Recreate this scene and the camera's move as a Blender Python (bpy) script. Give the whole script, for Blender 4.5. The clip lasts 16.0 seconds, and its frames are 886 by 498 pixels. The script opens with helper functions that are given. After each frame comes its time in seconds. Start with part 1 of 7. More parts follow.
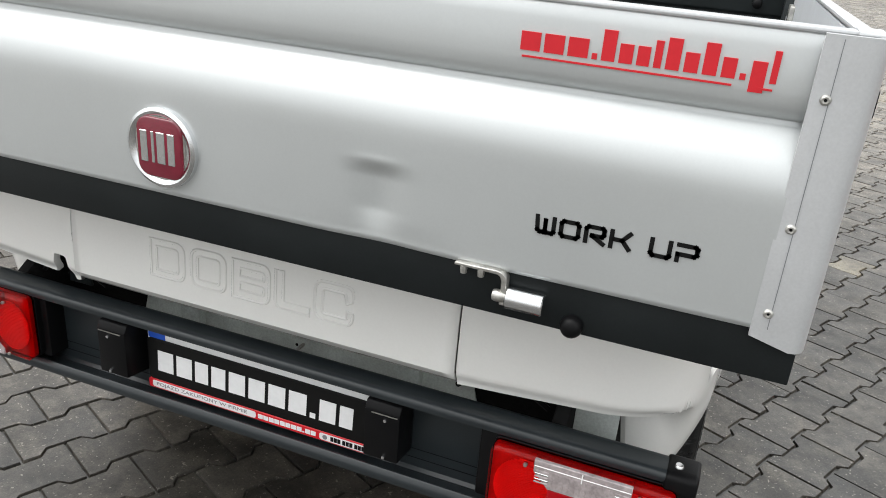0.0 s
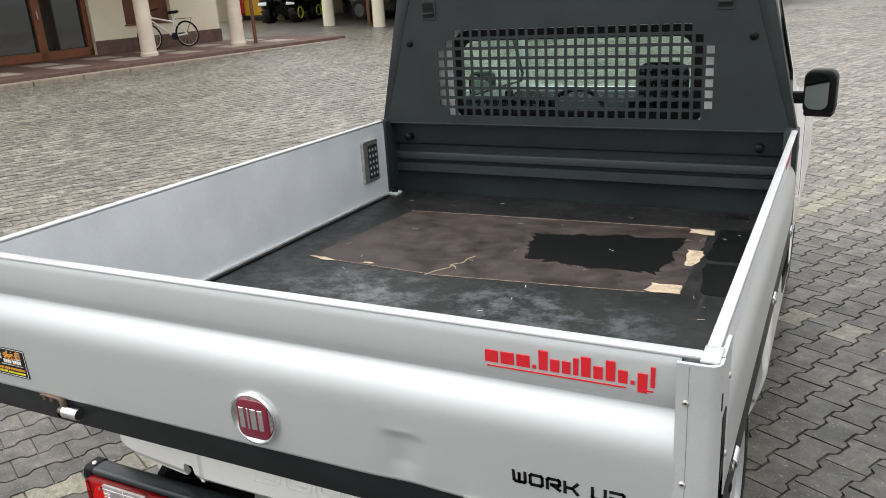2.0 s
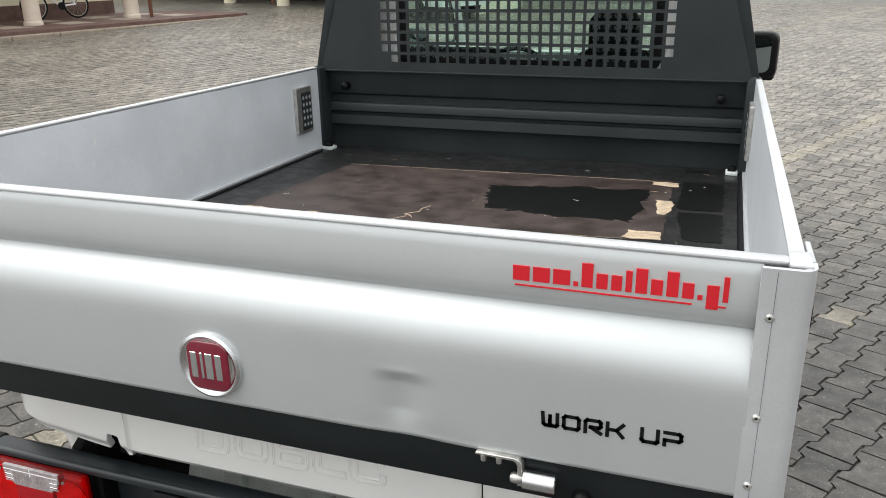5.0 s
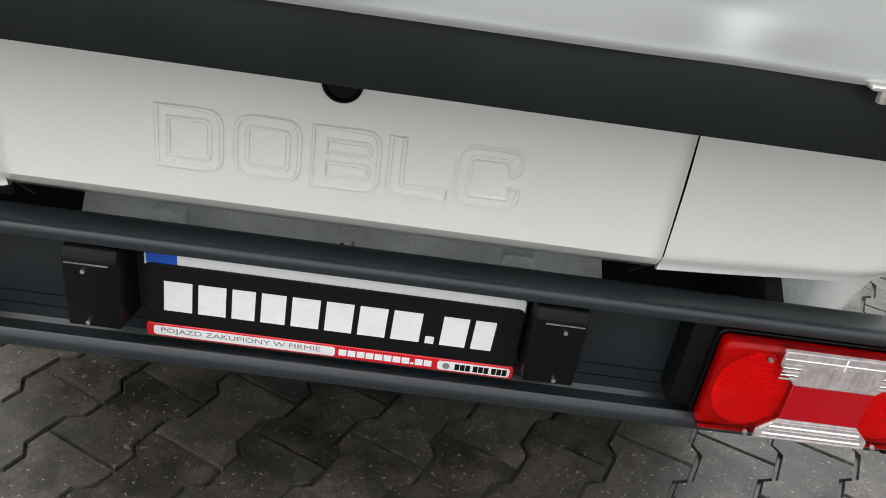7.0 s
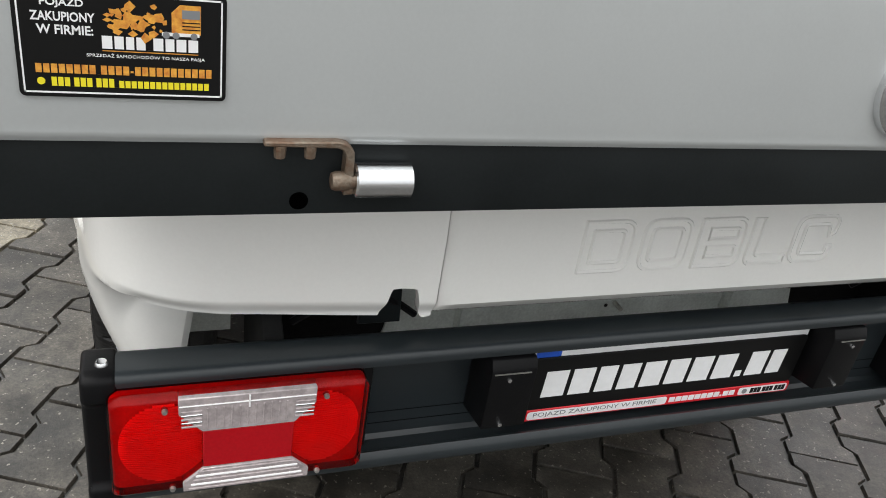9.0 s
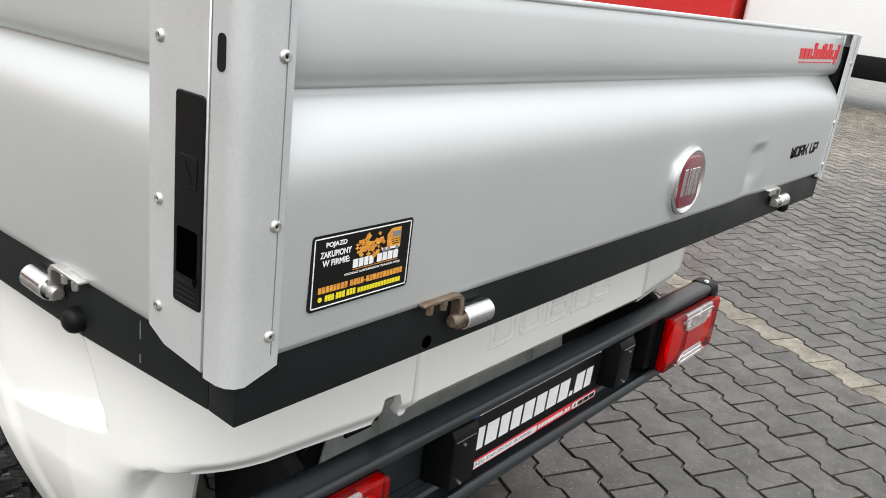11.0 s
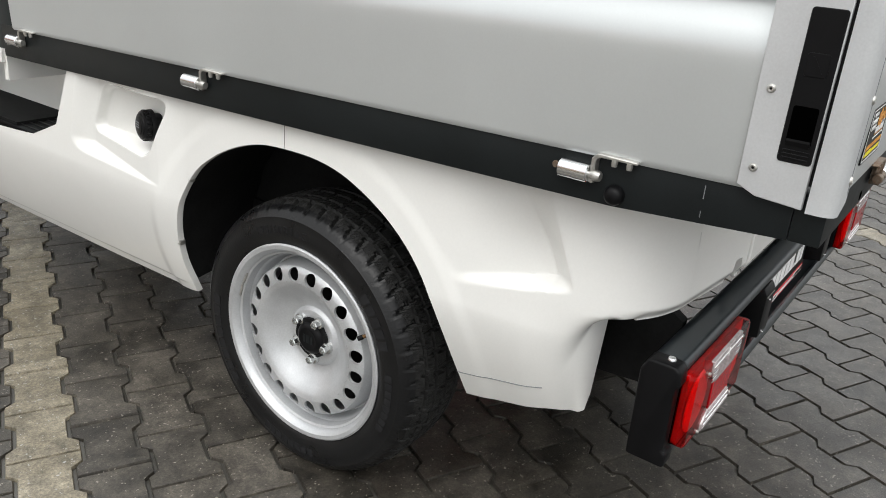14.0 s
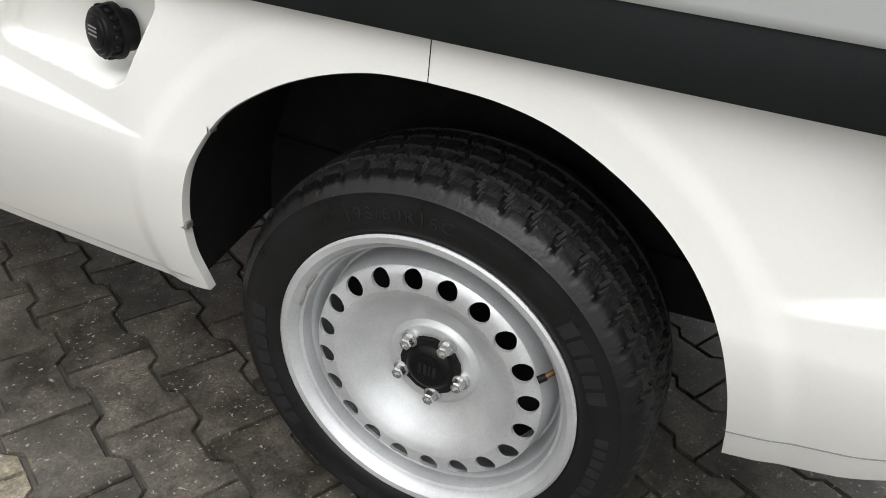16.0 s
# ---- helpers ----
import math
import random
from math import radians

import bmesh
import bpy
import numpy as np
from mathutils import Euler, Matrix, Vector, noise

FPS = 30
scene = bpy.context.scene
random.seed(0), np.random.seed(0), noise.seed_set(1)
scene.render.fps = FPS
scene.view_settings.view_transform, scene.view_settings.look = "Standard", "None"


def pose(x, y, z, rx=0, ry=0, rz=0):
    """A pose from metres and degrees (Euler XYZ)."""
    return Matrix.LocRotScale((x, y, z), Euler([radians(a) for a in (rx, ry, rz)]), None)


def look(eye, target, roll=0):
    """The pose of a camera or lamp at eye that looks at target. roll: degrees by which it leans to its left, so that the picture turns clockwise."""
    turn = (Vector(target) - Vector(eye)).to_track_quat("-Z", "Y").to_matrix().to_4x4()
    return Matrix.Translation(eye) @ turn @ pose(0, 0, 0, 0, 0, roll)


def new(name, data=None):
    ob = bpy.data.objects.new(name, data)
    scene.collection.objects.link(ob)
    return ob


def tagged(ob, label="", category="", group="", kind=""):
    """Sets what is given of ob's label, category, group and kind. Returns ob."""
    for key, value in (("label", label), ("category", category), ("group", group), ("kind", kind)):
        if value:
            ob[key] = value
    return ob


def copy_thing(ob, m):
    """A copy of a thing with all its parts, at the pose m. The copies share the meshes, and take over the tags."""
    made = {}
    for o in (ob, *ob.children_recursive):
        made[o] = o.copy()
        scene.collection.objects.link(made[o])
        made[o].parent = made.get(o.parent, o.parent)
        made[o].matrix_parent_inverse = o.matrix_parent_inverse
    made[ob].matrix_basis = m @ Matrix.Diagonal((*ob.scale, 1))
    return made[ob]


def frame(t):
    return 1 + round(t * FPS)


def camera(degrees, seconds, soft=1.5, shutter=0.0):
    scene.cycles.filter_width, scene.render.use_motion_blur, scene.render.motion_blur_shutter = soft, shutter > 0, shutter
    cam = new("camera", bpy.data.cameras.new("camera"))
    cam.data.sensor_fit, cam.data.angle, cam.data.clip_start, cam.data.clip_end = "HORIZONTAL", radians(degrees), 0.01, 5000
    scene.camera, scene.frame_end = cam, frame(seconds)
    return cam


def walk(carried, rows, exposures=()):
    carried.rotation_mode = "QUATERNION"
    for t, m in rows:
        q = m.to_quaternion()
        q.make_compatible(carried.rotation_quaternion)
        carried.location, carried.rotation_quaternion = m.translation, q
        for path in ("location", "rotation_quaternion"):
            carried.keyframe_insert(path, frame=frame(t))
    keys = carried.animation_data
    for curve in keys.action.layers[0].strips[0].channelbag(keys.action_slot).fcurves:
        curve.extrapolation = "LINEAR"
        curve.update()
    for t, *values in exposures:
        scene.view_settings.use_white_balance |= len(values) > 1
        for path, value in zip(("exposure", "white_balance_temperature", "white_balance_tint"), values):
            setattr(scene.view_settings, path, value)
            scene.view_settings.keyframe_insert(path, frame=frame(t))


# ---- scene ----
cam = camera(58.1, 16.0, 0.95)
PATH = [
    (0, (0.768, -0.915, 1.397), (0.157, 0.819, 0.609), 4.8),
    (0.5, (0.83, -1.039, 1.532), (0.197, 0.684, 0.737), 2.1),
    (1, (0.88, -1.04, 1.643), (0.189, 0.663, 0.856), -0.3),
    (1.5, (0.954, -1.039, 1.786), (0.153, 0.646, 1.065), -2.6),
    (2, (1.019, -1.1, 1.874), (0.157, 0.584, 1.224), -3.7),
    (2.5, (1.104, -1.139, 1.967), (0.219, 0.56, 1.394), -4.9),
    (3, (1.121, -1.157, 2.027), (0.247, 0.563, 1.5), -5.5),
    (3.2, (1.119, -1.152, 2.038), (0.255, 0.577, 1.522), -5.7),
    (5.3, (0.681, -0.944, 1.553), (0.104, 0.817, 0.801), 0.1),
    (5.5, (0.621, -0.903, 1.471), (0.08, 0.842, 0.658), 0.8),
    (6, (0.483, -0.77, 1.311), (0.086, 0.961, 0.391), 2.9),
    (6.5, (0.305, -0.682, 1.185), (0.173, 1.051, 0.194), 6.6),
    (7, (0.104, -0.664, 1.15), (0.182, 1.054, 0.129), 8.8),
    (7.5, (-0.133, -0.63, 1.121), (0.056, 1.05, 0.053), 9.5),
    (8, (-0.349, -0.576, 1.109), (-0.069, 1.081, 0.025), 9.5),
    (8.5, (-0.573, -0.577, 1.143), (-0.113, 1.067, 0.102), 9.8),
    (9, (-0.744, -0.594, 1.221), (-0.053, 1.017, 0.259), 9.6),
    (9.5, (-0.878, -0.559, 1.239), (0.073, 0.973, 0.373), 8.6),
    (10, (-1.019, -0.524, 1.29), (0.166, 0.882, 0.503), 8.4),
    (10.2, (-1.077, -0.53, 1.301), (0.2, 0.815, 0.551), 8.4),
    (12.3, (-1.567, -0.431, 1.325), (0.003, 0.66, 0.737), 5.8),
    (12.5, (-1.603, -0.361, 1.309), (-0.037, 0.721, 0.698), 5.7),
    (13, (-1.719, -0.266, 1.289), (-0.166, 0.8, 0.62), 5.3),
    (13.5, (-1.936, -0.243, 1.293), (-0.394, 0.809, 0.575), 4.8),
    (14, (-1.986, -0.149, 1.271), (-0.465, 0.898, 0.503), 4.6),
    (14.5, (-1.873, 0.089, 1.227), (-0.371, 1.099, 0.376), 4.4),
    (15, (-1.815, 0.261, 1.202), (-0.302, 1.18, 0.271), 4.5),
    (15.5, (-1.756, 0.496, 1.171), (-0.212, 1.274, 0.166), 5.3),
    (16, (-1.653, 0.675, 1.13), (-0.088, 1.314, 0.06), 6.4),
]
EXPOSURES = [(0.0, 0.04), (1.0, 0.02), (2.0, -0.02), (2.5, -0.08), (3.0, -0.32), (5.5, -0.04), (6.0, -0.08), (6.5, 0.21), (7.5, 0.23), (8.5, 0.22), (9.0, -0.08), (9.5, 0.06), (10.0, 0.12), (12.5, -0.02), (13.5, -0.12), (14.5, -0.14), (16.0, -0.08)]
SKY, SUN = 0.218, 1.0
SLOPE = 0.026
walk(cam, [(t, look(eye, target, roll)) for t, eye, target, roll in PATH], EXPOSURES)

# ---- world and light: an even overcast sky with a very soft sun ----
world = bpy.data.worlds.new("overcast")
scene.world = world
world.use_nodes = True
wn = world.node_tree
wn.nodes.clear()
sky = wn.nodes.new("ShaderNodeTexSky")
sky.sky_type = "NISHITA"
sky.sun_disc = False
sky.sun_elevation = radians(50)
sky.sun_rotation = radians(230)
sky.dust_density = 6.0
sky.air_density = 1.0
grey = wn.nodes.new("ShaderNodeHueSaturation")
grey.inputs["Saturation"].default_value = 0.12
up = wn.nodes.new("ShaderNodeTexCoord")
height = wn.nodes.new("ShaderNodeSeparateXYZ")
wn.links.new(up.outputs["Generated"], height.inputs[0])
grade = wn.nodes.new("ShaderNodeMapRange")  # an overcast sky is brightest overhead
for k, v in enumerate((0.0, 1.0, 0.42, 1.33)):
    grade.inputs[k + 1].default_value = v
wn.links.new(height.outputs[2], grade.inputs[0])
layer = wn.nodes.new("ShaderNodeMix")
layer.data_type, layer.blend_type = "RGBA", "MULTIPLY"
layer.inputs[0].default_value = 1
layer.inputs[6].default_value = (9.0, 9.2, 9.3, 1)
wn.links.new(grade.outputs[0], layer.inputs[7])
cloud = wn.nodes.new("ShaderNodeMix")
cloud.data_type = "RGBA"
cloud.inputs[0].default_value = 0.80
wn.links.new(layer.outputs[2], cloud.inputs[7])
bg = wn.nodes.new("ShaderNodeBackground")
bg.inputs[1].default_value = SKY
wo = wn.nodes.new("ShaderNodeOutputWorld")
wn.links.new(sky.outputs[0], grey.inputs["Color"])
wn.links.new(grey.outputs[0], cloud.inputs[6])
wn.links.new(cloud.outputs[2], bg.inputs[0])
wn.links.new(bg.outputs[0], wo.inputs[0])
sun = new("sun", bpy.data.lights.new("sun", "SUN"))
sun.data.energy, sun.data.angle, sun.data.color = SUN, radians(40), (1.0, 0.97, 0.93)
sun.matrix_world = look((-8, -2.5, 13), (0, 0, 0))


# ---- materials ----
def material(name, base, rough=0.5, metal=0.0, vary=0.0, scale=8.0, bump=0.0, fine=120.0, coat=0.0, tint=None, object_random=0.0, island=0.0, rough_vary=0.0, spec=0.5):
    """A principled material with two scales of noise in colour, gloss and relief."""
    m = bpy.data.materials.new(name)
    m.use_nodes = True
    nt = m.node_tree
    p = nt.nodes["Principled BSDF"]
    p.inputs["Roughness"].default_value = rough
    p.inputs["Metallic"].default_value = metal
    p.inputs["Coat Weight"].default_value = coat
    p.inputs["Specular IOR Level"].default_value = spec
    p.inputs["Base Color"].default_value = (*base, 1)
    co = nt.nodes.new("ShaderNodeTexCoord")
    big = nt.nodes.new("ShaderNodeTexNoise")
    big.inputs["Scale"].default_value, big.inputs["Detail"].default_value, big.inputs["Roughness"].default_value = scale, 6, 0.6
    small = nt.nodes.new("ShaderNodeTexNoise")
    small.inputs["Scale"].default_value, small.inputs["Detail"].default_value = fine, 3
    nt.links.new(co.outputs["Object"], big.inputs["Vector"])
    nt.links.new(co.outputs["Object"], small.inputs["Vector"])
    if vary:
        add = nt.nodes.new("ShaderNodeMath")
        add.operation = "MULTIPLY_ADD"
        add.inputs[1].default_value = 0.4
        nt.links.new(small.outputs[0], add.inputs[0])
        nt.links.new(big.outputs[0], add.inputs[2])
        last = add.outputs[0]
        if object_random or island:
            src = nt.nodes.new("ShaderNodeObjectInfo" if object_random else "ShaderNodeNewGeometry")
            more = nt.nodes.new("ShaderNodeMath")
            more.operation = "MULTIPLY_ADD"
            more.inputs[1].default_value = object_random or island
            nt.links.new(src.outputs["Random" if object_random else "Random Per Island"], more.inputs[0])
            nt.links.new(last, more.inputs[2])
            last = more.outputs[0]
        span = nt.nodes.new("ShaderNodeMapRange")
        extra = object_random or island
        span.inputs[1].default_value, span.inputs[2].default_value = 0.45, 0.95 + extra
        nt.links.new(last, span.inputs[0])
        mix = nt.nodes.new("ShaderNodeMix")
        mix.data_type = "RGBA"
        other = tint or tuple(min(1, c * (1 + vary)) for c in base)
        mix.inputs[6].default_value = (*[c * (1 - vary) for c in base], 1)
        mix.inputs[7].default_value = (*other, 1)
        nt.links.new(span.outputs[0], mix.inputs[0])
        nt.links.new(mix.outputs[2], p.inputs["Base Color"])
    if rough_vary:
        rr = nt.nodes.new("ShaderNodeMapRange")
        rr.inputs[1].default_value, rr.inputs[2].default_value = 0.3, 0.7
        rr.inputs[3].default_value, rr.inputs[4].default_value = max(0.02, rough - rough_vary), min(1, rough + rough_vary)
        nt.links.new(big.outputs[0], rr.inputs[0])
        nt.links.new(rr.outputs[0], p.inputs["Roughness"])
    if bump:
        b = nt.nodes.new("ShaderNodeBump")
        b.inputs["Strength"].default_value = bump
        b.inputs["Distance"].default_value = 0.002
        nt.links.new(small.outputs[0], b.inputs["Height"])
        nt.links.new(b.outputs[0], p.inputs["Normal"])
    return m


def glassy(name, colour, rough=0.02, ior=1.5):
    """Thin glass: a clear sheet with a tint and a real gloss."""
    m = bpy.data.materials.new(name)
    m.use_nodes = True
    nt = m.node_tree
    nt.nodes.remove(nt.nodes["Principled BSDF"])
    out = nt.nodes["Material Output"]
    t = nt.nodes.new("ShaderNodeBsdfTransparent")
    t.inputs[0].default_value = (*colour, 1)
    g = nt.nodes.new("ShaderNodeBsdfGlossy")
    g.inputs["Roughness"].default_value = rough
    fr = nt.nodes.new("ShaderNodeFresnel")
    fr.inputs[0].default_value = ior
    mix = nt.nodes.new("ShaderNodeMixShader")
    nt.links.new(fr.outputs[0], mix.inputs[0])
    nt.links.new(t.outputs[0], mix.inputs[1])
    nt.links.new(g.outputs[0], mix.inputs[2])
    nt.links.new(mix.outputs[0], out.inputs[0])
    return m


SILVER = material("silver_paint", (0.545, 0.565, 0.565), 0.33, 0.42, 0.04, 3, 0.0, 300, coat=0.15, rough_vary=0.03)
ALU = material("bare_aluminium", (0.60, 0.61, 0.62), 0.42, 0.45, 0.10, 5, 0.06, 300, rough_vary=0.08)
ALU_IN = material("scuffed_aluminium", (0.74, 0.77, 0.80), 0.42, 0.22, 0.09, 4, 0.05, 200, rough_vary=0.08)
WHITE = material("white_paint", (0.87, 0.865, 0.835), 0.25, 0.0, 0.03, 2.5, 0.0, 200, coat=0.6)
BAND = material("anthracite_frame_paint", (0.0112, 0.0134, 0.0140), 0.40, 0.0, 0.25, 6, 0.04, 300, rough_vary=0.10, spec=0.18)
HEAD = material("anthracite_panel_paint", (0.020, 0.025, 0.026), 0.46, 0.0, 0.22, 5, 0.05, 300, rough_vary=0.10, spec=0.32)
BUMPER = material("dark_grey_bumper_paint", (0.020, 0.025, 0.028), 0.33, 0.0, 0.18, 6, 0.03, 300, rough_vary=0.04, spec=0.45)
PLASTIC = material("black_plastic", (0.0045, 0.0045, 0.005), 0.42, 0.0, 0.2, 20, 0.1, 300, spec=0.15)
RUBBER = material("tyre_rubber", (0.0065, 0.0066, 0.007), 0.33, 0.0, 0.4, 14, 0.2, 220, rough_vary=0.10, spec=0.32)
LETTER_RUBBER = material("raised_rubber", (0.017, 0.017, 0.018), 0.6, 0.0, 0.3, 40, spec=0.15)
DUSTY = material("dusty_tread", (0.0085, 0.0085, 0.0085), 0.55, 0.0, 0.5, 60, 0.9, 320, tint=(0.026, 0.026, 0.025), spec=0.3)
RIM = material("silver_wheel_paint", (0.56, 0.57, 0.58), 0.40, 0.5, 0.16, 9, 0.03, 260, rough_vary=0.10)
BOLT = material("plated_bolt_steel", (0.60, 0.61, 0.60), 0.24, 0.95, 0.2, 60, 0.1, 300)
BRASS = material("tarnished_brass", (0.20, 0.11, 0.045), 0.4, 0.7, 0.3, 80)
CHROME = material("bright_steel", (0.78, 0.79, 0.80), 0.16, 1.0, 0.06, 30, 0.03, 300)
ZINC = material("zinc_plated_steel", (0.52, 0.51, 0.48), 0.45, 0.9, 0.3, 60, 0.25, 300)
RUST = material("rusty_steel", (0.42, 0.36, 0.28), 0.5, 0.5, 0.5, 90, 0.5, 300, tint=(0.13, 0.065, 0.035))
SHEET = material("primed_sheet_steel", (0.70, 0.745, 0.715), 0.5, 0.1, 0.3, 9, 0.1, 200, rough_vary=0.12)
DARK = material("dark_underbody", (0.012, 0.012, 0.012), 0.8, 0.0, 0.4, 9, spec=0.1)
VOID = material("open_hole", (0.0006, 0.0006, 0.0006), 1.0, 0.0, 0.0, spec=0.0)
RED_TXT = material("red_vinyl", (0.60, 0.012, 0.022), 0.4, 0.0, 0.05, 30)
BLACK_TXT = material("black_vinyl", (0.006, 0.006, 0.006), 0.4, 0.0, 0.1, 30, spec=0.2)
WHITE_TXT = material("white_print", (0.82, 0.82, 0.82), 0.45, 0.0, 0.04, 30)
BLUE = material("blue_print", (0.015, 0.09, 0.52), 0.35, 0.0, 0.1, 30)
GREYPRINT = material("grey_print", (0.20, 0.21, 0.22), 0.5)
ORANGE = material("orange_print", (0.75, 0.20, 0.03), 0.45, 0.0, 0.35, 180, tint=(0.85, 0.45, 0.06))
YELLOW = material("yellow_print", (0.80, 0.68, 0.02), 0.45)
MAROON = material("maroon_enamel", (0.17, 0.006, 0.022), 0.22, 0.0, 0.15, 40, coat=0.8)
LAMP_RED = material("red_moulded_chamber", (0.46, 0.024, 0.024), 0.30, 0.0, 0.22, 30, 0.35, 240, tint=(0.60, 0.05, 0.05), spec=0.4)
LAMP_DARK = material("dark_red_reflector", (0.40, 0.003, 0.008), 0.22, 0.0, 0.10, 220, 0.12, 420, coat=0.1, spec=0.3)
LAMP_SILVER = material("silvered_lamp_bowl", (0.97, 0.95, 0.95), 0.40, 0.05, 0.10, 40, 0.2, 200)
LAMP_COVER = glassy("red_lens_cover", (0.97, 0.032, 0.034), 0.08, 1.32)
LAMP_CLEAR = material("clear_ribbed_lens", (0.44, 0.385, 0.385), 0.16, 0.2, 0.3, 60, 0.2, 220, coat=0.5)
SEAT = material("dark_seat_cloth", (0.020, 0.021, 0.023), 0.9, 0.0, 0.2, 60, spec=0.1)
GLASS = glassy("window_glass", (0.84, 0.94, 0.90))
DARKGLASS = material("dark_glass", (0.012, 0.014, 0.015), 0.04, 0.0, 0.2, 2, coat=1.0)
MIRROR = material("mirror_glass", (0.15, 0.175, 0.17), 0.02, 1.0)
RENDER = material("cream_render", (0.80, 0.74, 0.58), 0.9, 0.0, 0.06, 1.5, 0.3, 60)
COLUMN = material("beige_column_paint", (0.70, 0.60, 0.50), 0.8, 0.0, 0.10, 3, 0.2, 60)
BROWN = material("brown_joinery", (0.20, 0.065, 0.022), 0.45, 0.0, 0.2, 5, 0.1, 60)
DOORWOOD = material("orange_brown_door", (0.31, 0.115, 0.042), 0.5, 0.0, 0.2, 5, 0.1, 60)
SACKBLUE = material("faded_blue_tube", (0.05, 0.075, 0.16), 0.5, 0.0, 0.2, 20)
BROWN2 = material("brown_shutter", (0.13, 0.042, 0.018), 0.5, 0.0, 0.2, 5)
PLINTH = material("stone_plinth", (0.13, 0.075, 0.06), 0.7, 0.0, 0.35, 6, 0.2, 60)
ROOF = material("red_roof_tile", (0.36, 0.125, 0.10), 0.6, 0.0, 0.25, 4, 0.1, 60)
COPPER = material("brown_gutter", (0.15, 0.055, 0.03), 0.4, 0.2, 0.1, 5)
FENCE = material("weathered_concrete", (0.16, 0.16, 0.12), 0.9, 0.0, 0.4, 3, 0.4, 40)
# the cream render again, with the carport's indoor shade put into its colour
SHADE = material("shaded_render", (0.50, 0.46, 0.36), 0.9, 0.0, 0.12, 2)
CARWHITE = material("white_car_paint", (0.80, 0.80, 0.80), 0.15, 0.0, 0.02, 3, coat=1.0)
CARBLUE = material("dark_blue_car_paint", (0.006, 0.009, 0.040), 0.12, 0.0, 0.1, 3, coat=1.0)
CARBLACK = material("black_car_paint", (0.008, 0.008, 0.009), 0.12, 0.0, 0.1, 3, coat=1.0)
TEAL = material("teal_plastic", (0.06, 0.36, 0.33), 0.5, 0.0, 0.1, 20)
LIME = material("lime_paint", (0.62, 0.70, 0.02), 0.4, 0.0, 0.1, 20)
MACHINE = material("yellow_machine_paint", (0.75, 0.45, 0.02), 0.4, 0.0, 0.15, 8)
TRUCKRED = material("red_cab_paint", (0.55, 0.015, 0.015), 0.25, 0.0, 0.05, 3, coat=0.6)
GUARD = material("grey_mudguard_plastic", (0.13, 0.135, 0.145), 0.5, 0.0, 0.2, 5, 0.1, 60)
SNOW = material("dirty_snow", (0.75, 0.76, 0.78), 0.8, 0.0, 0.15, 6, 0.5, 30)
WOODY = material("worn_bare_plywood", (0.46, 0.36, 0.25), 0.8, 0.0, 0.45, 22, 0.3, 150)
KERB = material("red_brown_kerb", (0.27, 0.225, 0.175), 0.85, 0.0, 0.3, 5, 0.4, 40)
SLABS = material("pale_paving_slab", (0.38, 0.32, 0.26), 0.85, 0.0, 0.25, 3, 0.2, 40)


def far_sheen(nt, co):
    """Grazing sheen put into the yard's colour: paler away from the truck towards the buildings, with an uneven border.
    """
    n = nt.nodes.new("ShaderNodeTexNoise")
    n.inputs["Scale"].default_value, n.inputs["Detail"].default_value = 0.45, 6
    nt.links.new(co.outputs["Object"], n.inputs["Vector"])
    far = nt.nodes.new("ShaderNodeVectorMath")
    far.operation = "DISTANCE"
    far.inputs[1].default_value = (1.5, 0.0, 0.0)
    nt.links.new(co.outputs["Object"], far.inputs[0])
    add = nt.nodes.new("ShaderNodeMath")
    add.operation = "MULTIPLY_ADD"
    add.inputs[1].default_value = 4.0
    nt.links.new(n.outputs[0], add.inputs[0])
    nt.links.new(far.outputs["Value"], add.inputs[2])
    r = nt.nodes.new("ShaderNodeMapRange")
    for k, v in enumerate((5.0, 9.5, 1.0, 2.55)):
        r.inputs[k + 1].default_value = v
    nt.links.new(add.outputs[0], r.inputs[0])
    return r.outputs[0]


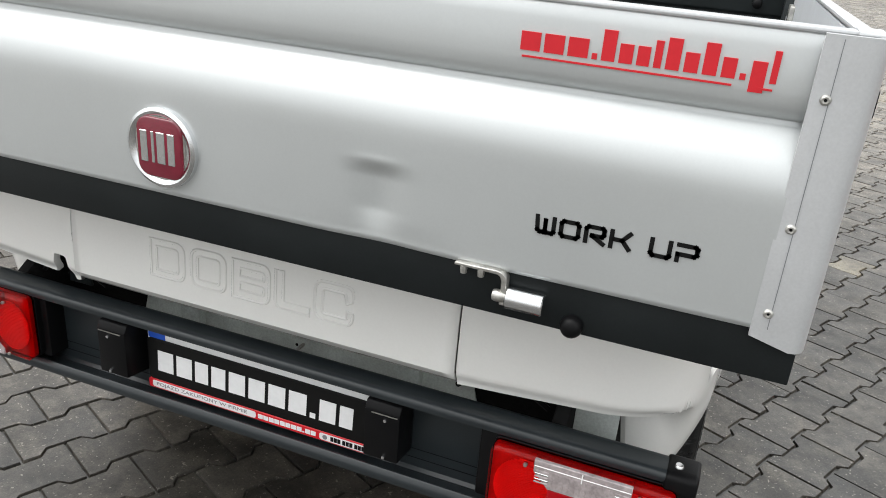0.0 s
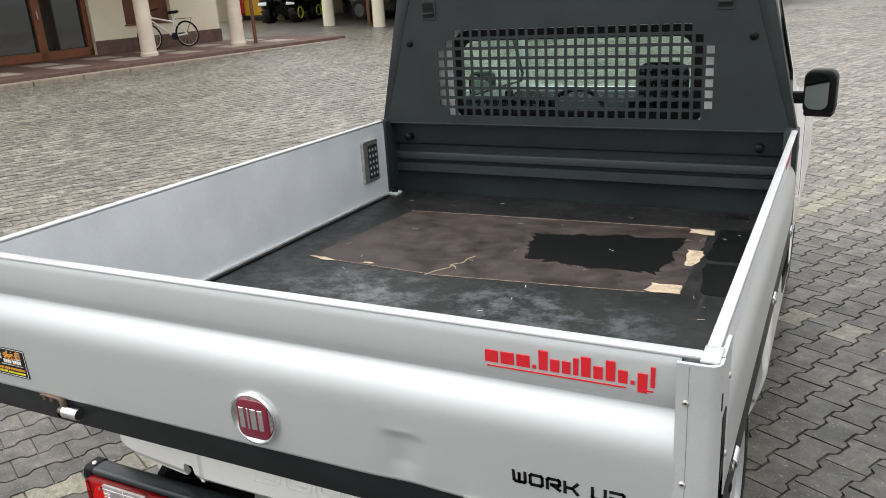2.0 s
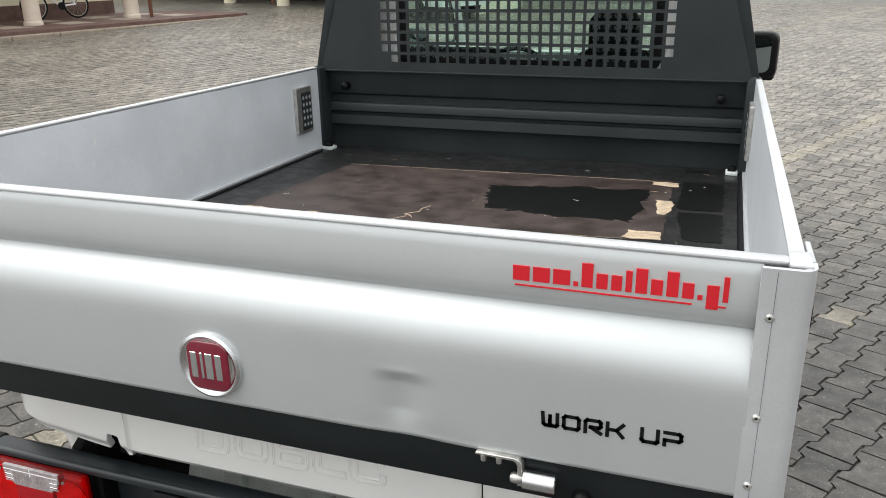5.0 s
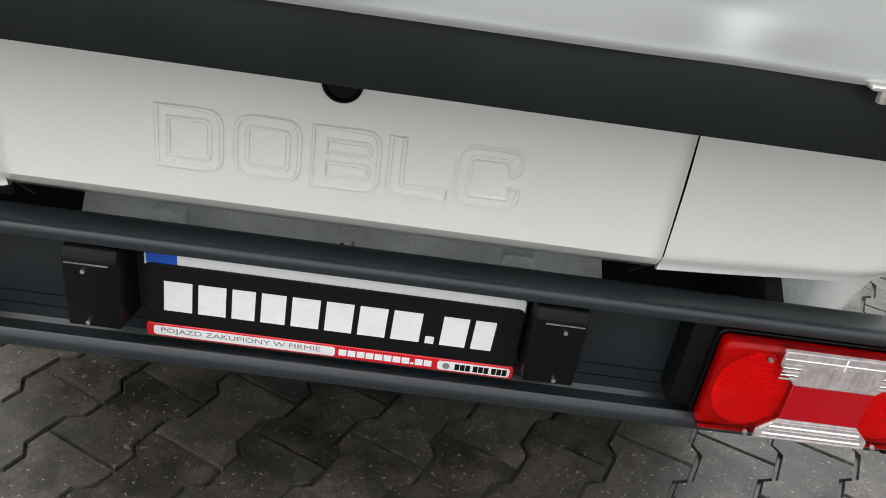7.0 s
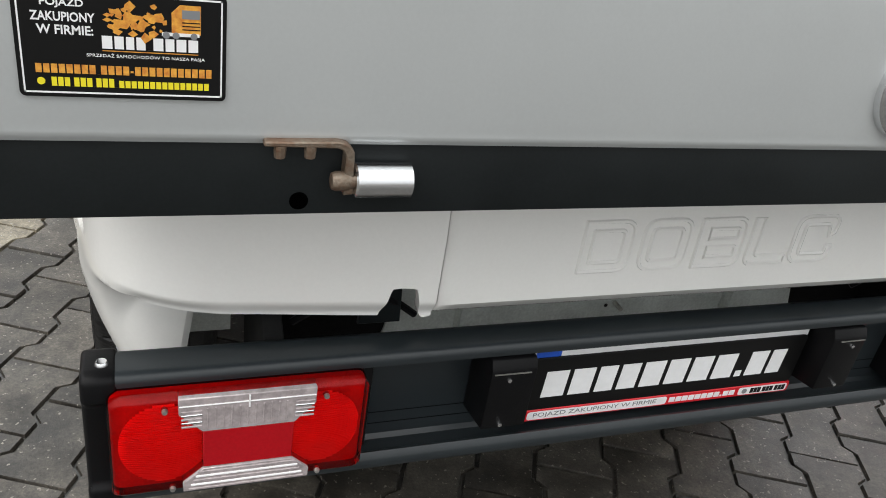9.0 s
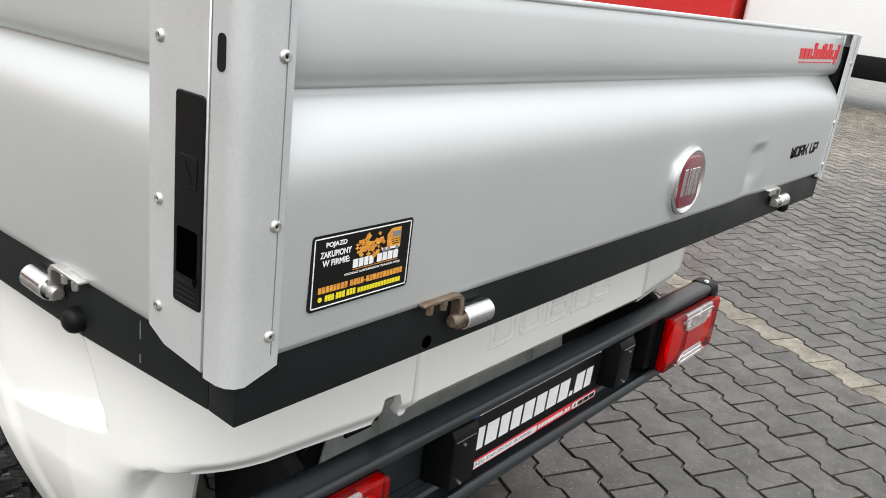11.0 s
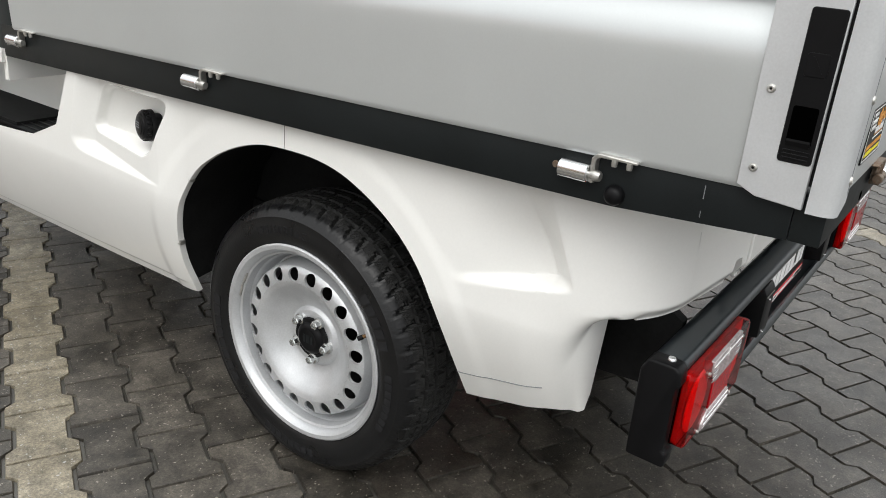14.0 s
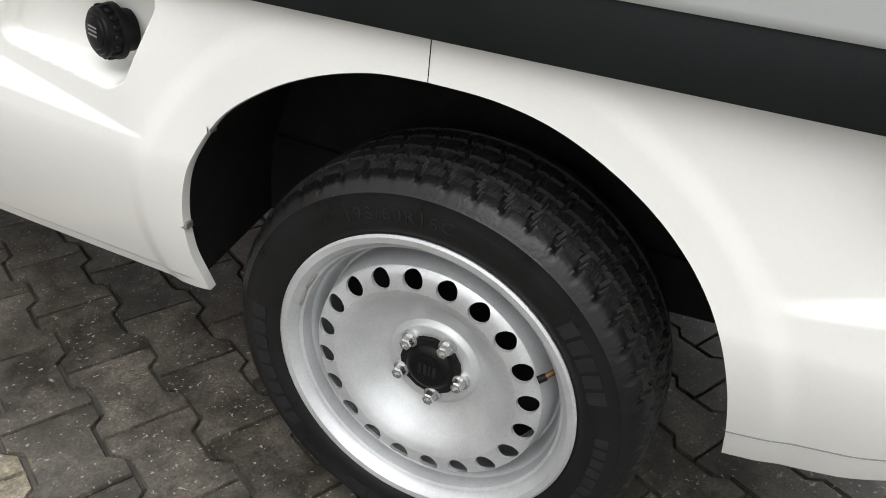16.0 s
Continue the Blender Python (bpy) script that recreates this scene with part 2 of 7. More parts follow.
def paver_material(name, dark, light, single):
    """Concrete paver: mottled two-scale tone, pale specks, worn patches; tone differs from piece to piece."""
    m = bpy.data.materials.new(name)
    m.use_nodes = True
    nt = m.node_tree
    p = nt.nodes["Principled BSDF"]
    co = nt.nodes.new("ShaderNodeTexCoord")
    src = nt.nodes.new("ShaderNodeObjectInfo" if single else "ShaderNodeNewGeometry")
    rnd = src.outputs["Random" if single else "Random Per Island"]
    off = nt.nodes.new("ShaderNodeVectorMath")
    off.operation = "MULTIPLY_ADD"
    off.inputs[1].default_value = (37.0, 53.0, 11.0)
    nt.links.new(rnd, off.inputs[0])
    nt.links.new(co.outputs["Object"], off.inputs[2])

    def speckle(scale, detail, rough, lo, hi, a, b):
        n = nt.nodes.new("ShaderNodeTexNoise")
        n.inputs["Scale"].default_value, n.inputs["Detail"].default_value, n.inputs["Roughness"].default_value = scale, detail, rough
        nt.links.new(off.outputs[0], n.inputs["Vector"])
        r = nt.nodes.new("ShaderNodeMapRange")
        for k, v in enumerate((lo, hi, a, b)):
            r.inputs[k + 1].default_value = v
        nt.links.new(n.outputs[0], r.inputs[0])
        return n, r.outputs[0]

    def blend(fac, a, b, kind="MIX"):
        x = nt.nodes.new("ShaderNodeMix")
        x.data_type, x.blend_type = "RGBA", kind
        for sock, v in ((0, fac), (6, a), (7, b)):
            if isinstance(v, (tuple, float)):
                x.inputs[sock].default_value = v if isinstance(v, float) else (*v, 1)
            else:
                nt.links.new(v, x.inputs[sock])
        return x.outputs[2]
    _, patch_f = speckle(6.5, 9, 0.66, 0.42, 0.64, 0.0, 0.74)
    grain_n, grain = speckle(170.0, 5, 0.75, 0.32, 0.68, 0.45, 1.55)
    _, specks = speckle(105.0, 2, 0.5, 0.665, 0.70, 0.0, 0.8)
    tone = nt.nodes.new("ShaderNodeMath")
    tone.operation = "MULTIPLY_ADD"
    tone.inputs[1].default_value = 0.34
    nt.links.new(rnd, tone.inputs[0])
    nt.links.new(patch_f, tone.inputs[2])
    c = blend(tone.outputs[0], dark, light)
    c = blend(1.0, c, grain, "MULTIPLY")
    _, mottle = speckle(24.0, 6, 0.72, 0.34, 0.66, 0.55, 1.42)
    c = blend(1.0, c, mottle, "MULTIPLY")
    c = blend(specks, c, tuple(min(0.5, v * 2.6 + 0.08) for v in light))
    # the far yard's sheen, multiplied into the grey pavers' colour
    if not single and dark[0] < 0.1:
        c = blend(1.0, c, far_sheen(nt, co), "MULTIPLY")
    drift = nt.nodes.new("ShaderNodeTexNoise")  # slow drift of damp and dry over the yard
    drift.inputs["Scale"].default_value, drift.inputs["Detail"].default_value = 0.8, 3
    nt.links.new(src.outputs["Location"] if single else co.outputs["Object"], drift.inputs["Vector"])
    damp = nt.nodes.new("ShaderNodeMapRange")
    for k, v in enumerate((0.35, 0.65, 0.86, 1.14)):
        damp.inputs[k + 1].default_value = v
    nt.links.new(drift.outputs[0], damp.inputs[0])
    c = blend(1.0, c, damp.outputs[0], "MULTIPLY")
    at = nt.nodes.new("ShaderNodeSeparateXYZ")  # damp ground behind the bumper, with the bumper's shade added to the paver colour
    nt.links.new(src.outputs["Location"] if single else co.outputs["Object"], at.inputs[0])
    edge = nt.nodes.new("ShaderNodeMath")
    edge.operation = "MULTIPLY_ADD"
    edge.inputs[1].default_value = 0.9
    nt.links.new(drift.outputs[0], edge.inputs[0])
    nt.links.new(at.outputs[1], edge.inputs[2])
    damp_shade = nt.nodes.new("ShaderNodeMapRange")
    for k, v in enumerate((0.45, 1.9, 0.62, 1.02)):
        damp_shade.inputs[k + 1].default_value = v
    nt.links.new(edge.outputs[0], damp_shade.inputs[0])
    c = blend(1.0, c, damp_shade.outputs[0], "MULTIPLY")
    nt.links.new(c, p.inputs["Base Color"])
    _, gloss = speckle(5.0, 5, 0.6, 0.35, 0.65, 0.30, 0.52)
    nt.links.new(gloss, p.inputs["Roughness"])
    p.inputs["Specular IOR Level"].default_value = 0.75
    b = nt.nodes.new("ShaderNodeBump")
    b.inputs["Strength"].default_value, b.inputs["Distance"].default_value = 0.45, 0.002
    nt.links.new(grain_n.outputs[0], b.inputs["Height"])
    nt.links.new(b.outputs[0], p.inputs["Normal"])
    return m


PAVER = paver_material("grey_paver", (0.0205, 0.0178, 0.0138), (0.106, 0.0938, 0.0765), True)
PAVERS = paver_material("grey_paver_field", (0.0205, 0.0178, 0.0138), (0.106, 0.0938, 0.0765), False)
TAN = paver_material("tan_paver", (0.134, 0.114, 0.077), (0.275, 0.242, 0.178), True)
TANS = paver_material("tan_paver_field", (0.134, 0.114, 0.077), (0.275, 0.242, 0.178), False)


def ground_material():
    """Dark sandy joints near by; further off the same pavers as a brick pattern with relief."""
    m = bpy.data.materials.new("paved_yard")
    m.use_nodes = True
    nt = m.node_tree
    p = nt.nodes["Principled BSDF"]
    co = nt.nodes.new("ShaderNodeTexCoord")
    turn = nt.nodes.new("ShaderNodeMapping")
    turn.vector_type = "TEXTURE"
    turn.inputs["Rotation"].default_value = (0, 0, radians(-26))
    nt.links.new(co.outputs["Object"], turn.inputs["Vector"])
    br = nt.nodes.new("ShaderNodeTexBrick")
    br.inputs["Scale"].default_value = 1.0
    br.inputs["Brick Width"].default_value, br.inputs["Row Height"].default_value = 0.15, 0.22
    br.inputs["Mortar Size"].default_value = 0.008
    br.inputs["Color1"].default_value, br.inputs["Color2"].default_value = (0.036, 0.034, 0.029, 1), (0.074, 0.069, 0.059, 1)
    br.inputs["Mortar"].default_value = (0.019, 0.018, 0.013, 1)
    nt.links.new(turn.outputs[0], br.inputs["Vector"])
    no = nt.nodes.new("ShaderNodeTexNoise")
    no.inputs["Scale"].default_value, no.inputs["Detail"].default_value = 0.35, 7
    nt.links.new(co.outputs["Object"], no.inputs["Vector"])
    mr = nt.nodes.new("ShaderNodeMapRange")
    mr.inputs[1].default_value, mr.inputs[2].default_value, mr.inputs[3].default_value, mr.inputs[4].default_value = 0.3, 0.7, 0.65, 1.3
    nt.links.new(no.outputs[0], mr.inputs[0])
    mul = nt.nodes.new("ShaderNodeMix")
    mul.data_type, mul.blend_type = "RGBA", "MULTIPLY"
    mul.inputs[0].default_value = 1
    nt.links.new(br.outputs[0], mul.inputs[6])
    nt.links.new(mr.outputs[0], mul.inputs[7])
    # the same painted sheen brightens the brick pattern further off
    paled = nt.nodes.new("ShaderNodeMix")
    paled.data_type, paled.blend_type = "RGBA", "MULTIPLY"
    paled.inputs[0].default_value = 1
    nt.links.new(mul.outputs[2], paled.inputs[6])
    nt.links.new(far_sheen(nt, co), paled.inputs[7])
    nt.links.new(paled.outputs[2], p.inputs["Base Color"])
    b = nt.nodes.new("ShaderNodeBump")
    b.inputs["Strength"].default_value, b.inputs["Distance"].default_value = 0.6, 0.01
    b.invert = True
    nt.links.new(br.outputs["Fac"], b.inputs["Height"])
    nt.links.new(b.outputs[0], p.inputs["Normal"])
    p.inputs["Roughness"].default_value = 0.38
    p.inputs["Specular IOR Level"].default_value = 0.9
    return m


def bed_material():
    """Brown-black film-faced plywood with scratches, dust and damp-looking dark stains."""
    m = bpy.data.materials.new("film_faced_plywood")
    m.use_nodes = True
    nt = m.node_tree
    p = nt.nodes["Principled BSDF"]
    co = nt.nodes.new("ShaderNodeTexCoord")
    n1 = nt.nodes.new("ShaderNodeTexNoise")
    n1.inputs["Scale"].default_value, n1.inputs["Detail"].default_value, n1.inputs["Roughness"].default_value = 3.2, 9, 0.7
    st = nt.nodes.new("ShaderNodeMapping")
    st.inputs["Scale"].default_value = (30, 3, 1)
    st.inputs["Rotation"].default_value = (0, 0, 0.6)
    n2 = nt.nodes.new("ShaderNodeTexNoise")
    n2.inputs["Scale"].default_value, n2.inputs["Detail"].default_value = 2.0, 8
    nt.links.new(co.outputs["Object"], n1.inputs["Vector"])
    nt.links.new(co.outputs["Object"], st.inputs["Vector"])
    nt.links.new(st.outputs[0], n2.inputs["Vector"])
    r1 = nt.nodes.new("ShaderNodeValToRGB")
    r1.color_ramp.elements[0].position, r1.color_ramp.elements[1].position = 0.40, 0.66
    r1.color_ramp.elements[0].color, r1.color_ramp.elements[1].color = (0.004, 0.004, 0.004, 1), (0.012, 0.0115, 0.011, 1)
    r2 = nt.nodes.new("ShaderNodeMapRange")
    r2.inputs[1].default_value, r2.inputs[2].default_value, r2.inputs[4].default_value = 0.60, 0.80, 0.16
    nt.links.new(n1.outputs[0], r1.inputs[0])
    nt.links.new(n2.outputs[0], r2.inputs[0])
    mix = nt.nodes.new("ShaderNodeMix")
    mix.data_type = "RGBA"
    mix.inputs[7].default_value = (0.16, 0.15, 0.14, 1)
    nt.links.new(r2.outputs[0], mix.inputs[0])
    nt.links.new(r1.outputs[0], mix.inputs[6])
    n3 = nt.nodes.new("ShaderNodeTexNoise")
    n3.inputs["Scale"].default_value, n3.inputs["Detail"].default_value, n3.inputs["Roughness"].default_value = 7.0, 13, 0.80
    n3.inputs["Distortion"].default_value = 0.1
    nt.links.new(co.outputs["Object"], n3.inputs["Vector"])
    # grey scuffing where loads are dragged in over the tailgate
    place = nt.nodes.new("ShaderNodeSeparateXYZ")
    nt.links.new(co.outputs["Object"], place.inputs[0])
    wob = nt.nodes.new("ShaderNodeTexNoise")
    wob.inputs["Scale"].default_value, wob.inputs["Detail"].default_value = 2.6, 5
    nt.links.new(co.outputs["Object"], wob.inputs["Vector"])

    def math_node(kind, a, b):
        x = nt.nodes.new("ShaderNodeMath")
        x.operation = kind
        for k, v in enumerate((a, b)):
            if isinstance(v, float):
                x.inputs[k].default_value = v
            else:
                nt.links.new(v, x.inputs[k])
        return x.outputs[0]
    dx = math_node("DIVIDE", math_node("ADD", place.outputs[0], -0.05), 0.74)
    dy = math_node("DIVIDE", math_node("SUBTRACT", place.outputs[1], 0.74), 0.40)
    ring = math_node("ADD", math_node("MULTIPLY", dx, dx), math_node("MULTIPLY", dy, dy))
    ring = math_node("ADD", ring, math_node("MULTIPLY", wob.outputs[0], -1.1))
    zone = nt.nodes.new("ShaderNodeMapRange")
    for k, v in enumerate((0.55, -0.15, 0.10, 1.0)):
        zone.inputs[k + 1].default_value = v
    nt.links.new(ring, zone.inputs[0])
    r3 = nt.nodes.new("ShaderNodeMapRange")
    r3.inputs[1].default_value, r3.inputs[2].default_value, r3.inputs[4].default_value = 0.485, 0.60, 0.95
    nt.links.new(n3.outputs[0], r3.inputs[0])
    dust = nt.nodes.new("ShaderNodeMix")
    dust.data_type = "RGBA"
    dust.inputs[7].default_value = (0.105, 0.112, 0.118, 1)
    nt.links.new(math_node("MULTIPLY", r3.outputs[0], zone.outputs[0]), dust.inputs[0])
    nt.links.new(mix.outputs[2], dust.inputs[6])
    nt.links.new(dust.outputs[2], p.inputs["Base Color"])
    rr = nt.nodes.new("ShaderNodeMapRange")
    rr.inputs[1].default_value, rr.inputs[2].default_value, rr.inputs[3].default_value, rr.inputs[4].default_value = 0.40, 0.60, 0.62, 0.30
    nt.links.new(n3.outputs[0], rr.inputs[0])
    nt.links.new(rr.outputs[0], p.inputs["Roughness"])
    return m


YARD = ground_material()
BED = bed_material()
BEDBROWN = material("worn_brown_ply_film", (0.034, 0.0245, 0.0215), 0.52, 0.0, 0.5, 9, 0.2, 120, tint=(0.080, 0.060, 0.053), rough_vary=0.15, spec=0.3)
BEDBLACK = material("fresh_black_coating", (0.0035, 0.0035, 0.0035), 0.42, 0.0, 0.3, 14, 0.1, 120, spec=0.25)


# ---- mesh helpers ----
def part(name, bm, mat, parent=None, label="", smooth=False, shear=False, modifiers=()):
    """Links a bmesh as one mesh object under a thing or a part."""
    if shear:
        for v in bm.verts:
            v.co.z -= SLOPE * v.co.y
    me = bpy.data.meshes.new(name)
    bm.to_mesh(me)
    bm.free()
    return link(name, me, mat, parent, label, smooth)


def link(name, me, mat, parent=None, label="", smooth=False):
    me.materials.append(mat)
    if smooth:
        me.shade_smooth()
        me.set_sharp_from_angle(angle=radians(38))
    ob = new(name, me)
    if parent:
        ob.parent = parent
    if label:
        tagged(ob, label)
    return ob


def thing(name, label, category, group="", kind="", at=(0, 0, 0)):
    ob = new(name)
    ob.location = at
    return tagged(ob, label, category, group, kind)


def box(x0, x1, y0, y1, z0, z1, bevel=0.0, seg=2, bm=None):
    b = bmesh.new()
    bmesh.ops.create_cube(b, size=1)
    for v in b.verts:
        v.co = Vector(((x0 + x1) / 2 + v.co.x * (x1 - x0), (y0 + y1) / 2 + v.co.y * (y1 - y0), (z0 + z1) / 2 + v.co.z * (z1 - z0)))
    if bevel:
        bmesh.ops.bevel(b, geom=list(b.edges), offset=bevel, segments=seg, affect="EDGES", profile=0.5)
    return join(bm, b)


def join(bm, b):
    if bm is None:
        return b
    me = bpy.data.meshes.new("tmp")
    b.to_mesh(me)
    b.free()
    bm.from_mesh(me)
    bpy.data.meshes.remove(me)
    return bm


def prism(points, axis, a0, a1, bevel=0.0, seg=2, bm=None):
    """A polygon in the plane across axis (the other two in x, y, z order), drawn out from a0 to a1."""
    b = bmesh.new()
    k = "xyz".index(axis)

    def at(p, a):
        q = list(p)
        q.insert(k, a)
        return q
    lo = [b.verts.new(at(p, a0)) for p in points]
    hi = [b.verts.new(at(p, a1)) for p in points]
    n = len(points)
    b.faces.new(lo)
    b.faces.new(hi)
    for i in range(n):
        b.faces.new((lo[i], lo[(i + 1) % n], hi[(i + 1) % n], hi[i]))
    bmesh.ops.recalc_face_normals(b, faces=b.faces)
    if bevel:
        bmesh.ops.bevel(b, geom=list(b.edges), offset=bevel, segments=seg, affect="EDGES", profile=0.5)
    return join(bm, b)


def rounded(w, h, r, n=5, cx=0.0, cy=0.0):
    pts = []
    for sx, sy, a0 in ((1, 1, 0), (-1, 1, 90), (-1, -1, 180), (1, -1, 270)):
        for i in range(n + 1):
            a = radians(a0 + 90 * i / n)
            pts.append((cx + sx * (w / 2 - r) + r * math.cos(a), cy + sy * (h / 2 - r) + r * math.sin(a)))
    return pts


def lathe(profile, n=48, axis="x", centre=(0, 0, 0), bm=None, closed=False):
    """Turns (radius, place along the axis) pairs round an axis."""
    b = bmesh.new()
    rings = []
    for r, a in profile:
        ring = []
        for i in range(n):
            c, s = r * math.cos(2 * math.pi * i / n), r * math.sin(2 * math.pi * i / n)
            p = (a, c, s) if axis == "x" else (c, a, s) if axis == "y" else (c, s, a)
            ring.append(b.verts.new(Vector(p) + Vector(centre)))
        rings.append(ring)
    pairs = list(zip(rings, rings[1:])) + ([(rings[-1], rings[0])] if closed else [])
    for r0, r1 in pairs:
        for i in range(n):
            b.faces.new((r0[i], r0[(i + 1) % n], r1[(i + 1) % n], r1[i]))
    if not closed:
        for ring in (rings[0], rings[-1]):
            if (ring[0].co - ring[n // 2].co).length > 1e-5:
                b.faces.new(ring)
    bmesh.ops.remove_doubles(b, verts=b.verts, dist=1e-6)
    bmesh.ops.recalc_face_normals(b, faces=b.faces)
    return join(bm, b)


def tube(points, r, n=10, bm=None):
    """A round bar along a polyline."""
    b = bmesh.new()
    pts = [Vector(p) for p in points]
    rings = []
    for i, p in enumerate(pts):
        d = (pts[min(i + 1, len(pts) - 1)] - pts[max(i - 1, 0)]).normalized()
        u = d.orthogonal().normalized() if i == 0 else (side - side.dot(d) * d).normalized()
        side = u
        w = d.cross(u)
        rings.append([b.verts.new(p + r * (math.cos(2 * math.pi * k / n) * u + math.sin(2 * math.pi * k / n) * w)) for k in range(n)])
    for r0, r1 in zip(rings, rings[1:]):
        for k in range(n):
            b.faces.new((r0[k], r0[(k + 1) % n], r1[(k + 1) % n], r1[k]))
    b.faces.new(rings[0])
    b.faces.new(rings[-1])
    bmesh.ops.recalc_face_normals(b, faces=b.faces)
    return join(bm, b)


def grid(fn, nu, nv):
    """A sheet of nu by nv quads from fn(u, v), both 0 to 1."""
    b = bmesh.new()
    vs = [[b.verts.new(fn(i / nu, j / nv)) for j in range(nv + 1)] for i in range(nu + 1)]
    for i in range(nu):
        for j in range(nv):
            b.faces.new((vs[i][j], vs[i + 1][j], vs[i + 1][j + 1], vs[i][j + 1]))
    return b


def flip_x(bm):
    for v in bm.verts:
        v.co.x = -v.co.x
    bmesh.ops.reverse_faces(bm, faces=bm.faces)
    return bm


def solid(ob, thickness, offset=-1.0):
    m = ob.modifiers.new("thickness", "SOLIDIFY")
    m.thickness, m.offset = thickness, offset
    return ob


def words(text, width, height, depth, bold=0.0, spacing=1.0):
    """A mesh of built-in lettering, fitted into width and height, in x and z, facing -y, from its lower left corner."""
    cu = bpy.data.curves.new("words", "FONT")
    cu.body, cu.extrude, cu.offset, cu.space_character = text, 0.01, bold, spacing
    cu.resolution_u = 3
    ob = new("words", cu)
    dg = bpy.context.evaluated_depsgraph_get()
    me = bpy.data.meshes.new_from_object(ob.evaluated_get(dg))
    bpy.data.objects.remove(ob)
    b = bmesh.new()
    b.from_mesh(me)
    bpy.data.meshes.remove(me)
    xs, ys = [v.co.x for v in b.verts], [v.co.y for v in b.verts]
    kx, ky = width / (max(xs) - min(xs)), height / (max(ys) - min(ys))
    x0, y0 = min(xs), min(ys)
    for v in b.verts:
        v.co = Vector(((v.co.x - x0) * kx, -depth / 2 - v.co.z / 0.01 * depth / 2, (v.co.y - y0) * ky))
    return b


def moved(bm, m):
    bmesh.ops.transform(bm, matrix=m, verts=bm.verts)
    return bm


def blocks(spec, width, height, depth, gap, lean=0.0):
    """Plain bars for lettering that is not spelt: spec holds a width and a low and high end for each."""
    total = sum(s[0] for s in spec) + gap * (len(spec) - 1)
    b, x = None, 0.0
    for w, lo, hi in spec:
        a0, a1 = x / total * width, (x + w) / total * width
        z0, z1 = lo * height, hi * height
        b = prism([(a0 + lean * z0, z0), (a1 + lean * z0, z0), (a1 + lean * z1, z1), (a0 + lean * z1, z1)], "y", -depth, 0, bm=b)
        x += w + gap
    return b


def smooth(a, b, x):
    t = min(1, max(0, (x - a) / (b - a)))
    return t * t * (3 - 2 * t)


# ---- the pickup truck: rear face near y = 0, front towards +y ----
truck = thing("pickup_truck", "parked white pickup truck with a silver aluminium dropside bed", "pickup truck")
FLOOR, TOP, LOW = 0.965, 1.310, 0.970

# cross-section of a dropside board: outward distance and height
SECTION = [(-0.036, TOP), (-0.023, TOP), (-0.019, TOP - 0.004), (-0.0165, 1.288), (-0.0145, 1.266), (-0.0135, 1.243), (-0.015, 1.228), (-0.019, 1.217), (-0.027, 1.2115),
         (-0.032, 1.210), (-0.032, 1.2085), (-0.029, 1.2035), (-0.024, 1.197), (-0.018, 1.190), (-0.011, 1.182), (-0.0045, 1.173), (0.0005, 1.164),
         (0.004, 1.154), (0.0065, 1.144), (0.0078, 1.132), (0.008, 1.118), (0.0078, 1.10), (0.0074, 1.08), (0.007, 1.06), (0.0066, 1.04), (0.006, 1.02),
         (0.0055, 1.005), (0.005, 0.99), (0.0045, 0.982), (0.0045, 0.976), (0.001, LOW), (-0.018, LOW - 0.001), (-0.030, LOW - 0.001), (-0.036, LOW + 0.004)]


def board(length, columns, dent=None):
    """A hollow board: the closed cross-section drawn along u from 0 to length; returns (u, out, z) verts."""
    b = bmesh.new()
    rows = []
    BOARD = SECTION
    if dent:  # finer over the dented part
        BOARD = []
        for (o0, z0), (o1, z1) in zip(SECTION, SECTION[1:] + SECTION[:1]):
            n = max(1, round((z0 - z1) / 0.004)) if o0 > -0.012 and z0 < 1.12 else 1
            BOARD += [(o0 + (o1 - o0) * k / n, z0 + (z1 - z0) * k / n) for k in range(n)]
    for i in range(columns + 1):
        u = length * i / columns
        rows.append([b.verts.new((u, o - (dent(u, z) if dent and o > -0.012 and z < 1.15 else 0.0), z)) for o, z in BOARD])
    n = len(BOARD)
    for r0, r1 in zip(rows, rows[1:]):
        for k in range(n):
            b.faces.new((r0[k], r0[(k + 1) % n], r1[(k + 1) % n], r1[k]))
    b.faces.new(rows[0])
    b.faces.new(rows[-1])
    return b


def placed(bm, fn):
    for v in bm.verts:
        v.co = Vector(fn(v.co))
    bmesh.ops.recalc_face_normals(bm, faces=bm.faces)
    return bm


def dent(u, z):
    x = u - 0.846
    a = math.exp(-((x - 0.348) / 0.033) ** 2)
    d = 0.0115 * a * smooth(1.088, 1.062, z) * smooth(0.976, 1.020, z)
    lip = -0.0016 * math.exp(-((x - 0.346) / 0.034) ** 2) * math.exp(-((z - 1.087) / 0.005) ** 2)
    wide = 0.0045 * math.exp(-((x - 0.356) / 0.060) ** 2) * smooth(1.012, 0.980, z)
    return d + lip * 0.6 + wide


REAR = 0.0
tailgate = part("tailgate", placed(board(1.696, 320, lambda u, z: dent(u - 0.011, z)), lambda c: (c.x - 0.857, REAR - c.y, c.z)), SILVER, truck, "silver aluminium tailgate with a dent near its lower edge", smooth=True)
left_board = part("side_board", placed(board(1.968, 40), lambda c: (-0.895 - c.y, 0.062 + c.x, c.z - 0.006 * smooth(1.08, 0.98, c.z))), SILVER, truck, "silver aluminium dropside", smooth=True, shear=True)
